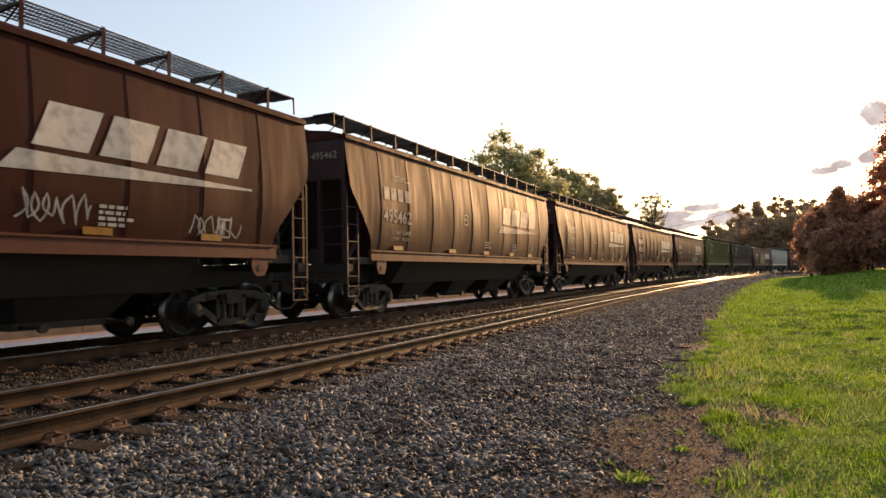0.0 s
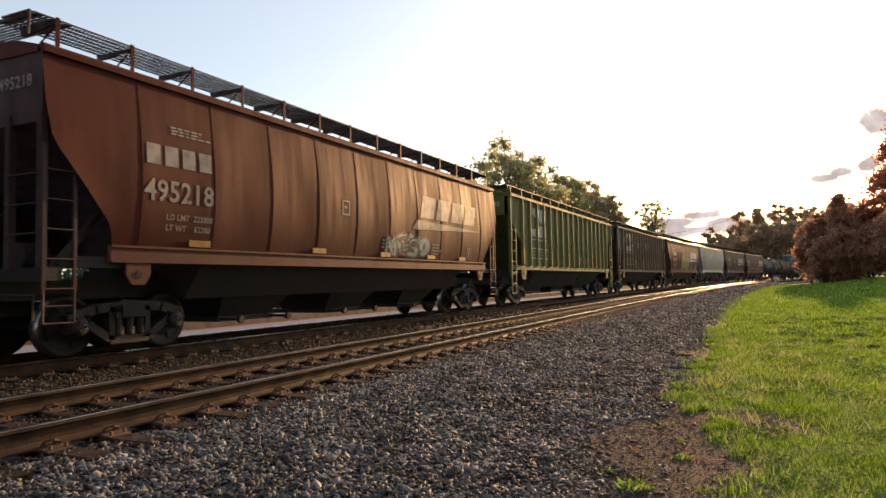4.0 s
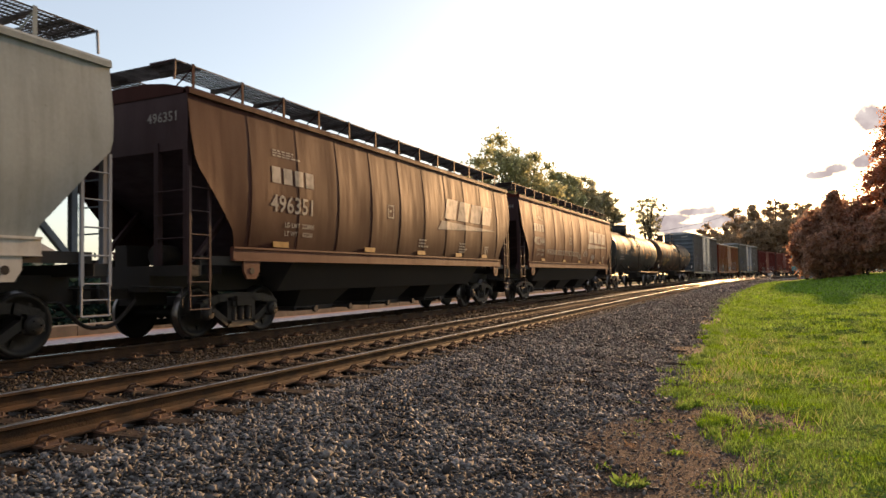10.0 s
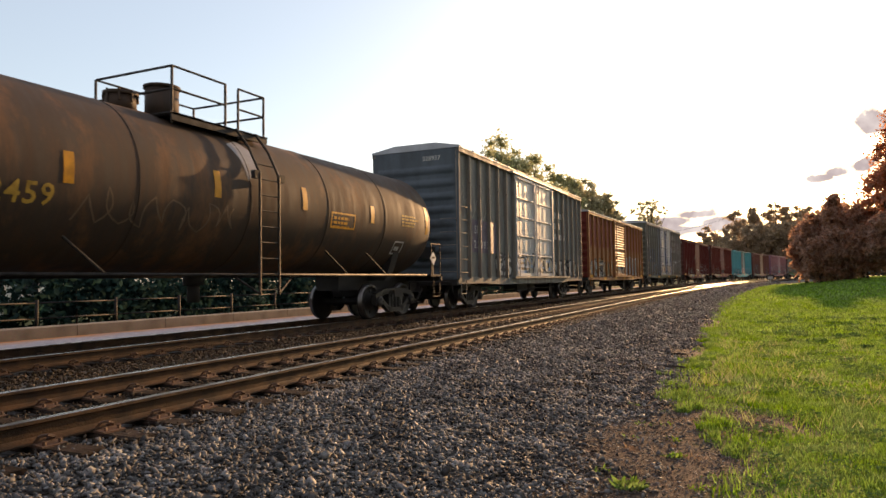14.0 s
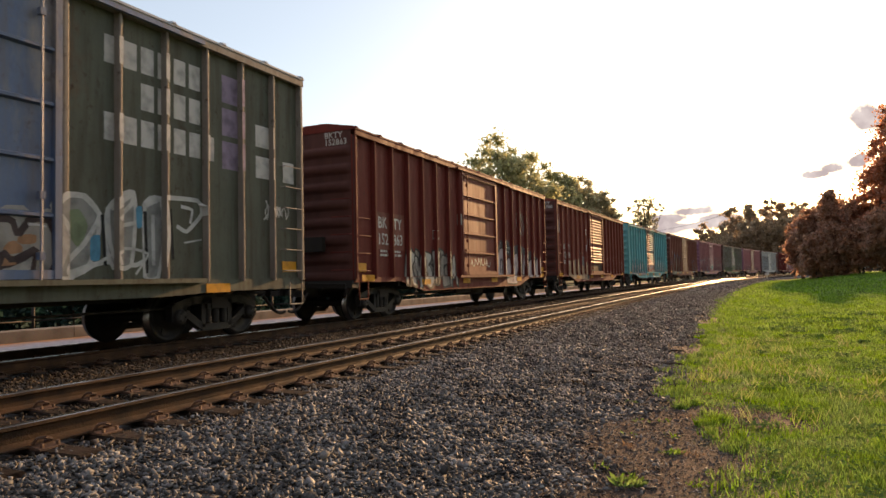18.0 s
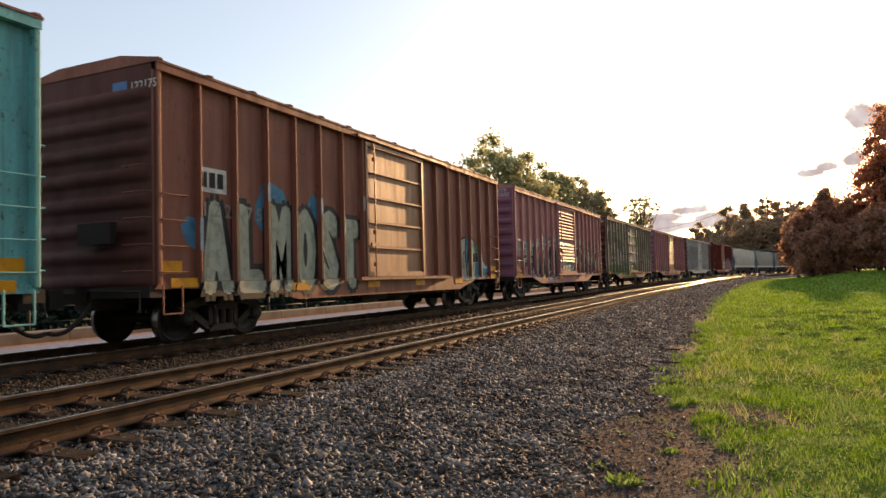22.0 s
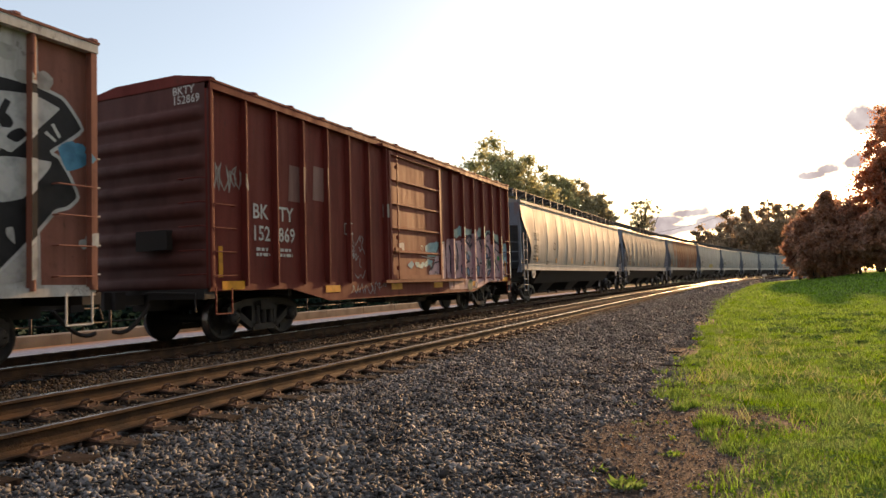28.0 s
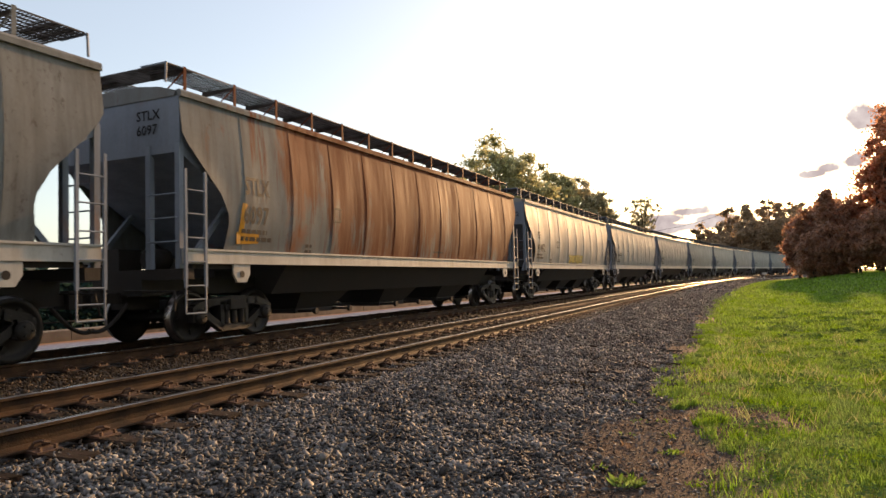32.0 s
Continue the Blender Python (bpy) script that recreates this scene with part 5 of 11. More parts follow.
def graffiti(car, y0, y1, z0, z1, colors, cuts, surface, seed, letters_n=5, cloud=True, weight=0.3, spill=0.25, name="graffiti", label="", edge=0.085):
    """A sprayed piece: cloud, cast edge, fat letters with dark outlines and counters, light strokes.
    colors: cloud, outline, fill, second fill, highlight."""
    rng = random.Random(seed)
    mats = [flat("spray_%.2f_%.2f_%.2f" % c, c, 0.55) for c in colors]
    bm = bmesh.new()

    def lay(shapes, mi, lift):
        for n_, pts in enumerate(shapes):
            f = bm.faces.new([bm.verts.new((lift + 0.00006 * (n_ % 4), min(max(p[0], y0 - spill), y1 + spill), max(p[1], z0 - 0.02))) for p in pts])
            f.material_index = mi
    w, hgt = (y1 - y0) / letters_n, z1 - z0
    edge = min(edge, 0.09 * hgt + 0.01)
    if cloud:
        n_ = letters_n * 3
        for k in range(n_):
            yy = y0 + (y1 - y0) * (k + 0.5) / n_
            lay([blob(yy, z0 + hgt * rng.uniform(0.45, 0.68), w * 0.44, hgt * rng.uniform(0.45, 0.6), rng)], 0, 0.0001 * k)
    last = None
    # a row of letters behind, half a cell on, then the row in front
    for li in range(2 * letters_n - 1):
        back = li < letters_n - 1
        form = last
        while form is last:
            form = FORMS[rng.randrange(len(FORMS))]
        last = form
        ox, lean, drop, sc = y0 + (li + 0.5 if back else li - letters_n + 1) * w, rng.uniform(-0.22, 0.24), rng.uniform(-0.02, 0.12), rng.uniform(0.8, 1.0)
        if back:
            drop, sc = rng.uniform(0.1, 0.3), rng.uniform(0.7, 0.85)
        pts = [(ox + w * (p[0] * 1.06 + lean * (p[1] - 0.5) + rng.uniform(-0.09, 0.09)), z0 + hgt * (drop + p[1] * sc * 0.93 + rng.uniform(-0.06, 0.06))) for p in form]
        # round the corners a little
        soft = []
        for a, p, c in zip(pts[-1:] + pts[:-1], pts, pts[1:] + pts[:1]):
            soft += [(p[0] + (a[0] - p[0]) * 0.16, p[1] + (a[1] - p[1]) * 0.16), (p[0] + (c[0] - p[0]) * 0.16, p[1] + (c[1] - p[1]) * 0.16)]
        base = 0.0025 + li * 0.0007
        lay([[(p[0] + 0.06, p[1] - 0.05) for p in soft]], 1, base)
        lay([soft], 3 if back or rng.random() > 0.75 else 2, base + 0.00015)
        cy, cz = sum(p[0] for p in soft) / len(soft), sum(p[1] for p in soft) / len(soft)
        for _ in range(3):
            lay([blob(cy + w * rng.uniform(-0.2, 0.2), cz + hgt * rng.uniform(-0.28, 0.28), w * 0.13, hgt * 0.11, rng, 9, 0.3)], 3, base + 0.0003)
        ring = soft + soft[:1]
        for n_, (a, c) in enumerate(zip(ring, ring[1:])):
            wd = edge * rng.uniform(0.75, 1.25)
            d = Vector((c[0] - a[0], c[1] - a[1]))
            if d.length < 1e-5:
                continue
            d.normalize()
            lay(strip_of([(a[0] - d.x * wd * 0.3, a[1] - d.y * wd * 0.3), (c[0] + d.x * wd * 0.3, c[1] + d.y * wd * 0.3)], wd), 1, base + 0.0004 + 0.00003 * (n_ % 3))
        if form in (FORM_A, FORM_R, FORM_O):
            zz = z0 + hgt * (drop + sc * (0.62 if form is FORM_R else 0.5))
            lay([blob(cy - w * 0.02, zz if form is not FORM_O else cz, w * 0.1, hgt * (0.09 if form is not FORM_O else 0.18), rng, 10, 0.15)], 1, base + 0.0005)
        k = rng.randrange(len(pts))
        a, c = pts[k], pts[(k + 1) % len(pts)]
        inn = [((p[0] * 0.8 + cy * 0.2), (p[1] * 0.8 + cz * 0.2)) for p in (a, c)]
        if abs(inn[0][0] - inn[1][0]) + abs(inn[0][1] - inn[1][1]) > 0.1:
            lay(strip_of(bowed(*inn, 0.04, 4), 0.04, 0.02), 4, base + 0.0006)
    return spray(car, bm, mats, cuts, surface, name, label or "spray-painted graffiti letters")


def word_piece(car, text, y0, y1, z0, z1, colors, cuts, surface, seed, fat=0.05, edge=0.06, name="graffiti", label="", cloud=True):
    """A sprayed word in fat outlined letters. colors: cloud, outline, fill, second fill, highlight."""
    rng = random.Random(seed)
    mats = [flat("spray_%.2f_%.2f_%.2f" % c, c, 0.55) for c in colors]
    bm = bmesh.new()
    n, hgt = len(text), z1 - z0
    w = (y1 - y0) / n
    if cloud:
        for k in range(n * 2):
            f = bm.faces.new([bm.verts.new((0.0001 * k, p[0], max(p[1], z0 - 0.05))) for p in blob(y0 + (k + 0.5) * w / 2, z0 + hgt * 0.5, w * 0.5, hgt * rng.uniform(0.55, 0.7), rng)])
    for li, ch in enumerate(text):
        vs, fs, _ = CHARS[ch]
        lo, hi = min(p[0] for p in vs), max(p[0] for p in vs)
        top = max(p[1] for p in vs)
        tilt, sc = rng.uniform(-0.06, 0.06), rng.uniform(0.9, 1.0)
        flat_pts = [((p[0] - lo) / (hi - lo), p[1] / top) for p in vs]
        for mi, r, n_ in ((1, fat + edge, 10), (2, fat, 8)):
            for k in range(n_):
                a = 2 * math.pi * k / n_
                lift = 0.003 + 0.0022 * (mi - 1) + 0.00015 * k + 0.00007 * (li % 2)
                vv = [bm.verts.new((lift, y0 + li * w + fat + edge * 0.5 + (w - 2 * fat - edge) * (u + tilt * (v - 0.5)) + r * math.cos(a), z0 + fat + edge + (hgt * sc - 2 * fat - 2 * edge) * v + r * math.sin(a))) for u, v in flat_pts]
                for f in fs:
                    bm.faces.new([vv[i] for i in f]).material_index = mi if mi == 1 or (k + li) % 5 else 3
    return spray(car, bm, mats, cuts, surface, name, label or "spray-painted word in fat outlined letters")


SPRAY = {"navy": (0.022, 0.022, 0.042),
         "white": (0.55, 0.56, 0.54),
         "smoke": (0.33, 0.34, 0.36),
         "soot": (0.07, 0.07, 0.075),
         "orange": (0.45, 0.17, 0.06),
         "mint": (0.36, 0.46, 0.41),
         "leaf": (0.05, 0.33, 0.1),
         "stone": (0.36, 0.325, 0.285),
         "sage": (0.29, 0.35, 0.27),
         "grass": (0.055, 0.19, 0.06),
         "sky": (0.3, 0.47, 0.6),
         "lilac": (0.36, 0.3, 0.37),
         "black": (0.018, 0.018, 0.02),
         "pale": (0.46, 0.45, 0.42),
         "pinkish": (0.6, 0.4, 0.42),
         "rose": (0.5, 0.31, 0.34),
         "teal": (0.3, 0.48, 0.52),
         "bone": (0.4, 0.4, 0.36),
         "cream": (0.43, 0.4, 0.36),
         "brown": (0.13, 0.05, 0.035),
         "blue": (0.1, 0.3, 0.46),
         "steel": (0.16, 0.22, 0.33),
         "olive": (0.2, 0.26, 0.16),
         "grey": (0.27, 0.28, 0.27),
         "dkgreen": (0.03, 0.075, 0.05),
         "pinkwhite": (0.58, 0.49, 0.5),
         "deepgreen": (0.03, 0.11, 0.05),
         "rust": (0.3, 0.13, 0.05),
         "sand": (0.45, 0.32, 0.21),
         "umber": (0.15, 0.10, 0.07),
         "dust": (0.5, 0.4, 0.36),
         "purple": (0.1, 0.06, 0.19)}


def curve_through(pts, closed, n=4):
    """A smooth line through the control points (y, z)."""
    m, out = len(pts), []
    for i in range(m if closed else m - 1):
        if closed:
            a, b_, c, d = (pts[(i + k) % m] for k in (-1, 0, 1, 2))
        else:
            a, b_, c, d = pts[max(i - 1, 0)], pts[i], pts[i + 1], pts[min(i + 2, m - 1)]
        for k in range(n):
            t = k / n
            out.append(tuple(0.5 * (2 * q + (r - p) * t + (2 * p - 5 * q + 4 * r - e) * t * t + (3 * q - p - 3 * r + e) * t ** 3) * 0.5 + 0.5 * (q + (r - q) * t) for p, q, r, e in zip(a, b_, c, d)))
    return out if closed else out + [pts[-1]]


def low_edge(y):
    """The lower edge of a boxcar's fish-bellied sill."""
    return float(np.interp(abs(y), (4.3, 5.7), (0.69, 0.97)))


def spray_art(car, cuts, surface, label, items):
    """A sprayed piece from fills, lines, rings and dots: (kind, colour, width, control points)."""
    colours = sorted({c for it in items for c in it[1].split("/")})
    rng = random.Random(label)
    bm = bmesh.new()
    for n_, (kind, colour, w, q) in enumerate(items):
        pts, lift = list(zip(q[::2], q[1::2])), 0.0004 + 0.0002 * n_
        if kind == "blob":
            shapes = [blob(*pts[0], w, w * 0.9, rng, 12, 0.15)]
        elif kind == "puff":
            shapes = [blob(p[0] + rng.uniform(-0.1, 0.1), p[1] + rng.uniform(-0.3, 0.3) * w, w * rng.uniform(0.35, 0.65), w * rng.uniform(0.3, 0.5), rng, 14, 0.2) for p in curve_through(pts, False, 5)]
        elif kind == "fill":
            shapes = [curve_through(pts, True, 3)]
            if w:
                shapes += strip_of(shapes[0] + shapes[0][:2], w)
        else:
            p = curve_through(pts, kind == "ring")
            shapes = strip_of(p + p[:2] if kind == "ring" else p, w, w if kind == "ring" else w * rng.uniform(0.7, 1.0))
        tones = colour.split("/")
        for k, sh in enumerate(shapes):
            on = colour if len(tones) == 1 else tones[min(k, 1)] if kind == "fill" else tones[int(rng.random() < 0.25)]
            f = bm.faces.new([bm.verts.new((lift + (0.0001 + 0.00001 * (k % 8) if k else 0), p[0], max(p[1], low_edge(p[0])))) for p in sh])
            f.material_index = colours.index(on)
    return spray(car, bm, [flat("spray_" + c, SPRAY[c], 0.55) for c in colours], cuts, surface, "graffiti", label)


def tag_strokes(car, y, z, w, h, material, cuts, surface, seed, name="graffiti", width=0.035, loops=7):
    """A thin one-colour scribble."""
    rng = random.Random(seed)
    pts = []
    x = y
    for k in range(loops):
        pts.append((x, z + h * rng.uniform(0.0, 0.3)))
        pts.append((x + w / loops * rng.uniform(0.1, 0.6), z + h * rng.uniform(0.7, 1.0)))
        x += w / loops
    sm = []
    for i in range(len(pts) - 1):
        sm += bowed(pts[i], pts[i + 1], rng.uniform(-0.35, 0.35), 5)[:-1]
    return mark(car, quads(strip_of(sm, width)), material, cuts, surface, 0.005, name, "thin sprayed scribble")


# ---- boxcars ----
PITCH = 0.158        # of the louvres in a door


def louvre(bm, h, w):
    """One corrugation of a louvred door."""
    prism(bm, [(0, 0), (0.062, 0.012), (0.068, 0.035), (0, h)], 1, -w / 2, w / 2)


def boxcar(name, label, s, L, B, top, coat, posts, doors, rail_gap=0.93, end_coat=None, door_coat=None, roof_coat=None, post_coat=None, belly=True, wide_door=1.6, plates=(), tall_plates=(), stub_y=None):
    """posts: number of side posts between an end and the door. doors: 'louvre', 'ribbed', 'plug' or 'double'."""
    car = thing(name, label, "boxcar", "cars of the freight train")
    h, half = B / 2, wide_door
    end_coat, door_coat, roof_coat, post_coat = end_coat or coat, door_coat or coat, roof_coat or coat, post_coat or coat
    key = (B, top)
    XS, XP = 1.46, 1.575

    def body(bm):
        box(bm, -XS, XS, -h + 0.03, h - 0.03, 1.0, top - 0.02)
    piece("body", ("box", key), body, coat, car)

    for sg in (-1, 1):
        piece("top_chord", ("chord", key, sg), lambda bm: box(bm, *sorted((sg * (XS + 0.003), sg * (XP + 0.012))), -h, h, top - 0.13, top), post_coat, car)

    def roof(bm):
        prism(bm, [(-1.6, top + 0.003), (1.6, top + 0.003), (1.6, top + 0.04), (0.75, top + 0.17), (-0.75, top + 0.17), (-1.6, top + 0.04)], 1, -h - 0.02, h + 0.02)
        n = int(B / 1.1)
        for k in range(n + 1):
            y = -h + 0.06 + k * (B - 0.12) / n
            prism(bm, [(1.62, top + 0.035), (0.75, top + 0.17), (-0.75, top + 0.17), (-1.62, top + 0.035), (-1.6, top + 0.075), (-0.75, top + 0.225), (0.75, top + 0.225), (1.6, top + 0.075)], 1, y - 0.04, y + 0.04)
    piece("roof", ("roof", key), lambda bm: fixed(roof(bm) or bm), roof_coat, car)

    def sill(bm, sg):
        e = 0.95 if belly else 0.86
        pts = [(-h, 1.07), (-h, e), (-h + 2.3, e), (-h + 3.7, 0.66 if belly else 0.8), (h - 3.7, 0.66 if belly else 0.8), (h - 2.3, e), (h, e), (h, 1.07)]
        prism(bm, pts, 0, *sorted((sg * (XS + 0.004), sg * (XS + 0.06))))
        fixed(bm)
    piece("side_sill", ("sill", key, belly), lambda bm: sill(bm, 1), coat, car)
    piece("side_sill", ("sill2", key, belly), lambda bm: sill(bm, -1), coat, car)

    def frame_(bm):
        box(bm, -0.3, 0.3, -h + 0.4, h - 0.4, 0.7, 0.99)
        for k in range(9):
            y = -h + 2.4 + k * (B - 4.8) / 8
            box(bm, -1.4, 1.4, y - 0.06, y + 0.06, 0.82, 0.99)
        box(bm, 0.4, 1.0, -0.9, 0.4, 0.5, 0.8)
        rod(bm, (0.7, 0.7, 0.6), (0.7, 1.9, 0.6), 0.2, 10)
        rod(bm, (0.9, -h + 3, 0.58), (0.9, h - 3, 0.58), 0.02, 6)
    piece("underframe", ("frame", key), frame_, M_UNDER, car)

    # side posts
    cuts, strips = [], []
    for sgn in (-1, 1):
        span = h - half - 0.12
        for k in range(posts + 1):
            y = sgn * (h - 0.05 - k * span / posts)
            w = 0.11 if k in (0, posts) else 0.075

            def post(bm):
                prism(bm, [(XS + 0.002, -w / 2), (XP - 0.01, -w / 2 + 0.012), (XP, -w / 2 + 0.03), (XP, w / 2 - 0.03), (XP - 0.01, w / 2 - 0.012), (XS + 0.002, w / 2)], 2, 1.03, top - 0.12)
                fixed(bm)
            p = piece("side_post", ("post", key, w), post, post_coat, car)
            p.location.y = y
            cuts += [y - w / 2, y + w / 2]
            strips.append((y - w / 2, y + w / 2))

    def far_posts(bm):
        for sgn in (-1, 1):
            for k in range(posts + 1):
                y = sgn * (h - 0.05 - k * (h - half - 0.12) / posts)
                box(bm, -XP, -XS - 0.002, y - 0.04, y + 0.04, 1.03, top - 0.12)
    piece("far_posts", ("farpost", key, posts, half), far_posts, post_coat, car)

    # doors
    z0, z1 = 1.10, top - 0.16
    leaves = [(-half, half)] if doors != "double" else [(-half, -0.03), (0.03, half)]
    XD = XP - 0.03
    for a, c in leaves:
        w = c - a

        def leaf(bm):
            box(bm, XS + 0.004, XD - 0.03, a + 0.02, c - 0.02, z0, z1)
            for y in (a + 0.05, c - 0.05):
                box(bm, XD - 0.034, XD + 0.05, y - 0.05, y + 0.05, z0, z1)
            box(bm, XD - 0.034, XD + 0.045, a + 0.08, c - 0.08, z0, z0 + 0.12)
            box(bm, XD - 0.034, XD + 0.045, a + 0.08, c - 0.08, z1 - 0.1, z1)
        d = piece("door", ("leaf", key, a, c), leaf, door_coat, car, "sliding steel side door")
        if doors == "louvre":
            n = int((z1 - z0 - 0.68) / PITCH)
            for k in range(n):
                if k != 6:
                    q = piece("louvre", ("louvre", w), lambda bm: fixed(louvre(bm, PITCH - 0.012, w - 0.22) or bm), door_coat, d)
                    q.location = (XD - 0.027, (a + c) / 2, z0 + 0.58 + k * PITCH)
        else:
            n = 4 if doors != "plug" else 5
            for k in range(1, n + 1):
                zz = z0 + 0.1 + k * (z1 - z0 - 0.2) / (n + 1)

                def rib(bm):
                    prism(bm, [(0, -0.045), (0.06, -0.02), (0.06, 0.02), (0, 0.045)], 1, -w / 2 + 0.11, w / 2 - 0.11)
                    fixed(bm)
                q = piece("door_rib", ("rib", w), rib, door_coat, d)
                q.location = (XD - 0.028, (a + c) / 2, zz)

        def bars(bm):
            for f_ in (0.12,) if doors in ("louvre", "ribbed") else (0.12, 0.88):
                y = a + w * f_
                rod(bm, (XD + 0.07, y, z0 - 0.05), (XD + 0.07, y, z1), 0.018, 6)
                for zz in (z0 + 0.3, z0 + 1.1, z1 - 0.4):
                    box(bm, XD + 0.02, XD + 0.1, y - 0.04, y + 0.04, zz - 0.05, zz + 0.05)
            box(bm, XD + 0.05, XD + 0.1, a + w * 0.05, a + w * 0.16, z0 + 0.75, z0 + 0.83)
        piece("lock_bar", ("bars", key, a, c, doors), bars, door_coat, d)
        cuts += [a, c]

    piece("door_track", ("track", key, half), lambda bm: box(bm, XS + 0.062, XP + 0.09, -half - 0.4, half * 2.0, 1.015, 1.09), coat, car)
    piece("door_track", ("track2", key, half), lambda bm: box(bm, XP + 0.013, XP + 0.07, -half - 0.4, half * 2.0, top - 0.12, top - 0.05), door_coat, car)

    def surface(y, z):
        if -half < y < half and z > z0:
            if doors != "louvre":
                return XD - 0.028
            k, fr = divmod(z - z0 - 0.58, PITCH)
            if k < 0 or k == 6 or k >= int((z1 - z0 - 0.68) / PITCH):
                return XD - 0.028
            return XD - 0.027 + 0.068 * max(0.0, 1 - fr / (PITCH - 0.012))
        for p, q in strips:
            if p - 1e-4 <= y <= q + 1e-4 and z > 1.03:
                return XP
        return XS + (0.06 if z < 1.06 else 0.0)

    Z_CUTS[surface] = [1.06, z0] + ([z0 + 0.58 + k * PITCH for k in range(19)] if doors == "louvre" else [])
    # corrugated ends
    for e in (-1, 1):
        def end(bm):
            rows = []
            n = 110
            z_lo, z_hi = 0.98, top
            for k in range(n + 1):
                z = z_lo + (z_hi - z_lo) * k / n
                ph = (z - z_lo) / 0.43
                rib = max(0.0, math.sin(2 * math.pi * ph) + 0.15) ** 0.55
                o = e * (h + 0.08 * rib * (1 if z < top - 0.35 else 0))
                rows.append([bm.verts.new((x, o if abs(x) < 1.4 else e * h, z)) for x in (-1.55, -1.41, -1.3, 1.3, 1.41, 1.55)])
            for a_, c_ in zip(rows, rows[1:]):
                for i in range(5):
                    f = bm.faces.new((a_[i], a_[i + 1], c_[i + 1], c_[i]))
                    f.smooth = True
            g = [bm.verts.new((x, e * (h - 0.028), top + dz)) for x, dz in ((-1.55, 0), (-0.75, 0.16), (0.75, 0.16), (1.55, 0))]
            g2 = [bm.verts.new((x, e * h, top + dz)) for x, dz in ((-1.55, 0), (-0.75, 0.16), (0.75, 0.16), (1.55, 0))]
            bm.faces.new(g2)
            bm.faces.new(g)
            fixed(bm)
        piece("corrugated_end", ("end", key, e), end, end_coat, car)

        for z in np.arange(1.22, top - 1.75 + 1e-6, 0.42):
            piece("grab_iron", ("grab", key, e), lambda bm: rungs(bm, XS, *sorted((e * (h - 0.08), e * (h - 0.62))), 0, 0, 0.42, 0.13), post_coat, car).location.z = float(z)
        piece("sill_step", ("bstep", key, e), lambda bm: stirrup(bm, XP, *sorted((e * (h - 0.1), e * (h - 0.5))), 0.55, 1.0), post_coat, car)

        def end_grab(bm):
            rod(bm, (0.95, e * (h + 0.13), 0), (1.45, e * (h + 0.13), 0), 0.012, 6)
            for x in (0.95, 1.45):
                rod(bm, (x, e * h, 0), (x, e * (h + 0.13), 0), 0.012, 5)
        for k in range(5):
            piece("end_grab_iron", ("egrab", key, e), end_grab, post_coat, car).location.z = 1.25 + k * 0.42

        def sillbox(bm):
            box(bm, -1.5, 1.5, *sorted((e * (h - 0.2), e * (h + 0.1))), 0.82, 1.0)
            box(bm, 0.0, 0.75, *sorted((e * (h + 0.07), e * (h + 0.2))), 1.7, 2.05)
        piece("end_sill", ("esill", key, e), sillbox, M_UNDER, car)
        q = piece("coupler", ("coup", e), lambda bm: coupler(bm, e), M_UNDER, car)
        q.location.y = e * (h + 0.1)

    def bw(bm):
        brake_wheel(bm, h + 0.22, 2.35, -0.5)
    piece("brake_wheel", ("bw", key), bw, M_GEAR, car)
    sets = truck(car, -h + 2.0, 0.432) + truck(car, h - 2.0, 0.432)
    for y in plates:
        piece("reflector", "sill_plate", lambda bm: box(bm, 0, 0.008, -0.29, 0.29, 0, 0.155), Y_TAPE, car).location = (XS + 0.063, y, 0.97 if abs(y) > h - 2.4 else 0.84)
    for y in (-h + 0.38, h - 0.38) if plates and not tall_plates else ():
        piece("reflector", "end_plate", lambda bm: box(bm, 0, 0.008, -0.22, 0.22, 0, 0.21), Y_TAPE, car).location = (XS + 0.003, y, 1.2)
    for y in tall_plates:
        piece("reflector", "tall_plate", lambda bm: box(bm, 0, 0.008, -0.05, 0.05, 0, 0.55), Y_TAPE, car).location = (XS + 0.004, y, 1.2)
    TRAIN.append((car, s + L / 2, B - 4.0, sets))
    return car, sorted(set(cuts)), surface


# ---- covered hoppers ----
def side_x(z):
    """The bowed side of a round hopper: metres out at a height."""
    t = (z - 1.6) / 2.55
    return 1.47 + 0.13 * math.sin(math.pi * min(1, max(0, t)) ** 0.85)


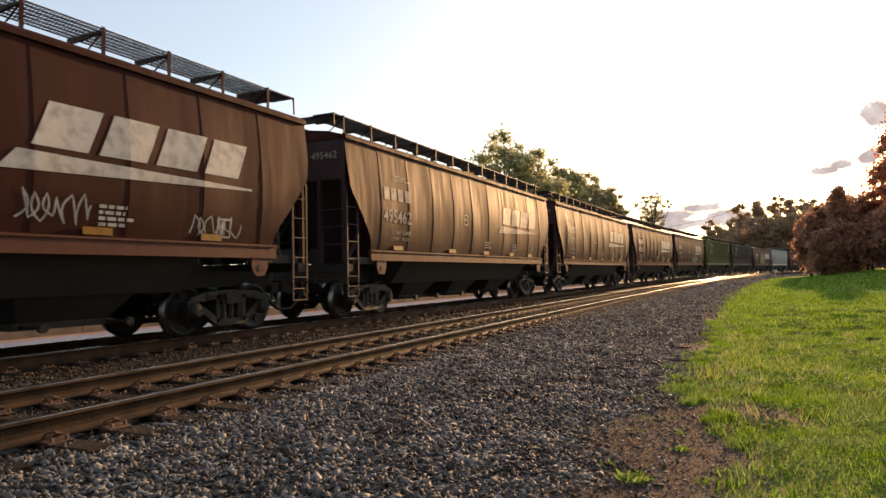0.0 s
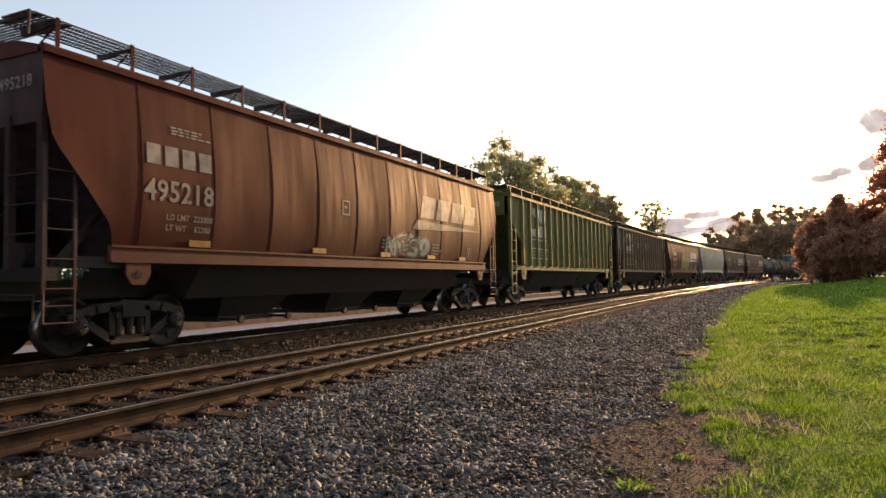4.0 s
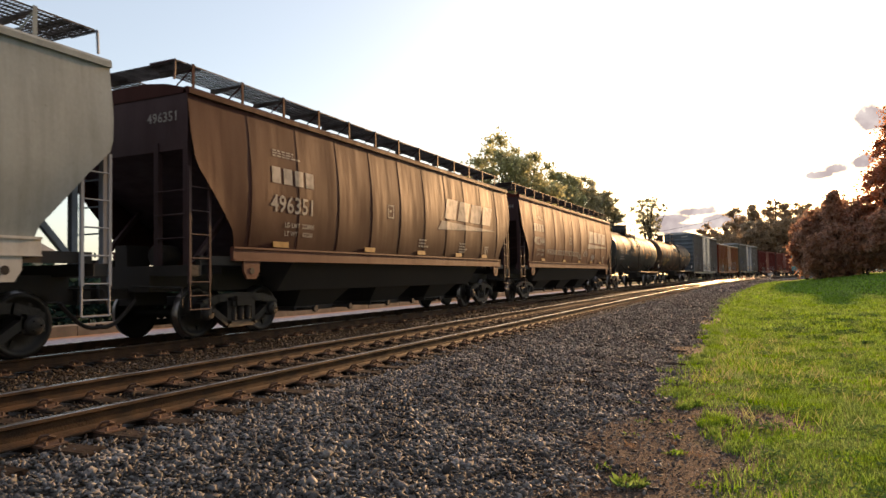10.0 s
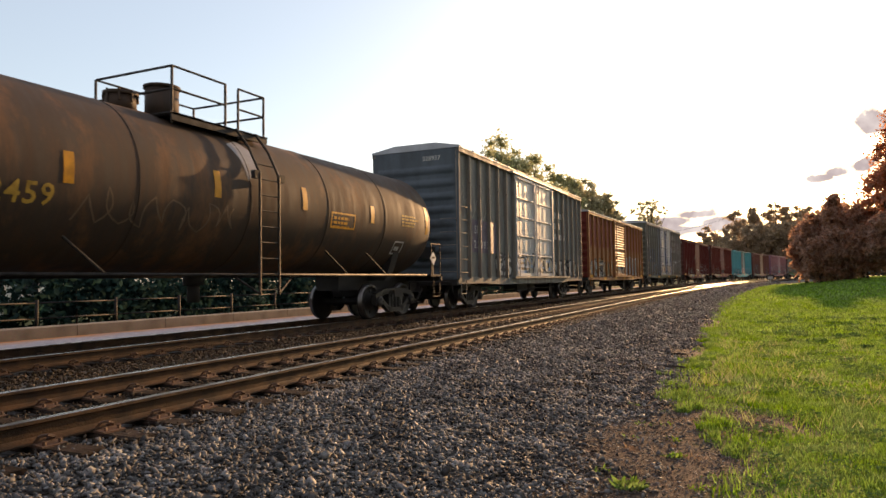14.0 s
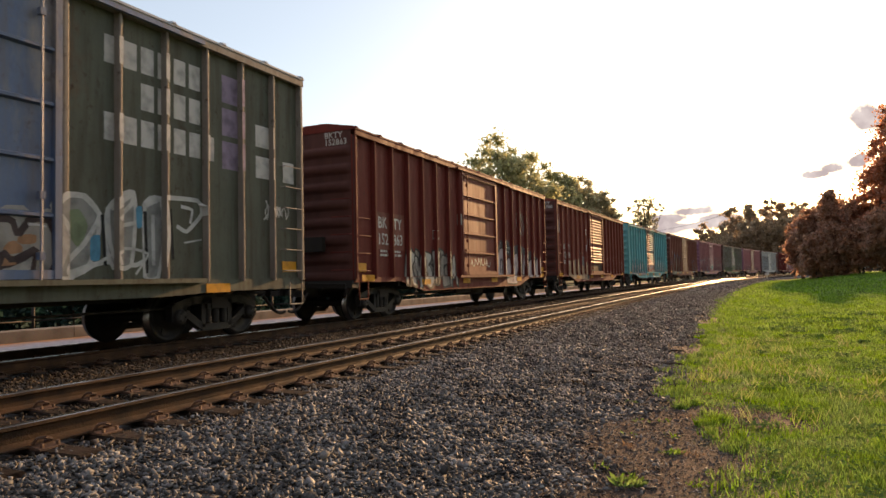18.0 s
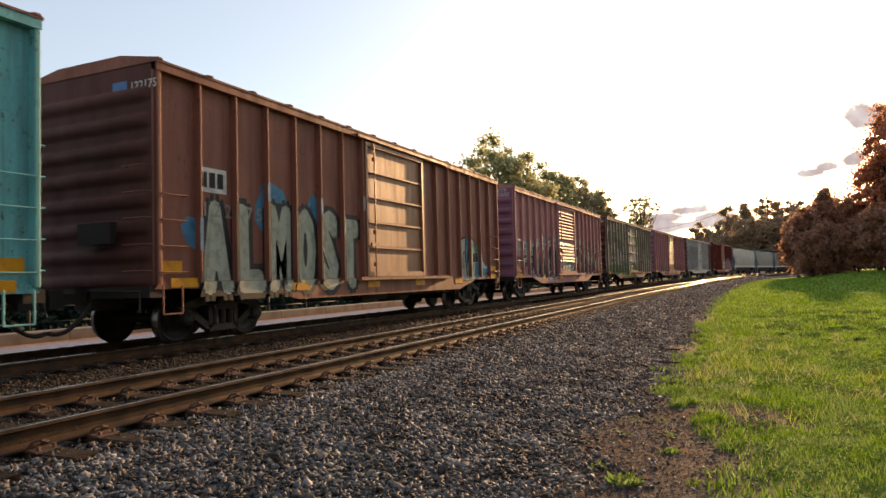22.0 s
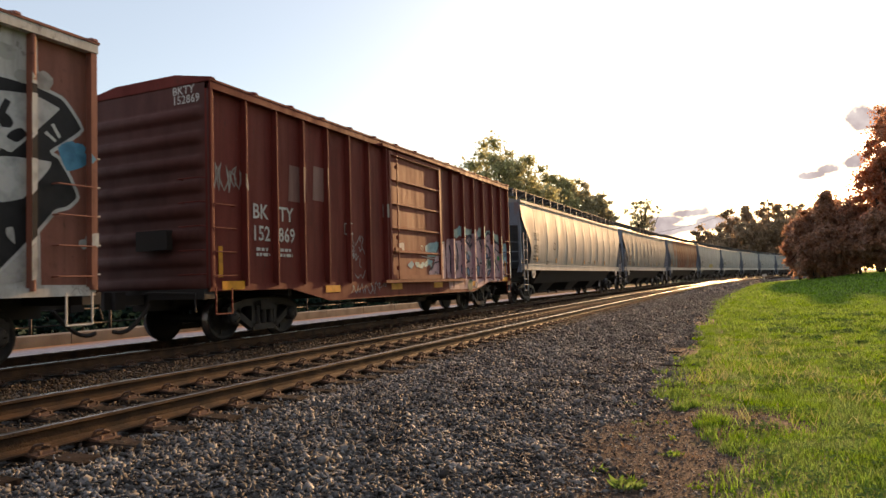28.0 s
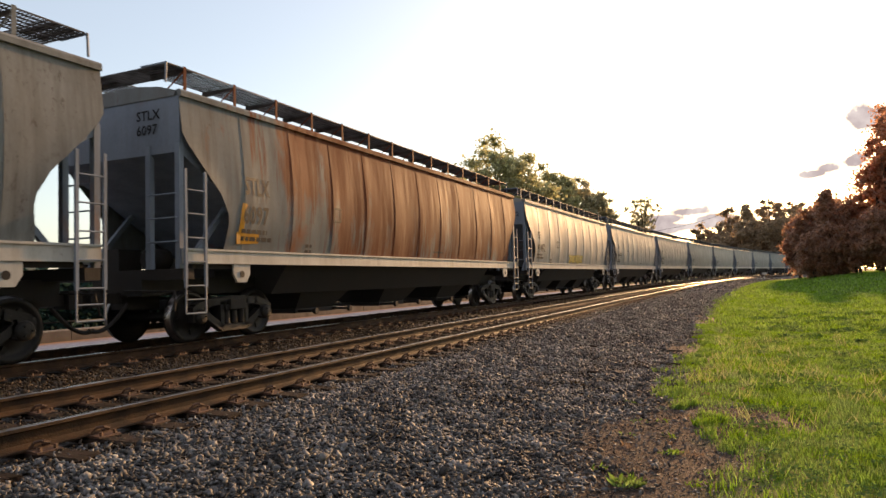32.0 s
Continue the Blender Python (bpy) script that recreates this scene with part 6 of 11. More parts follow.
def hopper(name, label, s, L, B, coat, sill_coat=None, end_coat=None, cut=((3.0, 0.08), (1.9, 1.02), (1.62, 1.08)), dents=0.012, seams=11, plates=(), group="cars of the freight train", tall_plates=(), seed=1, eave=4.2, far=False, dull=False):
    car = thing(name, label, "hopper car", group)
    h = B / 2
    sill_coat, end_coat = sill_coat or coat, end_coat or coat
    key = (B, cut, seams, dents)
    full_sill = cut[0][1] == 0.45
    B = float(B)
    zs = [1.62 + (eave - 1.62) * k / 16 for k in range(17)]

    def inset(z):
        pts = ((eave + 0.1, 0.0), (cut[0][0] + 0.5, 0.0)) + cut
        for (za, a), (zb, c) in zip(pts, pts[1:]):
            if zb <= z <= za:
                return a + (c - a) * (za - z) / (za - zb)
        return cut[-1][1]

    ny = seams * 6 if not far else seams * 2

    def out_at(y, z, sg=1):
        """Metres out of the dented, quilted side."""
        ph = (y + h) / B * seams
        fr = ph - math.floor(ph)
        quilt = -dents * (1 - (2 * fr - 1) ** 2) * math.sin(math.pi * min(1, max(0, (z - 1.6) / (eave - 1.6))))
        wob = dents * 0.7 * noise.noise((y * 0.9 + seed * 7, z * 0.8, sg))
        return side_x(z) + quilt + wob

    def shell(bm):
        for sg in (1, -1):
            rows = []
            for z in zs:
                a, row = inset(z), []
                for k in range(ny + 1):
                    y = -h + a + (B - 2 * a) * k / ny
                    row.append(bm.verts.new((sg * (out_at(y, z, sg) if 0 < k < ny else side_x(z)), y, z)))
                rows.append(row)
            for a_, c_ in zip(rows, rows[1:]):
                for i in range(ny):
                    bm.faces.new((a_[i], a_[i + 1], c_[i + 1], c_[i])).smooth = True
            # seam welds
            if not far:
                for k in range(1, seams):
                    y = -h + B * k / seams
                    pts = [(sg * (out_at(y, z, sg) + 0.001), y, z) for z in zs if inset(z) < h - abs(y)]
                    for p, q in zip(pts, pts[1:]):
                        rod(bm, p, q, 0.006, 4)
    piece("side_sheet", ("shell", key, seed, far), lambda bm: fixed(shell(bm) or bm), coat, car)

    def top_(bm):
        x = side_x(eave)
        for sg in (-1, 1):
            prism(bm, [(sg * (x - 0.02), eave - 0.02), (sg * (x + 0.05), eave - 0.02), (sg * (x + 0.05), eave + 0.06), (sg * (x + 0.02), eave + 0.10), (sg * (x - 0.06), eave + 0.10)], 1, -h, h)
        prism(bm, [(x - 0.06, eave + 0.085), (1.0, eave + 0.20), (0.5, eave + 0.26), (-0.5, eave + 0.26), (-1.0, eave + 0.20), (-x + 0.06, eave + 0.085), (-x + 0.1, eave), (x - 0.1, eave)], 1, -h, h)
        fixed(bm)
    piece("roof", ("top", B, eave), top_, coat, car)

    def trough(bm):
        box(bm, -0.3, 0.3, -h + 0.9, h - 0.9, eave + 0.26, eave + 0.33)
        for k in range(8):
            y = -h + 1.2 + k * (B - 2.4) / 7
            box(bm, -0.34, 0.34, y - 0.05, y + 0.05, eave + 0.3, eave + 0.40)
    piece("hatch_cover", ("trough", B, eave), trough, coat, car)

    zt = eave + 0.60

    def walk_way(bm):
        for x0, x1 in ((0.42, 1.2), (-1.2, -0.42)):
            for k in range(7):
                x = x0 + (x1 - x0) * k / 6
                box(bm, x - 0.005, x + 0.005, -h + 0.05, h - 0.05, zt - 0.022, zt)
            n = int(B / (0.055 if not far else 0.6))
            for k in range(n + 1):
                y = -h + 0.05 + k * (B - 0.1) / n
                box(bm, x0, x1, y - 0.0045, y + 0.0045, zt - 0.018, zt - 0.004)
            for y in np.arange(-h + 0.4, h, 1.25):
                prism(bm, [(x0, zt - 0.03), (x1, zt - 0.03), (x1, zt - 0.06), (x0 + 0.2, zt - 0.12), (x0, zt - 0.12)], 1, y - 0.02, y + 0.02)
        for e in (-1, 1):
            for k in range(9):
                y = e * (h - 0.05 - 0.07 * k)
                box(bm, -1.2, 1.2, y - 0.01, y + 0.01, zt - 0.03, zt - 0.005)
    piece("running_board", ("walkway", B, eave, far), walk_way, M_GRATE, car, "open steel grating walkway")
    for y in np.arange(-h + 0.4, h, 1.25):
        for sg in (-1, 1) if not far else (1,):
            def leg(bm):
                box(bm, *sorted((sg * 1.20, sg * 1.215)), -0.032, 0.032, eave + 0.12, zt + 0.02)
                rod(bm, (sg * 1.21, 0, zt - 0.04), (sg * 0.7, 0, eave + 0.22), 0.014, 5)
            piece("walkway_bracket", ("leg", eave, sg), leg, coat, car).location.y = float(y)

    def end_hoop(bm, e):
        p = [(1.2, e * h, zt), (1.2, e * (h + 0.02), zt - 0.35)]
        rod(bm, p[0], p[1], 0.02, 6)
        rod(bm, (0.62, e * h, zt - 0.01), (1.2, e * h, zt - 0.01), 0.02, 6)

    for e in (-1, 1):
        def slope(bm):
            x = 1.46
            pts = [(e * (h - 0.02), eave), (e * (h - 0.02), cut[0][0] + 0.25), (e * (h - 3.0), 1.45), (e * (h - 3.1), 1.45), (e * (h - 0.12), eave)]
            prism(bm, pts, 0, -x, x)
            fixed(bm)
        piece("slope_sheet", ("slope", key, e), slope, end_coat, car)

        for x in (-1.42, 0.75, 1.42):
            piece("end_post", ("epost", key, e), lambda bm: box(bm, -0.05, 0.05, *sorted((e * (h - 0.10), e * h)), 1.3, cut[0][0] + 0.4), end_coat, car).location.x = x
        for x in (-1.2, 1.2):
            piece("end_brace", ("ebrace", key, e), lambda bm: fixed(prism(bm, [(e * (h - 0.3), 1.3), (e * (h - 0.42), 1.3), (e * (h - 1.5), 2.5), (e * (h - 1.38), 2.5)], 0, -0.04, 0.04) or bm), end_coat, car).location.x = x
        for z in (1.75, 2.15, 2.55) if not far else ():
            piece("rung", ("erung", key, e), lambda bm: rod(bm, (0.75, e * (h + 0.02), 0), (1.42, e * (h + 0.02), 0), 0.013, 6), end_coat, car).location.z = z

        xl = 1.58 if full_sill else 1.5
        y0, y1 = sorted((e * (h - 0.02), e * (h - 0.47)))
        piece("ladder", ("hlad", key, e), lambda bm: ladder(bm, xl, y0, y1, 0.98, cut[0][0] - 0.05), end_coat, car)

        def step_(bm):
            stirrup(bm, xl, y0, y1, 0.55, 1.0)
            rod(bm, (xl, y0, 0.78), (xl, y1, 0.78), 0.013, 6)
        piece("sill_step", ("hstep", key, e), step_, end_coat, car)
        piece("handrail", ("hhoop", key, e), lambda bm: end_hoop(bm, e), end_coat, car)

        def plat(bm):
            box(bm, -1.5, 1.5, *sorted((e * (h - 0.03), e * (h - 0.28))), 1.12, 1.3)
            box(bm, -0.6, 0.6, *sorted((e * h, e * (h - 3.2))), 0.85, 1.15)
            box(bm, 1.36, 1.47, *sorted((e * (h - 0.28), e * (h - 1.3))), 1.3, 1.46)
            box(bm, -1.47, -1.36, *sorted((e * (h - 0.28), e * (h - 1.3))), 1.3, 1.46)
            rod(bm, (0.2, e * (h - 0.5), 1.5), (0.2, e * (h - 0.9), 1.5), 0.2, 10)
            box(bm, -0.6, -0.3, *sorted((e * (h - 0.3), e * (h - 0.8))), 1.3, 1.7)
        piece("end_platform", ("plat", key, e), plat, M_UNDER, car)

        def lug(bm):
            yc = e * (h - cut[-1][1] - 0.42)
            prism(bm, [(yc - 0.22, 1.42), (yc + 0.22, 1.42), (yc + 0.22, 1.2), (yc + 0.12, 1.05), (yc - 0.12, 1.05), (yc - 0.22, 1.2)], 0, 1.50, 1.54)
            fixed(bm)
            rod(bm, (1.541, yc, 1.2), (1.548, yc, 1.2), 0.06, 12, 1)
        piece("jacking_pad", ("lug", key, e), lug, [sill_coat, K_MARK], car)
        q = piece("coupler", ("coup", e), lambda bm: coupler(bm, e), M_UNDER, car)
        q.location.y = e * (h - 0.05)

    for sg in (-1, 1):
        def sill(bm):
            a = 0.1 if full_sill else cut[-1][1]
            prof = [(sg * 1.46, 1.38), (sg * 1.56, 1.38), (sg * 1.56, 1.40), (sg * 1.535, 1.40), (sg * 1.535, 1.60), (sg * 1.56, 1.60), (sg * 1.56, 1.635), (sg * 1.46, 1.635)]
            prism(bm, prof, 1, -h + a - 0.06, h - a + 0.06)
            fixed(bm)
        piece("side_sill", ("hsill", B, cut[-1][1], sg), sill, sill_coat, car)

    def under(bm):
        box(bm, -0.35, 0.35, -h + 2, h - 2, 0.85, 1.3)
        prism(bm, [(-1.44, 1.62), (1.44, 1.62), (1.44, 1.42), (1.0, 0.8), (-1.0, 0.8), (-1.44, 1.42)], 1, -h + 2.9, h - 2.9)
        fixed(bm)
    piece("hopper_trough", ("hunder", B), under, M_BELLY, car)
    bays = 3
    for k in range(bays):
        yc = (k - 1) * (B - 6.2) / bays

        def bay(bm):
            w = (B - 6.2) / bays
            lo = [(-0.6, -0.72), (0.6, -0.72), (0.6, 0.72), (-0.6, 0.72)]
            hi = [(-1.0, -1.0), (1.0, -1.0), (1.0, 1.0), (-1.0, 1.0)]
            a_ = [bm.verts.new((x, y, 0.42)) for x, y in lo]
            c_ = [bm.verts.new((x, y, 0.85)) for x, y in hi]
            for i in range(4):
                j = (i + 1) % 4
                bm.faces.new((a_[i], a_[j], c_[j], c_[i]))
            bm.faces.new(a_[::-1])
            bm.faces.new(c_)
            box(bm, -0.66, 0.66, -0.8, 0.8, 0.33, 0.43)
            for y in (-0.7, 0.7):
                rod(bm, (-1.1, y, 0.38), (1.1, y, 0.38), 0.03, 6)
                rod(bm, (1.1, y, 0.38), (1.18, y, 0.38), 0.07, 8)
            fixed(bm)
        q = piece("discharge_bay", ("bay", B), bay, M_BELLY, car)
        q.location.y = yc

    def bw(bm):
        brake_wheel(bm, h - 0.3, 2.4, -0.7, 0.28)
        rod(bm, (-0.7, h - 0.3, 1.3), (-0.7, h - 0.3, 2.4), 0.025, 6)
    piece("brake_wheel", ("hbw", B), bw, M_GEAR, car)
    sets = truck(car, -h + 1.75) + truck(car, h - 1.75)
    for y in plates:
        piece("reflector", "plate", lambda bm: box(bm, 0, 0.008, -0.24, 0.24, 0, 0.11), Y_DULL if dull else Y_TAPE, car).location = (out_at(y, 1.75) + 0.012 if dull else 1.537, y, 1.665 if dull else 1.45)
    for y in tall_plates:
        piece("reflector", "tall_plate2", lambda bm: box(bm, 0, 0.008, -0.05, 0.05, 0, 0.5), Y_TAPE, car).location = (1.535, y, 1.75)
    TRAIN.append((car, s + L / 2, B - 3.5, sets))
    return car, [-h + B * k / (seams * 4) for k in range(1, seams * 4)], lambda y, z: out_at(y, z) + 0.002


def ribbed_hopper(name, label, s, L, B, coat, ribs=17, rib_coat=None, plates=(), tall_plates=(), seed=1):
    """A straight-sided covered hopper with outside posts."""
    car = thing(name, label, "hopper car", "cars of the freight train")
    h, top = B / 2, 4.32
    XS, XP = 1.48, 1.58
    rib_coat = rib_coat or coat
    key = ("rh", B)

    def shell(bm):
        pts = [(-h, top), (-h, 3.5), (-h + 1.4, 2.45), (-h + 1.4, 1.58), (h - 1.4, 1.58), (h - 1.4, 2.45), (h, 3.5), (h, top)]
        for sg in (-1, 1):
            prism(bm, pts, 0, *sorted((sg * XS, sg * (XS - 0.03))))
        fixed(bm)
    piece("side_sheet", key + ("shell",), shell, coat, car)

    def top_(bm):
        prism(bm, [(-XP, top - 0.1), (XP, top - 0.1), (XP, top + 0.003), (0.8, top + 0.12), (-0.8, top + 0.12), (-XP, top + 0.003)], 1, -h, h)
        fixed(bm)
    piece("roof", key + ("top",), top_, coat, car)
    zt = top + 0.32

    def walk_way(bm):
        for x0, x1 in ((0.65, 1.46), (-1.46, -0.65)):
            for k in range(6):
                x = x0 + (x1 - x0) * k / 5
                box(bm, x - 0.006, x + 0.006, -h - 0.1, h + 0.1, zt - 0.03, zt)
            n = int(B / 0.075)
            for k in range(n + 1):
                y = -h - 0.1 + k * (B + 0.2) / n
                box(bm, x0, x1, y - 0.008, y + 0.008, zt - 0.026, zt - 0.004)
        for e in (-1, 1):
            for k in range(9):
                y = e * (h + 0.1 - 0.07 * k)
                box(bm, -1.35, 1.35, y - 0.01, y + 0.01, zt - 0.03, zt - 0.005)
            rod(bm, (1.46, e * (h + 0.1), zt), (1.46, e * (h + 0.02), zt - 0.36), 0.02, 6)
    piece("running_board", key + ("walkway",), walk_way, M_GRATE, car, "open steel grating walkway")
    for y in np.arange(-h + 0.3, h, 1.3):
        for sg in (-1, 1):
            def leg(bm):
                box(bm, *sorted((sg * 1.43, sg * 1.46)), -0.03, 0.03, top + 0.01, zt)
                box(bm, *sorted((sg * 0.7, sg * 1.44)), -0.02, 0.02, zt - 0.09, zt - 0.03)
            piece("walkway_bracket", ("rleg", sg), leg, coat, car).location.y = float(y)
    cuts, strips = [], []
    for k in range(ribs):
        y = -h + 1.4 + k * (B - 2.8) / (ribs - 1)

        def rib(bm):
            prism(bm, [(XS + 0.002, -0.045), (XP, -0.036), (XP, 0.036), (XS + 0.002, 0.045)], 2, 1.60, top - 0.1)
            fixed(bm)
        piece("side_post", "hrib", rib, rib_coat, car).location.y = y
        cuts += [y - 0.045, y + 0.045]
        strips.append((y - 0.045, y + 0.045))
    for e in (-1, 1):
        def corner(bm):
            box(bm, -1.3, 1.3, *sorted((e * h, e * (h - 0.06))), 3.5, top)
            prism(bm, [(e * (h - 0.03), 3.52), (e * (h - 3.0), 1.45), (e * (h - 3.1), 1.45), (e * (h - 0.12), 3.52)], 0, -1.44, 1.44)
            fixed(bm)
        piece("slope_sheet", key + ("corner", e), corner, coat, car)
        for sg in (-1, 1):
            piece("corner_post", key + ("cpost", e, sg), lambda bm: box(bm, *sorted((sg * (XS - 0.04), sg * (XP - 0.02))), *sorted((e * h, e * (h - 0.09))), 1.3, top - 0.1), coat, car)
            piece("end_post", key + ("epost", e, sg), lambda bm: box(bm, sg * 0.8 - 0.05, sg * 0.8 + 0.05, *sorted((e * (h - 0.08), e * h)), 1.3, 3.5), coat, car)

        piece("ladder", key + ("lad", e), lambda bm: ladder(bm, 1.54, *sorted((e * (h - 0.02), e * (h - 0.55))), 1.3, 3.0), rib_coat, car)
        piece("sill_step", key + ("ladstep", e), lambda bm: ladder(bm, 1.54, *sorted((e * (h - 0.05), e * (h - 0.5))), 0.5, 1.3, 0.36), rib_coat, car)

        def plat(bm):
            box(bm, -1.5, 1.5, *sorted((e * h, e * (h - 0.3))), 1.12, 1.32)
            box(bm, -0.6, 0.6, *sorted((e * h, e * (h - 3.2))), 0.85, 1.15)
            box(bm, -1.45, 1.45, *sorted((e * (h - 0.3), e * (h - 1.5))), 1.3, 1.34)
            rod(bm, (0.2, e * (h - 0.5), 1.55), (0.2, e * (h - 1.1), 1.55), 0.22, 10)
        piece("end_platform", key + ("plat", e), plat, M_UNDER, car)

        def lug(bm):
            y0 = e * (h - 1.45)
            prism(bm, [(y0 - 0.35, 1.5), (y0 + 0.35, 1.5), (y0 + 0.2, 1.05), (y0 - 0.2, 1.05)], 0, 1.50, 1.54)
            fixed(bm)
            rod(bm, (1.541, y0, 1.33), (1.549, y0, 1.33), 0.1, 12, 1)
        piece("jacking_pad", key + ("lug", e), lug, [coat, K_MARK], car)
        q = piece("coupler", ("coup", e), lambda bm: coupler(bm, e), M_UNDER, car)
        q.location.y = e * (h - 0.05)

    for sg in (-1, 1):
        piece("side_sill", key + ("sill", sg), lambda bm: box(bm, *sorted((sg * 1.46, sg * 1.53)), -h + 0.2, h - 0.2, 1.42, 1.59), coat, car)

    def under(bm):
        box(bm, -0.35, 0.35, -h + 2, h - 2, 0.75, 1.3)
        prism(bm, [(-1.44, 1.6), (1.44, 1.6), (1.44, 1.42), (0.8, 0.7), (-0.8, 0.7), (-1.44, 1.42)], 1, -h + 2.8, h - 2.8)
        fixed(bm)
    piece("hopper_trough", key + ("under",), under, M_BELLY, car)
    for k in range(3):
        def bay(bm):
            w = (B - 6.2) / 3
            a_ = [bm.verts.new((x, y, 0.53)) for x, y in ((-0.6, -1.0), (0.6, -1.0), (0.6, 1.0), (-0.6, 1.0))]
            c_ = [bm.verts.new((x, y, 1.3)) for x, y in ((-1.43, -w / 2 - 0.2), (1.43, -w / 2 - 0.2), (1.43, w / 2 + 0.2), (-1.43, w / 2 + 0.2))]
            for i in range(4):
                j = (i + 1) % 4
                bm.faces.new((a_[i], a_[j], c_[j], c_[i]))
            bm.faces.new(a_[::-1])
            bm.faces.new(c_)
            box(bm, -0.7, 0.7, -1.1, 1.1, 0.45, 0.54)
            fixed(bm)
        piece("discharge_bay", key + ("bay",), bay, M_BELLY, car).location.y = (k - 1) * (B - 6.2) / 3
    sets = truck(car, -h + 1.75) + truck(car, h - 1.75)
    for y in tall_plates:
        piece("reflector", "tall_plate3", lambda bm: box(bm, 0, 0.006, -0.045, 0.045, 0, 0.62), Y_TAPE, car).location = (XP + 0.002, y, 1.66)
    TRAIN.append((car, s + L / 2, B - 3.5, sets))

    def surface(y, z):
        for p, q in strips:
            if p - 1e-4 <= y <= q + 1e-4:
                return XP
        return XS
    return car, cuts, surface


# ---- tank cars ----
def tank_car(name, label, s, L, B, coat, plates=(), seed=1, dome_y=0.6, mid=0.0, ladder_y=0.0, rails=((-1.75, -0.42), (0.25, 1.75)), dome_r=0.52):
    car = thing(name, label, "tank car", "cars of the freight train")
    h, R, zc = B / 2, 1.45, 2.60

    def shell(bm):
        prof = [(-h, 0.02)]
        for k in range(1, 9):
            a = k / 8 * math.pi / 2
            prof.append((-h + 0.55 * (1 - math.cos(a)), R * math.sin(a)))
        prof += [(-h + 0.55 + (B - 1.1) * k / 14, R) for k in range(1, 14)]
        for k in range(9):
            a = (8 - k) / 8 * math.pi / 2
            prof.append((h - 0.55 * (1 - math.cos(a)), max(0.02, R * math.sin(a))))
        lathe(bm, prof, 56)
        for v in bm.verts:
            v.co = Vector((-v.co.y, v.co.x, v.co.z + zc))
        fixed(bm)
    piece("tank", ("tank", B), shell, coat, car)

    def band(bm):
        n = 48
        for i in range(n):
            a, c = 2 * math.pi * i / n, 2 * math.pi * (i + 1) / n
            rod(bm, (R * math.cos(a), 0, zc + R * math.sin(a)), (R * math.cos(c), 0, zc + R * math.sin(c)), 0.012, 4)
    for k in range(1, 6):
        piece("weld_seam", "band", band, coat, car).location.y = -h + 0.55 + (B - 1.1) * k / 6

    def dome(bm):
        rod(bm, (0, 0.6, zc + R - 0.05), (0, 0.6, zc + R + 0.58), dome_r, 24)
        rod(bm, (0, 0.6, zc + R + 0.58), (0, 0.6, zc + R + 0.63), dome_r + 0.03, 24)
        rod(bm, (0.05, -0.35, zc + R - 0.05), (0.05, -0.35, zc + R + 0.22), 0.26, 16)
        rod(bm, (0.05, -0.35, zc + R + 0.22), (0.05, -0.35, zc + R + 0.28), 0.29, 16)
        for k in range(8):
            a = k * math.pi / 4
            rod(bm, (0.05 + 0.27 * math.cos(a), -0.35 + 0.27 * math.sin(a), zc + R + 0.1), (0.05 + 0.27 * math.cos(a), -0.35 + 0.27 * math.sin(a), zc + R + 0.3), 0.025, 6)
    piece("manway_dome", ("dome", dome_r), dome, coat, car).location.y = dome_y - 0.6

    def rails_(bm):
        zt = zc + R + 0.72
        for x in (-0.95, 0.95):
            for z in (zt, zt - 0.4):
                rod(bm, (x, y0, z), (x, y1, z), 0.022, 6)
            for y in (y0, y1):
                rod(bm, (x, y, zc + R - 0.28), (x, y, zt), 0.025, 6)
        for z in (zt, zt - 0.4):
            yy = y0 if y0 < -1 else y1
            rod(bm, (-0.95, yy, z), (0.95, yy, z), 0.022, 6)
    for y0, y1 in rails:
        piece("guard_rail", ("tankrail", y0), rails_, M_DARKIRON, car).location.y = mid

    reach = rails[1][1] + 0.05

    def plat(bm):
        for y0, y1 in ((-reach, -reach + 0.7), (reach - 0.75, reach)):
            for k in range(9):
                y = y0 + (y1 - y0) * k / 8
                box(bm, -1.0, 1.0, y - 0.025, y + 0.025, zc + R - 0.12, zc + R - 0.09)
        for sg in (-1, 1):
            box(bm, *sorted((sg * 0.55, sg * 1.0)), -reach, reach, zc + R - 0.14, zc + R - 0.1)
            box(bm, *sorted((sg * 0.97, sg * 1.0)), -reach, reach, zc + R - 0.24, zc + R - 0.10)
    piece("platform", ("tankplat", reach), plat, M_DARKIRON, car).location.y = mid

    def lad(bm):
        for y in (-0.28, 0.28):
            pts = [(1.58, y, 0.75), (1.58, y, 3.05), (1.32, y, 3.55), (1.0, y, zc + R - 0.1)]
            for p, q in zip(pts, pts[1:]):
                rod(bm, p, q, 0.028, 6)
        for k in range(9):
            z = 0.85 + k * 0.30
            x = 1.58 if z < 3.05 else 1.58 - (z - 3.05) * 0.55
            rod(bm, (x, -0.28, z), (x, 0.28, z), 0.016, 6)
        for sgn in (-1, 1):
            rod(bm, (1.58, sgn * 0.28, 0.78), (1.45, sgn * 0.9, 1.14), 0.022, 6)
        for y in (-0.38, 0.38):
            box(bm, 1.5, 1.6, y - 0.06, y + 0.06, 2.95, 3.1)
    piece("ladder", "tanklad", lad, M_DARKIRON, car).location.y = ladder_y

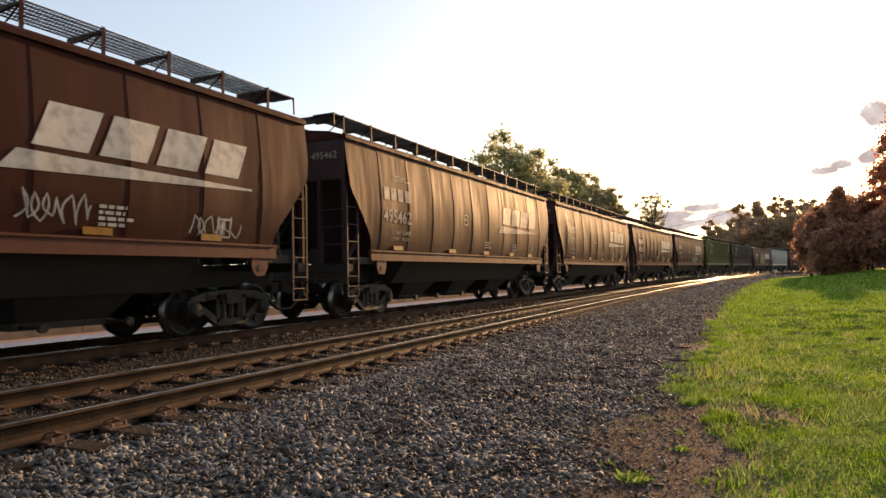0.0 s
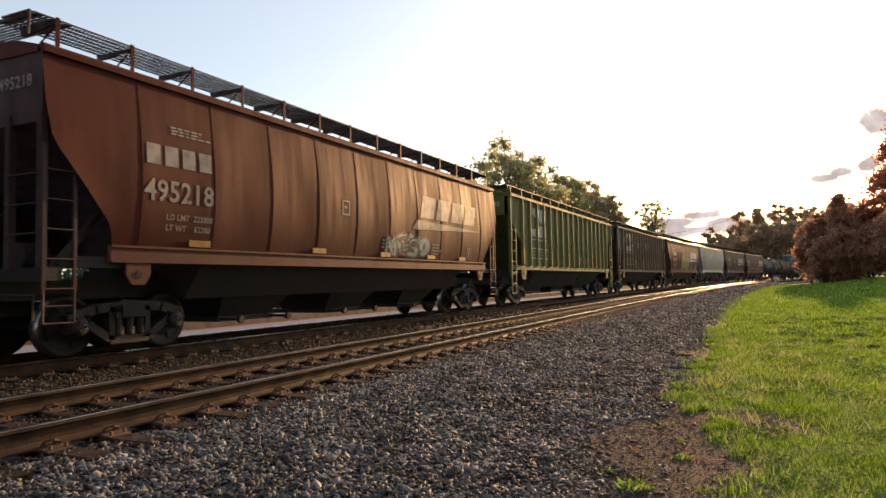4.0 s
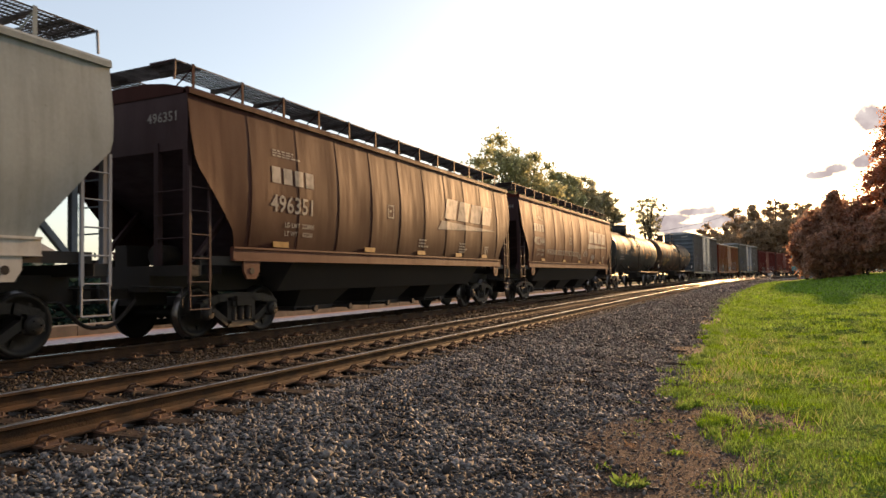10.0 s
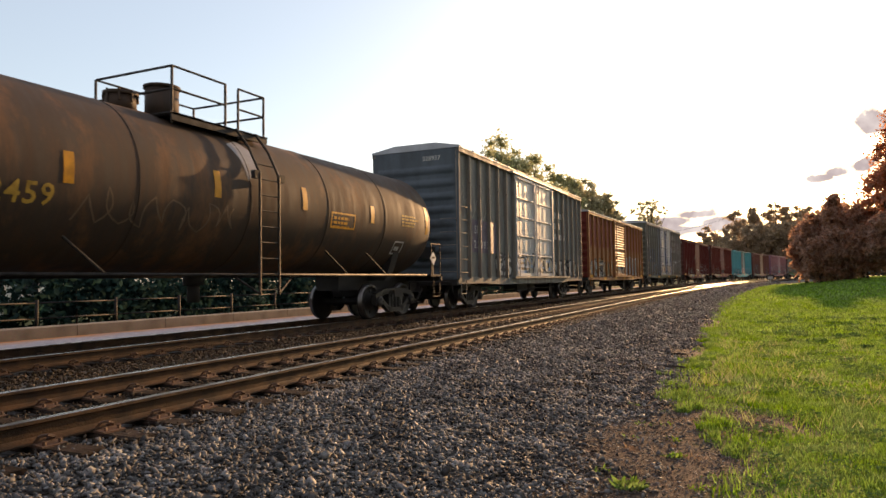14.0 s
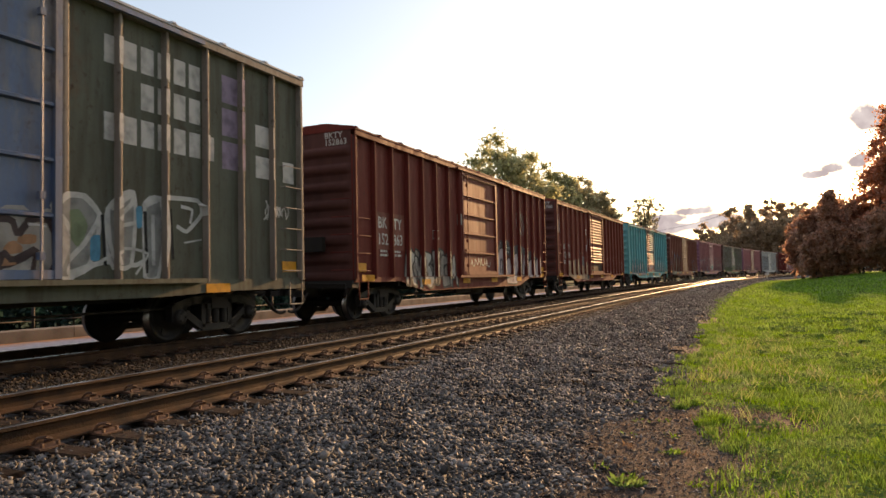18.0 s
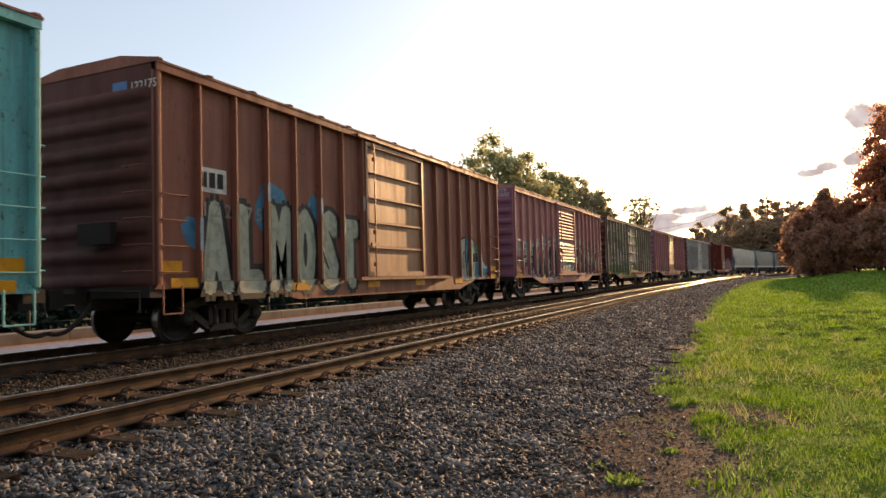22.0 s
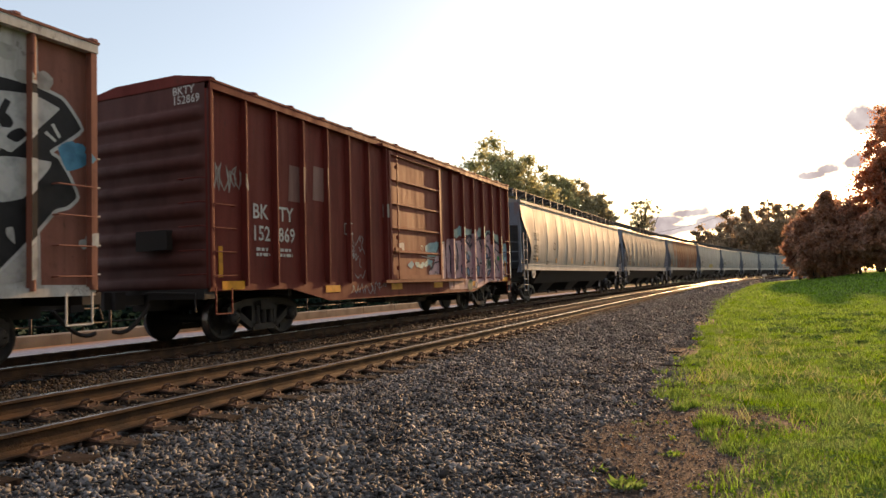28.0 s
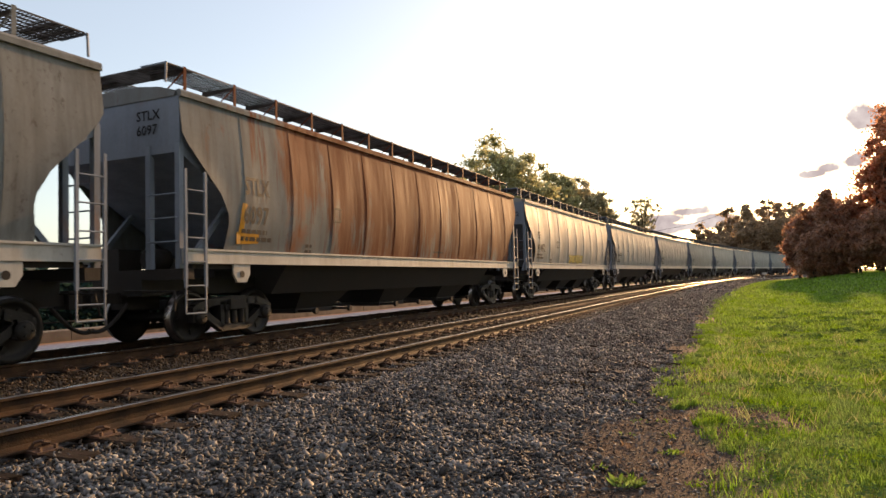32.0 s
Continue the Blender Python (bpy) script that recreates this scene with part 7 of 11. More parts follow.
    def rail(bm):
        for sg in (-1, 1):
            rod(bm, (sg * 1.52, -h + 0.9, 1.14), (sg * 1.52, h - 0.9, 1.14), 0.03, 8)
            for y in (-h + 3.2, -3.2, 3.2, h - 3.2):
                rod(bm, (sg * 1.52, y, 1.14), (sg * 1.2, y - 0.45, 1.68), 0.022, 6)
    piece("grab_rail", ("tankgrab", B), rail, M_DARKIRON, car)

    def cradle(bm):
        box(bm, -0.35, 0.35, *sorted((e * (h - 3.6), e * (h + 0.25))), 0.75, 1.22)
        pts = []
        for k in range(9):
            a = -math.pi / 2 + (k - 4) / 4 * 0.95
            pts.append((R * 1.005 * math.cos(a), zc + R * 1.005 * math.sin(a)))
        prism(bm, pts + [(0.9, 1.0), (-0.9, 1.0)], 1, *sorted((e * (h - 2.2), e * (h - 1.9))))
        fixed(bm)
    for e in (-1, 1):
        piece("cradle", ("cradle", B, e), cradle, M_UNDER, car)

    def outlet(bm):
        rod(bm, (0, 0, 0.95), (0, 0, 1.2), 0.2, 12)
        rod(bm, (0, 0, 0.62), (0, 0, 0.95), 0.12, 12)
    piece("outlet_valve", "tankoutlet", outlet, M_UNDER, car)
    for e in (-1, 1):
        def step(bm):
            box(bm, -1.5, 1.5, *sorted((e * (h - 0.55), e * (h + 0.2))), 1.1, 1.16)
            box(bm, -1.5, 1.5, *sorted((e * (h + 0.12), e * (h + 0.2))), 0.98, 1.16)
            for x in (-1.45, 1.45):
                rod(bm, (x, e * (h + 0.16), 1.1), (x, e * (h + 0.16), 2.05), 0.02, 6)
                rod(bm, (x, e * (h - 0.45), 1.1), (x, e * (h - 0.45), 2.05), 0.02, 6)
                rod(bm, (x, e * (h + 0.16), 2.05), (x, e * (h - 0.45), 2.05), 0.02, 6)
                stirrup(bm, x, *sorted((e * (h + 0.1), e * (h - 0.32))), 0.52, 1.1)
            rod(bm, (-1.45, e * (h + 0.16), 2.05), (-0.3, e * (h + 0.16), 2.05), 0.02, 6)
        piece("end_platform", ("tstep", B, e), step, M_DARKIRON, car)
        q = piece("coupler", ("coup", e), lambda bm: coupler(bm, e), M_UNDER, car)
        q.location.y = e * (h + 0.2)

    def bw(bm):
        brake_wheel(bm, h + 0.3, 2.0, -0.9, 0.28)
        rod(bm, (-0.9, h + 0.18, 1.1), (-0.9, h + 0.18, 2.0), 0.03, 6)
        rod(bm, (0.6, -h + 0.25, 1.6), (0.6, -h - 0.25, 1.6), 0.2, 10)
    piece("brake_wheel", ("tbw", B), bw, M_GEAR, car)

    def placard(bm):
        m = Matrix.Translation((1.56, h - 0.55, 1.62)) @ Matrix.Rotation(math.pi / 4, 4, "X")
        box(bm, 0, 0.01, -0.14, 0.14, -0.14, 0.14, 0, m)
        box(bm, -0.02, 0.0, h - 0.58, h - 0.52, 1.14, 1.6, 1, Matrix.Translation((1.56, 0, 0)))
        box(bm, 0.011, 0.013, h - 0.64, h - 0.46, 1.61, 1.67, 1, Matrix.Translation((1.56, 0, 0)))
    piece("placard", ("placard", B), placard, [M_WHITE, K_MARK], car, "white diamond hazard placard")

    def surface(y, z):
        return math.sqrt(max(0.01, R * R - (z - zc) ** 2))
    for y, z0, z1 in plates:
        bm = quads([[(y - 0.08, z0 + (z1 - z0) * k / 8), (y + 0.08, z0 + (z1 - z0) * k / 8), (y + 0.08, z0 + (z1 - z0) * (k + 1) / 8), (y - 0.08, z0 + (z1 - z0) * (k + 1) / 8)] for k in range(8)])
        mark(car, bm, Y_TAPE, (), surface, 0.006, "reflector", "yellow reflective strip")
    sets = truck(car, -h + 1.9) + truck(car, h - 1.9)
    TRAIN.append((car, s + L / 2, B - 3.8, sets))
    return car, (), surface


# ---- the train, car by car ----
P_BROWN = paint("hopper_brown", (0.044, 0.014, 0.013), (0.04, 0.022, 0.018), 0.35, 0.48, spec=0.12, sheen=(1.0, 0.5, 0.27))
P_BROWN2 = paint("hopper_red_brown", (0.074, 0.020, 0.0155), (0.05, 0.024, 0.02), 0.35, 0.48, spec=0.12, sheen=(1.0, 0.5, 0.27))
P_BROWN3 = paint("hopper_dusty_brown", (0.037, 0.013, 0.012), (0.036, 0.021, 0.018), 0.4, 0.48, spec=0.12, sheen=(1.0, 0.5, 0.27))
P_GREEN = paint("hopper_green", (0.1029, 0.1313, 0.0336), (0.02, 0.025, 0.015), 0.5, 0.5, chips=0.5)
P_GREENRIB = paint("faded_green_rib", (0.20, 0.20, 0.085), (0.08, 0.07, 0.04), 0.4, 0.5)
P_DGREEN = paint("hopper_dark_green", (0.085, 0.079, 0.062), (0.02, 0.02, 0.017), 0.5, 0.55, chips=0.5, rust=((0.10, 0.06, 0.04), 0.12))
P_DGRIB = paint("dark_rib", (0.125, 0.105, 0.082), (0.05, 0.04, 0.03), 0.4, 0.55)
P_GREY = paint("hopper_pale_grey", (0.285, 0.31, 0.30), (0.13, 0.125, 0.11), 0.4, 0.45, spec=0.14)
P_GREY2 = paint("hopper_dusty_grey", (0.3127, 0.3233, 0.3074), (0.14, 0.14, 0.115), 0.5, 0.45, chips=0.3, spec=0.16)
P_GREY3 = paint("hopper_dirty_grey", (0.235, 0.24, 0.23), (0.085, 0.072, 0.06), 0.6, 0.48, chips=0.5, spec=0.14)
P_RUSTED = paint("hopper_rusted_grey", (0.195, 0.21, 0.21), (0.12, 0.07, 0.045), 0.6, 0.55, rust=((0.25, 0.085, 0.028), 0.58, -8.0, -3.5), spec=0.12)
P_ENDGREY = paint("hopper_end_blue_grey", (0.22, 0.26, 0.32), (0.12, 0.11, 0.10), 0.4, 0.45, rust=((0.25, 0.11, 0.05), 0.08))
P_SILLGREY = paint("sill_pale", (0.5, 0.49, 0.45), (0.25, 0.2, 0.16), 0.5, 0.4)
P_SILLBROWN = paint("sill_brown", (0.125, 0.052, 0.037), (0.08, 0.05, 0.04), 0.4, 0.45, spec=0.1)
# end coats: darkened browns, the shade on the car ends put into the paint
P_BROWNEND = paint("hopper_end_brown", (0.05, 0.027, 0.029), (0.03, 0.018, 0.018), 0.4, 0.5)
P_BOXEND = paint("boxcar_end_shaded", (0.095, 0.036, 0.03), (0.04, 0.022, 0.02), 0.5, 0.5)
P_TANK = paint("tank_brown_black", (0.046, 0.051, 0.05), (0.06, 0.04, 0.03), 0.6, 0.5, rust=((0.12, 0.06, 0.032), 0.2), spec=0.1)
P_TANK2 = paint("tank_rusty_brown", (0.0508, 0.0353, 0.0262), (0.11, 0.06, 0.036), 0.6, 0.58, rust=((0.17, 0.082, 0.036), 0.3), spec=0.26)
P_BOXRED = paint("boxcar_red", (0.15, 0.03, 0.0225), (0.05, 0.02, 0.018), 0.45, 0.5, chips=0.6, spec=0.12)
P_BOXRED2 = paint("boxcar_brown_red", (0.19, 0.048, 0.034), (0.06, 0.028, 0.022), 0.45, 0.5, chips=0.7, spec=0.14, rust=((0.22, 0.07, 0.035), 0.13))
P_BOXBROWN = paint("boxcar_brown", (0.2402, 0.0961, 0.0665), (0.05, 0.028, 0.022), 0.4, 0.5, chips=0.6)
P_MAUVE = paint("boxcar_mauve", (0.4161, 0.1938, 0.1894), (0.08, 0.045, 0.045), 0.45, 0.5, chips=0.6, rust=((0.10, 0.20, 0.18), 0.06))
P_PURPLE = paint("boxcar_plum_end", (0.2496, 0.117, 0.1794), (0.05, 0.03, 0.04), 0.4, 0.5)
P_TEAL = paint("boxcar_teal", (0.14, 0.44, 0.47), (0.08, 0.06, 0.045), 0.5, 0.48, chips=1.0, rust=((0.10, 0.05, 0.03), 0.26))
P_TEALDOOR = paint("teal_rusty_door", (0.27, 0.40, 0.34), (0.14, 0.07, 0.045), 0.7, 0.55, chips=0.8, rust=((0.16, 0.07, 0.04), 0.55))
P_ORANGE = paint("boxcar_orange", (0.30, 0.125, 0.042), (0.10, 0.045, 0.025), 0.55, 0.5, chips=0.7, rust=((0.14, 0.055, 0.03), 0.3))
P_ORANGERED = paint("boxcar_orange_red", (0.21, 0.05, 0.032), (0.09, 0.04, 0.025), 0.45, 0.5, chips=0.7, patch=((0.27, 0.125, 0.05), 2.75, 0.3))
P_SLATE = paint("boxcar_slate", (0.1449, 0.1543, 0.1496), (0.08, 0.055, 0.04), 0.7, 0.45, chips=0.8, rust=((0.14, 0.08, 0.045), 0.12))
P_SLATERIB = paint("slate_rib", (0.22, 0.205, 0.18), (0.12, 0.07, 0.04), 0.6, 0.5, chips=0.8)
P_SILVER = paint("silver_door", (0.42, 0.44, 0.46), (0.15, 0.11, 0.09), 0.5, 0.32, chips=0.6, spec=0.6)
P_OLIVE = paint("boxcar_olive", (0.108, 0.116, 0.088), (0.06, 0.038, 0.026), 0.7, 0.5, chips=0.8, spec=0.14, rust=((0.13, 0.07, 0.04), 0.12))
P_BLUE = paint("blue_door", (0.085, 0.13, 0.24), (0.15, 0.12, 0.10), 0.7, 0.36, chips=0.7, spec=0.6, rust=((0.26, 0.23, 0.20), 0.3))
P_ROOF = paint("galvanised_roof", (0.45, 0.47, 0.50), (0.24, 0.22, 0.20), 0.4, 0.35)
# brown, rust-spotted door coat with the orange light on the doors put in
P_DOORORANGE = paint("orange_lit_brown_door", (0.25, 0.10, 0.045), (0.10, 0.05, 0.03), 0.5, 0.4, chips=0.6, spec=0.5, rust=((0.17, 0.06, 0.03), 0.3))
P_PALE = paint("sprayed_pale_side", (0.52, 0.52, 0.49), (0.16, 0.11, 0.08), 0.5, 0.55, chips=0.7, rust=((0.16, 0.07, 0.045), 0.18))

S0 = -5.42
LENGTHS = (17.73, 17.5, 18.14, 17.74, 18.19, 19.65, 19.01, 18.2, 17.87, 17.44, 18.67, 17.28, 17.67, 17.57, 17.82, 17.99, 18.18, 17.93, 17.74, 18.11, 18.11, 17.85, 18.01, 18.41,
           18.05, 21.97, 19.26, 18.96, 17.72, 17.82, 17.67, 17.75, 17.75, 17.81, 17.88, 17.8, 17.8)
START = [S0 + sum(LENGTHS[:k]) for k in range(len(LENGTHS))]
SILT = flat("faint_stencil", (0.33, 0.31, 0.28))


def place(k):
    return START[k - 1], LENGTHS[k - 1]


def sheared(y, z, w, h, lean):
    return [(y, z), (y + w, z), (y + w + lean, z + h), (y + lean, z + h)]


def company_logo(car, cuts, y, z, sc, material, sf):
    """The emblem as plain shapes: four leaning blocks over a long wedge."""
    for k in range(4):
        mark(car, quads([sheared(y + k * 0.80 * sc, z + 0.28 * sc, 0.66 * sc, 0.50 * sc, 0.22 * sc)]), material, cuts, sf, 0.004, "emblem_block", "leaning pale block")
    mark(car, quads([[(y - 0.35 * sc, z), (y + 3.35 * sc, z + 0.13 * sc), (y + 3.35 * sc, z + 0.16 * sc), (y - 0.15 * sc, z + 0.22 * sc)]]), material, cuts, sf, 0.004, "emblem_stroke", "long pale wedge")


def end_text(car, text, size, x, z, y, material):
    bm = letters(text, size, 0, 0)
    for v in bm.verts:
        v.co = Vector((x + v.co.y, y, z + v.co.z))
    fixed(bm)
    return part("lettering", bm, material, car)


def brown_hopper(k, number, coat, seed, faded=False, sprays=(), cut=None, on=0.0, logo=0.0):
    s, L = place(k)
    extra = {"cut": cut} if cut else {}
    car, cuts, sf = hopper("covered_hopper", "brown round-sided covered hopper with dented panels and a roof walkway", s, L, L - 1.5, coat, P_SILLBROWN, P_BROWNEND, plates=(-5.6, -2.2, 0.6, 3.2, 5.4), dull=True, dents=0.015, seed=seed, seams=11, **extra)
    h = (L - 1.5) / 2
    ink = SILT if faded else W_MARK
    company_logo(car, cuts, h - 5.95 + logo, 2.44, 1.25, ink, sf)
    if number:
        mark(car, letters(number, 0.34, -h + 1.55 + on, 2.36), ink, cuts, sf, 0.004)
        mark(car, quads([sheared(-h + 1.6 + on + 0.36 * i, 2.92, 0.27, 0.32, 0.0) for i in range(4)]), ink, cuts, sf, 0.004, "stencil_block")
        mark(car, letters("LD LMT  223800", 0.10, -h + 2.0 + on, 2.07), ink, cuts, sf, 0.004)
        mark(car, letters("LT WT    62200", 0.10, -h + 2.0 + on, 1.90), ink, cuts, sf, 0.004)
        end_text(car, number, 0.17, 0.55, 3.75, -h - 0.004, ink)
    mark(car, quads(small_print(-h + 2.1, 3.55, 3, 0.9, 0.03) + small_print(0.4, 2.05, 3, 0.6, 0.05) + small_print(3.2, 2.05, 4, 0.6, 0.05) + framed(-1.4, 2.55, 0.3, 0.34) + small_print(-1.33, 2.7, 1, 0.15, 0.06)), ink, cuts, sf, 0.004, "small_lettering")
    mark(car, quads(framed(h - 2.6, 1.72, 0.34, 0.34) + [[(h - 2.5, 1.78), (h - 2.4, 1.78), (h - 2.4, 2.0), (h - 2.5, 2.0)]]), ink, cuts, sf, 0.004, "inspection_stencil")
    for n_, (y, z, w, hh) in enumerate(sprays):
        tag_strokes(car, y, z, w, hh, M_SPRAYW, cuts, sf, seed * 10 + n_, width=0.03)
    return car, cuts, sf, h


M_SPRAYW = flat("white_spray", (0.42, 0.42, 0.41))
brown_hopper(1, "", P_BROWN, 1, False, [(-3.4, 1.8, 0.9, 0.4), (2.0, 1.78, 1.2, 0.45), (4.9, 1.72, 1.3, 0.4), (0.2, 1.8, 1.0, 0.4)])
brown_hopper(2, "495462", P_BROWN3, 2, True)
brown_hopper(3, "495577", P_BROWN3, 3, True)
brown_hopper(4, "495326", P_BROWN, 4, logo=0.28)
c5, cuts5, sf5, _ = brown_hopper(5, "495218", P_BROWN2, 5, True)
graffiti(c5, 0.5, 3.0, 1.68, 2.3, ((0.35, 0.4, 0.4), (0.05, 0.05, 0.05), (0.25, 0.45, 0.45), (0.4, 0.4, 0.38), (0.6, 0.6, 0.6)), cuts5, sf5, 55, 4, False, 0.12)

# the two straight-sided green hoppers
for k, coat, rib, num, lab in ((6, P_GREEN, P_GREENRIB, "464582", "olive green straight-sided hopper with yellowed side posts"), (7, P_DGREEN, P_DGRIB, "472245", "dark green-brown straight-sided hopper with rusty posts")):
    s, L = place(k)
    B = L - 1.9
    h = B / 2
    car, cuts, sf = ribbed_hopper("covered_hopper", lab, s, L, B, coat, 17, rib, tall_plates=[-h + 1.4 + i * (B - 2.8) / 16 for i in (0, 4, 7, 9, 12, 14)])
    y = -h + 2.5
    mark(car, quads([
        [(y + 0.35, 4.0), (y + 1.15, 4.0), (y + 1.15, 3.85), (y + 0.95, 3.55), (y + 0.3, 3.75)], [(y + 1.15, 4.0), (y + 1.75, 4.0), (y + 1.95, 3.8), (y + 1.95, 3.6), (y + 1.5, 3.38), (y + 1.15, 3.55)],
        [(y + 1.15, 3.3), (y + 1.9, 3.3), (y + 1.9, 3.0), (y + 1.7, 2.82), (y + 1.15, 2.82)], [(y, 2.82), (y + 1.15, 2.82), (y + 1.15, 3.2), (y + 0.1, 3.1)]]), W_MARK, cuts, sf, 0.005, "emblem", "large worn white emblem")
    mark(car, quads([[(y - 0.1, z), (y + 2.2, z), (y + 2.2, z + 0.04), (y - 0.1, z + 0.04)] for z in (2.68, 2.30, 1.9)]), W_MARK, cuts, sf, 0.005, "stencil_line")
    mark(car, quads(small_print(y, 2.15, 2, 0.8, 0.09) + small_print(y + 1.2, 2.15, 2, 0.7, 0.08) + framed(y + 3.6, 2.2, 0.3, 0.34) + framed(h - 3.3, 1.78, 0.4, 0.36)), SILT, cuts, sf, 0.005, "small_lettering")
    end_text(car, num, 0.17, 0.4, 3.85, -h - 0.006, W_MARK)
    if k == 7:
        for n_, yy in enumerate((-h + 6.0, 0.4, 5.6)):
            tag_strokes(car, yy, 3.0, 0.7, 0.6, M_SPRAYW, cuts, sf, 70 + n_, width=0.05)
        tag_strokes(car, -h + 1.6, 3.2, 0.9, 0.7, SILT, cuts, sf, 79, width=0.03)
    else:
        for n_, yy in enumerate((1.5, 2.7, 4.0)):
            tag_strokes(car, yy, 1.75, 0.8, 0.45, K_MARK if n_ == 2 else SILT, cuts, sf, 60 + n_, width=0.045)

c8, cuts8, sf8, _ = brown_hopper(8, "485159", P_BROWN2, 8, on=0.65, logo=0.28)
graffiti(c8, -2.0, 2.0, 1.66, 3.15, ((0.20, 0.17, 0.045), (0.03, 0.10, 0.075), (0.30, 0.25, 0.06), (0.13, 0.24, 0.13), (0.5, 0.5, 0.3)), cuts8, sf8, 88, 4, True)
for z_ in (2.62, 3.3):
    mark(c8, quads([[(-2.25 + 0.5 * i, z_), (-1.75 + 0.5 * i, z_), (-1.75 + 0.5 * i, z_ + 0.05), (-2.25 + 0.5 * i, z_ + 0.05)] for i in range(9)]), flat("pale_gold_line", (0.42, 0.30, 0.13)), cuts8, sf8, 0.016, "painted_line")

# pale grey hopper with black lettering
GREYCUT = ((2.95, 0.05), (2.55, 0.45), (1.75, 1.12), (1.62, 1.14))
s, L = place(9)
h = (L - 1.5) / 2
c9, cuts, sf = hopper("covered_hopper", "pale grey covered hopper with black lettering and a white sill", s, L, L - 1.5, P_GREY, P_SILLGREY, P_ENDGREY, GREYCUT, 0.012, 9, (-6.1, -4.4, -2.4, -0.4, 1.4, 3.4, 5.4), seed=9)
mark(c9, letters("AOK", 0.33, -h + 1.55, 2.93, 1.0), K_MARK, cuts, sf, 0.004)
mark(c9, letters("202155", 0.35, -h + 1.50, 2.37, 0.97), K_MARK, cuts, sf, 0.004)
mark(c9, letters("LD LMT  225300", 0.10, -h + 1.6, 2.1), K_MARK, cuts, sf, 0.004)
mark(c9, letters("LT WT   60700", 0.10, -h + 1.6, 1.93), K_MARK, cuts, sf, 0.004)
mark(c9, quads(framed(-h + 4.0, 2.62, 0.3, 0.32) + small_print(-1.2, 2.1, 3, 0.8, 0.06) + small_print(1.9, 2.05, 3, 0.7, 0.05) + framed(-h + 3.0, 1.9, 0.3, 0.14) + small_print(-h + 5.5, 1.85, 2, 0.6, 0.05)), K_MARK, cuts, sf, 0.004, "small_lettering")
end_text(c9, "202155", 0.17, 0.55, 3.75, -h - 0.004, K_MARK)

brown_hopper(10, "496351", P_BROWN3, 10, True, on=0.45)
c11, cuts11, sf11, h11 = brown_hopper(11, "482344", P_BROWN2, 11, True, [(1.4, 1.95, 0.9, 0.4), (3.2, 1.85, 0.8, 0.35)])
mark(c11, letters("WRONG SIDE OF THE TRACKS!", 0.24, -h11 + 3.4, 1.98, 1.02, 1.15), SILT, cuts11, sf11, 0.004, "graffiti", "white handwritten sprayed sentence")

# tank cars
for k, num, seed in ((12, "264825", 12), (13, "662459", 13)):
    s, L = place(k)
    B = L - 1.35
    h = B / 2
    car, cuts, sf = tank_car("tank_car", "black tank car streaked brown with yellow strips and a railed dome", s, L, B, P_TANK if k == 12 else P_TANK2, ((-h + 0.75, 2.6, 3.5), (-4.4 if k == 12 else -3.74, 2.4, 2.85), (-1.54 if k == 12 else -0.88, 2.5, 2.98), (1.67, 2.5, 2.98), (4.43, 2.42, 2.84), (h - 0.7, 2.3, 3.1)), **(dict(dome_y=0.13, mid=-0.8, ladder_y=-0.8) if k == 12 else dict(dome_y=-0.8, mid=-0.26, ladder_y=0.36, rails=((-1.2, 0.1), (0.45, 1.2)), dome_r=0.3)))
    ink = SILT if k == 12 else flat("ochre_stencil", (0.45, 0.29, 0.05))
    mark(car, letters(("TILX " if k == 12 else "UTLX ") + num, 0.3, -h + (1.9 if k == 12 else 1.55), 2.35 if k == 12 else 2.08, 1.1), ink, cuts, sf, 0.004)
    mark(car, quads(small_print(-h + 1.9, 2.15 if k == 12 else 1.88, 2, 1.6, 0.09) + small_print(h - 2.2, 2.7, 4, 1.0, 0.05)), ink, cuts, sf, 0.004, "small_lettering")
    mark(car, quads(framed(2.65, 2.2, 1.0, 0.36, 0.04) + small_print(2.75, 2.4, 3, 0.8, 0.06)), Y_TAPE, cuts, sf, 0.004, "warning_stencil", "yellow stencilled warning box")
    mark(car, quads([[(-0.05, 2.9), (0.35, 3.2), (0.4, 3.5), (0.15, 3.75), (-0.25, 3.6), (-0.1, 3.3)]]), paint("grey_patch", (0.3, 0.3, 0.32), (0.1, 0.1, 0.1), 0.4, 0.5), cuts, sf, 0.004, "paint_patch", "peeling grey patch")
    if k == 13:
        tag_strokes(car, -3.6, 1.85, 3.6, 0.6, flat("faint_scribble", (0.16, 0.11, 0.075)), cuts, sf, 131, width=0.03, loops=9)
        mark(car, quads(framed(h - 2.4, 1.7, 0.5, 0.34) + small_print(h - 2.3, 1.8, 1, 0.3, 0.1)), W_MARK, cuts, sf, 0.004, "inspection_stencil")


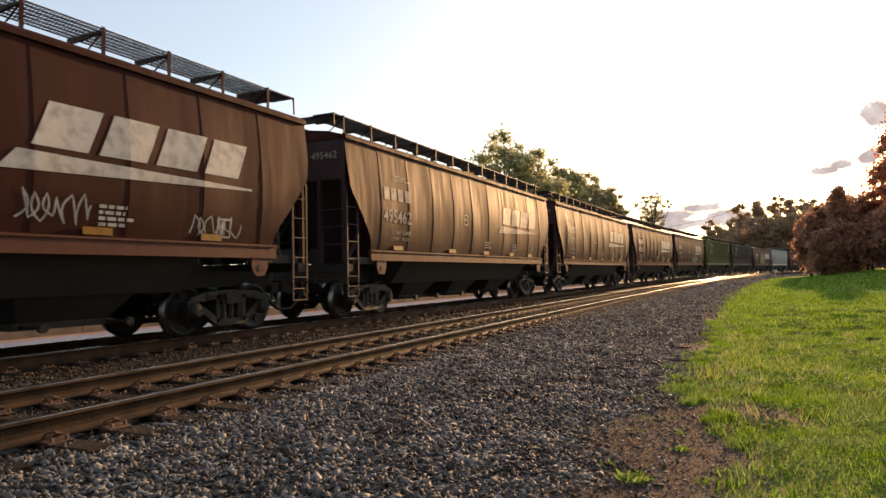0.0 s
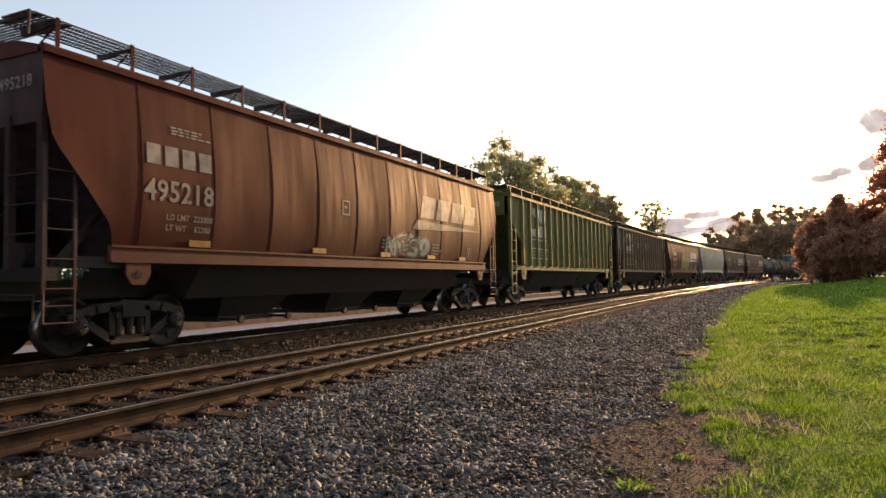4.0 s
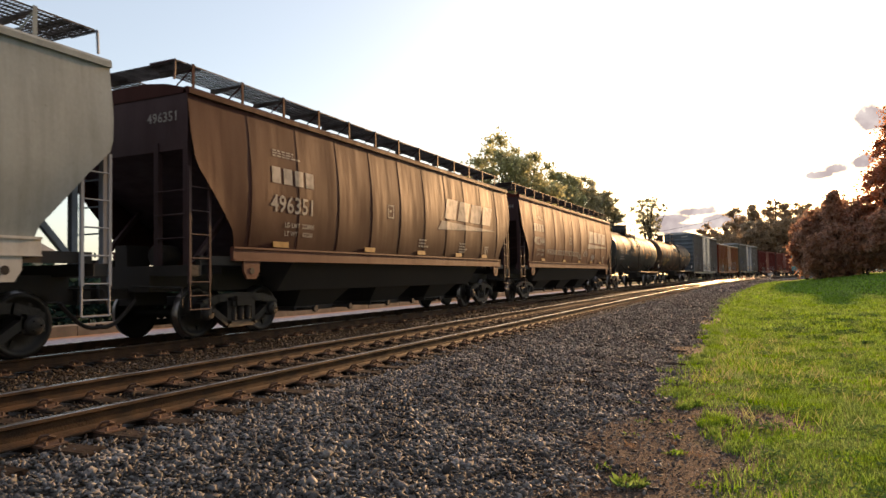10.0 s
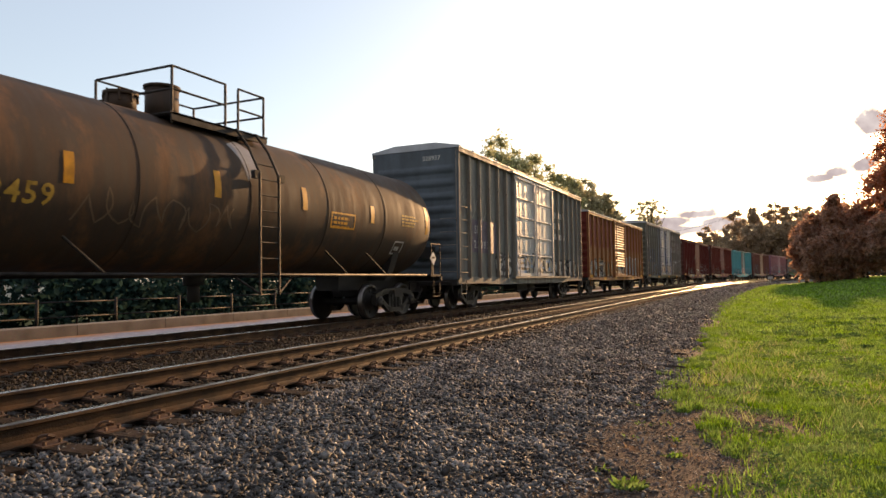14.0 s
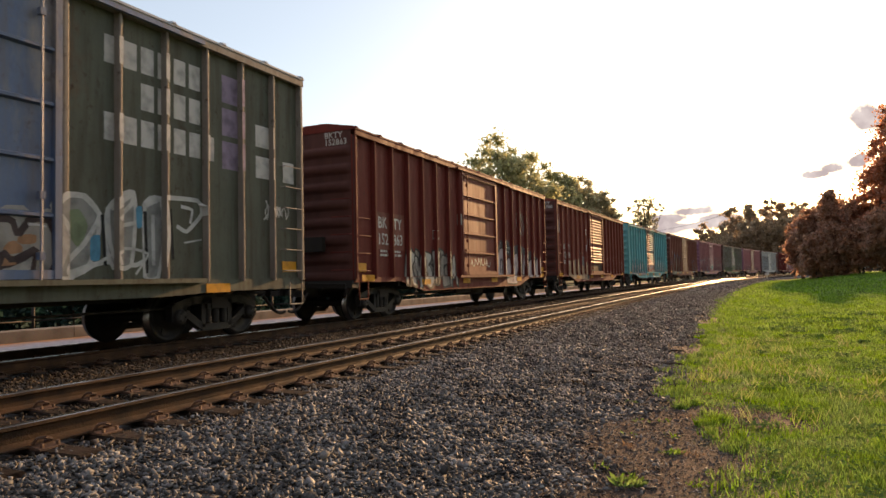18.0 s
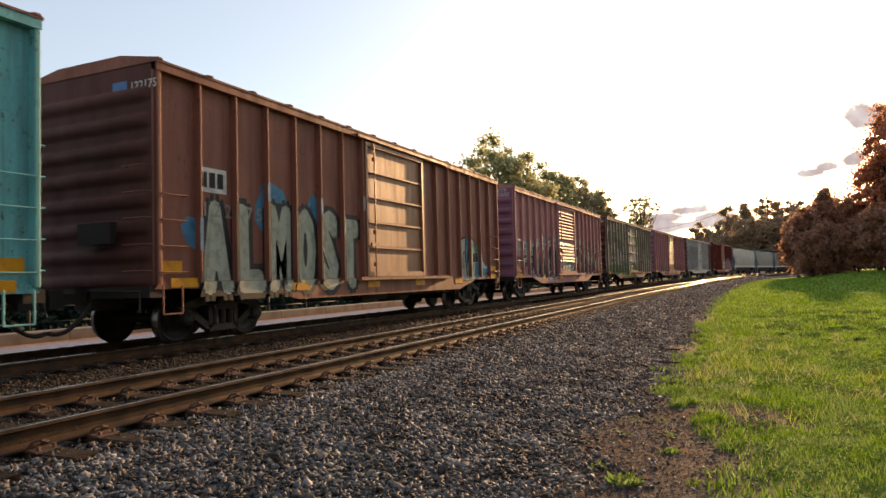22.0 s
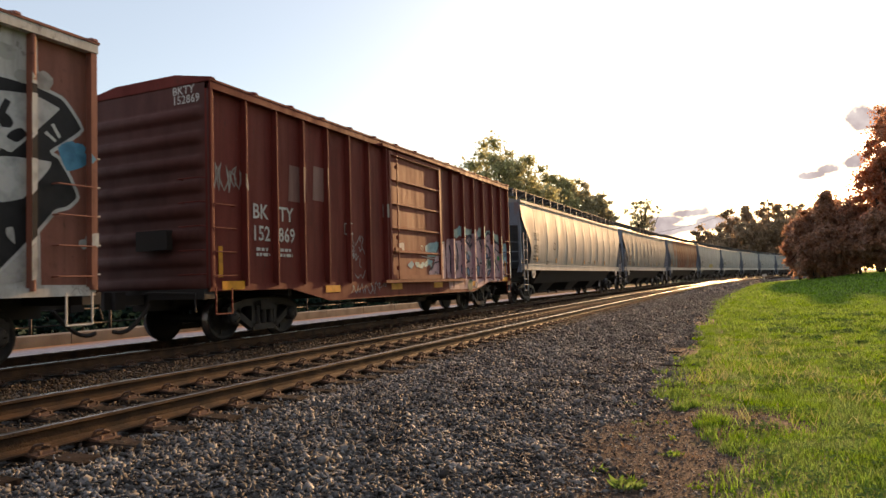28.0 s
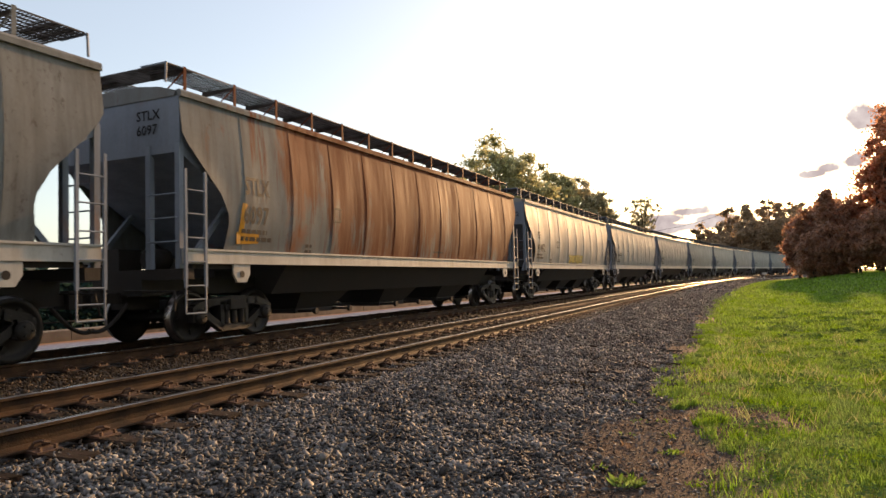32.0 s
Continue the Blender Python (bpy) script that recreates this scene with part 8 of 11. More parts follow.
def numbered(car, cuts, sf, h, left, right, num_l, num_r, ink, y0=1.2, z=2.32, boxed=None, hh=0.29, up=0.011):
    if boxed:
        mark(car, quads([[(-h + y0 - 0.1, z - 0.55), (-h + y0 + 0.62, z - 0.55), (-h + y0 + 0.62, z + 0.4), (-h + y0 - 0.1, z + 0.4)], [(-h + y0 + 0.7, z - 0.55), (-h + y0 + 1.4, z - 0.55), (-h + y0 + 1.4, z + 0.4), (-h + y0 + 0.7, z + 0.4)]]), boxed, cuts, sf, 0.004, "paint_patch")
    mark(car, letters(left, hh, -h + y0, z, 1.0, 0.92), ink, cuts, sf, up)
    mark(car, letters(right, hh, -h + y0 + 0.8, z, 1.0, 0.92), ink, cuts, sf, up)
    mark(car, letters(num_l, hh, -h + y0 - 0.02, z - 0.42, 1.0, 0.88), ink, cuts, sf, up)
    mark(car, letters(num_r, hh, -h + y0 + 0.77, z - 0.42, 1.0, 0.88), ink, cuts, sf, up)
    mark(car, quads(small_print(-h + y0 + 0.1, z - 0.62, 2, 0.45, 0.06) + small_print(-h + y0 + 0.82, z - 0.62, 2, 0.45, 0.06) + framed(-h + 4.4, z - 0.15, 0.2, 0.26, 0.02)), ink, cuts, sf, up, "small_lettering")


RED_PLATES = (-7.4, -4.2, -1.2, 1.4, 4.2, 7.4)


def red_boxcar(k, label, coat, doors, num, posts=7, ends=None, boxed=None, ink=None, num_lift=0.011, top=4.58, **kw):
    s, L = place(k)
    B = 16.0
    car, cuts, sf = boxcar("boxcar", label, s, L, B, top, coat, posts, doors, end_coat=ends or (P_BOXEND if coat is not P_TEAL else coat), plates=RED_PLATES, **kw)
    h = B / 2
    if num:
        numbered(car, cuts, sf, h, "BK", "TY", num[:3], num[3:], ink or W_MARK, boxed=boxed, up=num_lift)
        end_text(car, "BKTY", 0.15, 0.72, top - 0.16, -h - 0.012, ink or W_MARK)
        end_text(car, num, 0.15, 0.72, top - 0.33, -h - 0.012, ink or W_MARK)
    mark(car, quads([[(-h + 6.4 - 0.16, 2.7), (-h + 6.4 + 0.2, 2.7), (-h + 6.4 + 0.2, 3.05), (-h + 6.4 - 0.16, 3.05)]]), SILT, cuts, sf, 0.005, "notice")
    return car, cuts, sf, h


# tall slate boxcar with two doors
s, L = place(14)
c14, cuts, sf = boxcar("tall_boxcar", "tall slate boxcar with paired silver doors and galvanised roof", s, L, 16.1, 5.2, P_SLATE, 6, "double", end_coat=paint("slate_end", (0.10, 0.12, 0.14), (0.05, 0.045, 0.04), 0.5, 0.5), door_coat=P_SILVER, roof_coat=P_ROOF, post_coat=P_SLATERIB, wide_door=2.6, belly=False)
h = 8.05
mark(c14, letters("SP", 0.27, -h + 1.5, 2.55, 1.2), W_MARK, cuts, sf, 0.008)
mark(c14, letters("228937", 0.27, -h + 1.45, 2.05, 1.5), W_MARK, cuts, sf, 0.008)
mark(c14, quads([[(-h + 1.3, 1.9), (-h + 3.6, 1.9), (-h + 3.6, 3.0), (-h + 1.3, 3.0)]]), flat("faded_blue_red", (0.16, 0.13, 0.17)), cuts, sf, 0.004, "paint_patch")
end_text(c14, "228937", 0.15, 0.3, 4.85, -h - 0.012, W_MARK)
graffiti(c14, -h + 3.4, -2.9, 1.05, 2.0, ((0.3, 0.3, 0.28), (0.05, 0.05, 0.05), (0.5, 0.5, 0.47), (0.4, 0.4, 0.4), (0.6, 0.6, 0.6)), cuts, sf, 141, 2, False, 0.2)
graffiti(c14, -2.5, 2.5, 1.15, 2.0, ((0.35, 0.33, 0.3), (0.05, 0.05, 0.05), (0.5, 0.45, 0.35), (0.25, 0.35, 0.5), (0.6, 0.6, 0.6)), cuts, sf, 142, 4, False, 0.2)
graffiti(c14, 2.9, 7.6, 1.05, 1.9, ((0.35, 0.33, 0.3), (0.06, 0.06, 0.06), (0.45, 0.45, 0.42), (0.45, 0.45, 0.42), (0.6, 0.6, 0.6)), cuts, sf, 143, 5, False, 0.16)
mark(c14, quads([sheared(3.2 + 0.26 * i, z, 0.19, 0.27, 0) for z, n_ in ((3.8, 6), (3.3, 4), (2.8, 7)) for i in range(n_)]), W_MARK, cuts, sf, 0.005, "stencil_block", "worn blocks of white stencil paint")
tag_strokes(c14, -h + 0.4, 3.0, 2.2, 0.9, SILT, cuts, sf, 144, width=0.04)

# orange boxcar
c15, cuts, sf, h = red_boxcar(15, "orange and red weathered boxcar with louvred door", P_ORANGERED, "louvre", "", 6, P_BOXRED, top=4.64, door_coat=P_ORANGE, post_coat=P_ORANGE, roof_coat=P_ROOF, belly=False)
graffiti(c15, -7.4, -2.0, 1.0, 2.1, ((0.3, 0.29, 0.27), (0.05, 0.04, 0.04), (0.36, 0.36, 0.34), (0.3, 0.2, 0.1), (0.6, 0.6, 0.6)), cuts, sf, 151, 5, False, 0.22)
graffiti(c15, -1.4, 1.4, 1.15, 2.0, ((0.3, 0.29, 0.27), (0.04, 0.03, 0.03), (0.4, 0.38, 0.36), (0.35, 0.2, 0.06), (0.6, 0.6, 0.6)), cuts, sf, 152, 3, False, 0.18)
spray_art(c15, cuts, sf, "grey bubble letters with pale outlines", [
    ("fill", "grey/white", 0.05, (1.95, 2.18, 2.44, 2.3, 2.71, 2.19, 2.64, 1.85, 2.77, 1.19, 1.94, 1.19)),
    ("line", "white", 0.05, (1.92, 2.03, 2.21, 2.24, 2.61, 2.21, 2.57, 1.74, 2.14, 1.94, 2.04, 1.61, 2.43, 1.41, 2.01, 1.23)),
    ("fill", "grey/white", 0.05, (2.96, 2.25, 3.33, 2.42, 3.87, 2.29, 4.02, 1.8, 3.69, 1.31, 3.05, 1.19, 2.91, 1.75)),
    ("ring", "white", 0.05, (2.96, 2.21, 3.4, 2.4, 3.95, 2.18, 3.86, 1.55, 3.31, 1.21, 2.95, 1.53)),
    ("line", "black", 0.05, (3.17, 1.99, 3.43, 2.08, 3.47, 1.66)),
    ("fill", "grey/white", 0.05, (4.15, 1.92, 4.54, 2.27, 5.13, 2.36, 5.25, 1.24, 4.22, 1.17)),
    ("line", "white", 0.06, (4.22, 1.24, 4.36, 1.93, 4.76, 2.28, 4.98, 1.96, 5.1, 1.24)),
    ("line", "black", 0.06, (4.57, 1.82, 4.8, 1.95, 4.88, 1.57)),
    ("fill", "grey/white", 0.05, (5.32, 2.24, 6.17, 2.32, 6.21, 1.88, 5.94, 1.24, 5.29, 1.19)),
    ("line", "white", 0.06, (5.32, 2.21, 6.23, 2.32, 5.95, 1.87, 6.09, 1.33)),
    ("line", "white", 0.04, (6.5, 2.37, 6.93, 1.96, 7.42, 2.48)),
    ("line", "white", 0.04, (6.6, 2.17, 7.35, 2.07, 6.76, 1.9)),
    ("blob", "leaf", 0.15, (6.98, 1.73)),
    ("line", "white", 0.04, (5.43, 1.06, 5.93, 1.11, 6.08, 0.84, 5.47, 0.8)),
])

# tall olive boxcar with blue doors
s, L = place(16)
c16, cuts, sf = boxcar("tall_boxcar", "tall olive boxcar with paired blue doors and galvanised roof", s, L, 16.1, 5.2, P_OLIVE, 6, "double", door_coat=P_BLUE, roof_coat=P_ROOF, post_coat=P_SLATERIB, wide_door=2.6, belly=False, plates=(-7.0, -3.2, 1.5, 5.6))
h = 8.05
mark(c16, letters("SS   W", 0.3, -h + 1.2, 2.75), W_MARK, cuts, sf, 0.008)
mark(c16, letters("67 8345", 0.3, -h + 1.1, 2.3), W_MARK, cuts, sf, 0.008)
mark(c16, quads([[(-h + 0.7, 2.1), (-h + 3.4, 2.1), (-h + 3.4, 3.2), (-h + 0.7, 3.2)]]), flat("navy_patch", (0.05, 0.075, 0.13)), cuts, sf, 0.004, "paint_patch")
mark(c16, quads([[(-3.55, 1.1), (-2.75, 1.1), (-2.75, 5.0), (-3.55, 5.0)]]), P_BLUE, cuts, sf, 0.004, "paint_patch")
mark(c16, quads([sheared(3.35 + 0.33 * i + o_, z, 0.25, 0.42, 0) for z, n_, o_ in ((4.3, 6, 0.0), (3.72, 4, 0.66), (3.14, 7, 0.0)) for i in range(n_)]), W_MARK, cuts, sf, 0.005, "stencil_block", "large worn blocks of white stencil paint")
mark(c16, quads([[(5.78, z), (6.26, z), (6.26, z + 0.5), (5.78, z + 0.5)] for z in (3.05, 3.65, 4.25)]), flat("lilac_patch", (0.30, 0.24, 0.33)), cuts, sf, 0.005, "paint_patch")
mark(c16, quads([[(6.68, z), (7.1, z), (7.1, z + 0.42), (6.68, z + 0.42)] for z in (3.0, 3.6)] + [[(7.5, 3.0), (7.85, 3.0), (7.85, 3.42), (7.5, 3.42)]]), W_MARK, cuts, sf, 0.005, "stencil_block")
graffiti(c16, -h + 2.4, -2.9, 1.05, 2.0, ((0.16, 0.14, 0.12), (0.10, 0.2, 0.33), (0.13, 0.12, 0.10), (0.28, 0.25, 0.22), (0.4, 0.45, 0.5)), cuts, sf, 161, 3, True, 0.34)
graffiti(c16, -2.5, 2.5, 1.15, 1.95, ((0.42, 0.41, 0.38), (0.07, 0.05, 0.05), (0.35, 0.33, 0.3), (0.4, 0.22, 0.12), (0.6, 0.6, 0.6)), cuts, sf, 162, 5, True, 0.1)
spray_art(c16, cuts, sf, "white outlined graffiti letters with black shading", [
    ("fill", "grey/white", 0.07, (2.5, 2.08, 2.69, 2.26, 3.04, 2.28, 3.28, 2.03, 3.22, 1.54, 3.04, 1.21, 2.62, 1.09, 2.52, 1.29, 2.71, 1.6, 2.7, 1.83)),
    ("fill", "olive", 0, (2.71, 2.02, 2.95, 2.08, 3.09, 1.85, 2.95, 1.53, 2.81, 1.68)),
    ("line", "white", 0.08, (2.5, 2.06, 2.71, 2.25, 3.02, 2.27, 3.28, 2.01, 3.04, 1.61, 2.78, 1.35, 2.71, 1.16, 3.13, 1.29, 3.51, 1.36, 3.91, 1.3, 4.46, 1.57)),
    ("line", "white", 0.06, (2.48, 2.04, 2.65, 1.9, 2.76, 1.76, 2.58, 1.44, 2.52, 1.14, 2.87, 1.09)),
    ("fill", "grey/white", 0.07, (3.41, 2.12, 3.66, 2.36, 3.87, 2.42, 3.91, 2.08, 3.83, 1.3, 3.51, 1.26, 3.37, 1.62)),
    ("line", "white", 0.08, (3.41, 2.11, 3.45, 1.63, 3.57, 1.3)),
    ("line", "white", 0.08, (3.47, 2.13, 3.87, 2.39, 3.83, 2.23, 3.55, 1.97)),
    ("line", "white", 0.06, (3.64, 1.89, 3.87, 1.94)),
    ("fill", "blue", 0, (3.13, 1.69, 3.28, 1.73, 3.28, 1.37, 3.13, 1.37)),
    ("fill", "blue", 0, (3.91, 2.18, 4.02, 2.21, 4.04, 1.91, 3.93, 1.87)),
    ("fill", "grey/white", 0.07, (4.08, 2.27, 4.39, 2.37, 4.46, 1.76, 4.34, 1.12, 4.08, 1.12)),
    ("line", "white", 0.08, (4.04, 2.21, 4.46, 2.39, 5.19, 2.41, 5.27, 2.18, 4.94, 1.87, 4.72, 1.95)),
    ("line", "white", 0.07, (4.23, 2.1, 4.25, 1.3)),
    ("line", "black", 0.07, (4.08, 2.14, 4.12, 1.18)),
    ("line", "black", 0.07, (4.58, 2.22, 4.64, 1.4)),
    ("line", "white", 0.06, (4.81, 2.28, 5.06, 2.24, 5.01, 2.01)),
    ("line", "black", 0.06, (3.32, 2.03, 3.37, 1.29)),
    ("line", "white", 0.05, (3.04, 1.21, 3.7, 1.55, 4.14, 1.48, 3.91, 1.16)),
    ("line", "white", 0.03, (4.88, 1.68, 5.27, 1.75)),
])
tag_strokes(c16, -h + 0.2, 3.3, 1.6, 0.7, W_MARK, cuts, sf, 164, width=0.04)
tag_strokes(c16, 6.9, 2.2, 0.8, 0.4, W_MARK, cuts, sf, 165, width=0.03)

WHITES = ((0.40, 0.38, 0.34), (0.04, 0.035, 0.035), (0.46, 0.44, 0.40), (0.30, 0.27, 0.24), (0.6, 0.58, 0.55))
c17, cuts, sf, h = red_boxcar(17, "dark red boxcar with ribbed door and grey graffiti along the sill", P_BOXRED, "ribbed", "152863", boxed=flat("repainted_red", (0.22, 0.07, 0.05)), door_coat=P_BOXRED2)
graffiti(c17, -h + 2.6, -2.0, 0.72, 1.85, WHITES, cuts, sf, 171, 6, False, edge=0.05)
spray_art(c17, cuts, sf, "pale pink letters over black overspray with handwriting above", [
    ("puff", "soot", 0.5, (1.78, 1.61, 2.11, 2.01, 2.8, 2.15, 3.56, 1.88, 4.43, 2.03, 5.6, 1.84, 6.73, 1.75)),
    ("fill", "pinkwhite/black", 0.05, (1.91, 1.08, 2.03, 1.81, 2.19, 2.05, 2.46, 2.11, 2.65, 2, 2.76, 1.64, 2.78, 1.07)),
    ("line", "black", 0.09, (2.2, 1.17, 2.26, 1.6, 2.4, 1.67, 2.45, 1.33, 2.39, 1.13)),
    ("fill", "pinkwhite/black", 0.05, (2.8, 0.78, 2.81, 1.33, 2.97, 1.64, 3.18, 1.75, 3.33, 1.7, 3.46, 1.44, 3.66, 1.77, 3.96, 1.92, 4.24, 1.91, 4.37, 1.34, 4.01, 1.01, 3.97, 0.74)),
    ("fill", "pinkwhite/black", 0.05, (4.36, 1.11, 4.46, 1.8, 4.8, 2.02, 4.86, 1.58, 4.81, 1.09)),
    ("fill", "pinkwhite/black", 0.05, (4.89, 1.11, 5.03, 1.82, 5.35, 1.95, 5.6, 1.72, 5.57, 1.03, 5.29, 1.13, 5.17, 1.47, 5.08, 1.11)),
    ("fill", "pinkwhite/black", 0.05, (5.61, 0.98, 5.72, 1.6, 6.26, 1.74, 6.42, 1.02)),
    ("fill", "pinkwhite/black", 0.05, (6.51, 0.96, 6.63, 1.59, 6.98, 1.78, 7.28, 1.77, 7.26, 1.25, 6.85, 0.96)),
    ("line", "brown", 0.05, (2.84, 1.09, 4.04, 1.07, 5.57, 1.03)),
    ("line", "white", 0.02, (2.86, 2.09, 3.1, 2.13, 3.34, 2.08)),
    ("line", "white", 0.02, (2.88, 1.95, 3.25, 1.97)),
    ("line", "white", 0.02, (5, 2.13, 5.61, 2.19)),
    ("line", "white", 0.02, (5.11, 2.02, 5.44, 2.03)),
    ("line", "white", 0.02, (5.03, 1.89, 5.43, 1.91)),
    ("line", "white", 0.03, (2.24, 2.29, 2.27, 2.21)),
    ("line", "white", 0.03, (2.35, 2.32, 2.38, 2.24)),
    ("line", "white", 0.03, (2.57, 2.23, 2.63, 2.08)),
])
tag_strokes(c17, 4.3, 2.6, 0.9, 1.1, SILT, cuts, sf, 173, width=0.03)
tag_strokes(c17, -0.8, 1.35, 2.0, 0.35, W_MARK, cuts, sf, 174, width=0.035)
c18, cuts, sf, h = red_boxcar(18, "brown-red boxcar with louvred door and pale sprayed band", P_BOXRED2, "louvre", "152788", tall_plates=(-6.9, -3.4, 1.75))
spray_art(c18, cuts, sf, "faded cream lettering with thin brown outlines", [
    ("fill", "sand", 0, (-5.95, 1.74, -5.19, 1.74, -4.41, 1.82, -4.12, 1.87, -3.71, 1.85, -3.64, 1.56, -2.84, 1.6, -2.74, 1.75, -2.52, 1.71, -2.35, 1.51, -2.1, 1.55, -1.83, 1.61, -1.83, 1.16, -1.86, 0.72, -2.74, 0.76, -4.4, 0.82, -5.94, 0.86)),
    ("line", "brown", 0.02, (-4.32, 0.89, -4.26, 1.1, -4.34, 1.39, -4.2, 1.5, -4.04, 1.38, -4.11, 1.1, -4.02, 0.84)),
    ("line", "brown", 0.02, (-4.68, 0.84, -4.61, 1.32, -4.41, 1.53, -4.48, 1.67)),
    ("line", "umber", 0.04, (-4.41, 1.16, -3.96, 1.19, -3.71, 1.16)),
    ("line", "brown", 0.02, (-3.61, 1.56, -3.56, 1.33, -3.39, 1.44, -3.21, 1.25, -3.3, 0.77)),
    ("line", "brown", 0.02, (-3.47, 0.81, -3.41, 0.93, -3.25, 0.93, -3.21, 0.79)),
    ("line", "umber", 0.04, (-3.61, 1.17, -3.21, 1.2, -2.93, 1.15)),
    ("line", "brown", 0.02, (-2.88, 0.84, -2.8, 1.33, -2.64, 1.59, -2.42, 1.33, -2.38, 0.82)),
    ("line", "brown", 0.02, (-2.74, 0.78, -2.58, 1.08, -2.48, 0.77)),
    ("line", "brown", 0.02, (-2.35, 1.46, -2.16, 1.34, -2.1, 0.98, -1.9, 0.8)),
    ("blob", "umber", 0.05, (-3.96, 1.03)),
    ("blob", "umber", 0.05, (-3.84, 1.01)),
    ("blob", "umber", 0.05, (-2.78, 0.98)),
    ("blob", "umber", 0.05, (-2.64, 0.96)),
    ("fill", "soot", 0, (-2.21, 1.07, -1.85, 1.07, -1.86, 0.8, -2.17, 0.77)),
    ("line", "brown", 0.02, (-5.3, 0.93, -5.24, 1.51, -5.07, 1.65, -4.94, 1.32, -5, 0.92)),
    ("line", "brown", 0.02, (-5.74, 0.94, -5.64, 1.5, -5.53, 1.56, -5.47, 0.93)),
    ("fill", "umber", 0, (-2.1, 1.6, -2.01, 1.73, -1.85, 1.7, -1.85, 1.56)),
])
spray_art(c18, cuts, sf, "thin chalky white outlines of letters", [
    ("line", "dust", 0.025, (2.36, 1.25, 2.46, 1.74, 2.6, 2.02, 2.91, 2.06, 2.85, 1.63)),
    ("line", "dust", 0.025, (2.99, 1.76, 3.37, 1.98, 3.65, 1.91)),
    ("line", "dust", 0.025, (3.78, 1.38, 3.85, 2, 4.21, 2.07, 4.41, 1.8, 4.34, 1.25)),
    ("line", "dust", 0.025, (4.63, 1.81, 4.81, 2.1, 5.26, 2.15, 5.49, 1.98, 5.34, 1.28)),
    ("line", "dust", 0.02, (5.8, 2.07, 6.18, 2.08, 6.16, 1.76, 5.79, 1.75, 5.8, 2.07)),
    ("line", "dust", 0.025, (3.11, 1.38, 3.35, 1.64, 3.58, 1.36)),
    ("line", "dust", 0.025, (4.75, 1.39, 5.02, 1.73, 5.29, 1.45)),
    ("line", "dust", 0.018, (-1.29, 2.12, -0.04, 2.15, 1.48, 2.18, 1.86, 2.14, 2.05, 1.73, 2.15, 1.13)),
    ("fill", "dust", 0, (7.53, 1.82, 7.76, 1.82, 7.73, 1.35, 7.51, 1.35)),
    ("line", "dust", 0.02, (2.36, 1.23, 4.34, 1.17, 5.76, 1.16)),
])
mark(c18, quads([[(-3.35, 1.5), (-2.65, 1.5), (-2.65, 2.02), (-3.35, 2.02)], [(-4.5, 1.5), (-4.0, 1.5), (-4.0, 1.85), (-4.5, 1.85)]]), flat("grey_panel", (0.22, 0.21, 0.20)), cuts, sf, 0.013, "paint_patch", "grey repaired panel")
mark(c18, quads([[(-2.3, 3.25), (-2.0, 3.25), (-2.0, 3.55), (-2.3, 3.55)], [(-2.28, 2.35), (-1.98, 2.35), (-1.98, 2.66), (-2.28, 2.66)]]), M_WHITE, cuts, sf, 0.006, "notice", "small white notice sheet")
mark(c18, quads([[(-2.24, 3.31), (-2.1, 3.31), (-2.1, 3.45), (-2.24, 3.45)], [(-2.2, 2.42), (-2.06, 2.42), (-2.06, 2.58), (-2.2, 2.58)]]), K_MARK, cuts, sf, 0.009, "notice_block")
mark(c18, quads([[(-1.5, 1.13), (1.45, 1.13), (1.45, 1.62), (-1.5, 1.62)]]), paint("grimy_door_foot", (0.05, 0.034, 0.026), (0.025, 0.02, 0.016), 0.5, 0.6, spec=0.1), cuts, sf, 0.003, "paint_patch", "grimy dark lower door panel")
tag_strokes(c18, -h + 0.15, 2.9, 0.75, 1.1, W_MARK, cuts, sf, 183, width=0.03)
c19, cuts, sf, h = red_boxcar(19, "teal boxcar with rust-stained louvred door and pale graffiti", P_TEAL, "louvre", "153454", door_coat=P_TEALDOOR, roof_coat=P_BOXBROWN, ink=flat("pale_teal_stencil", (0.45, 0.55, 0.53)))
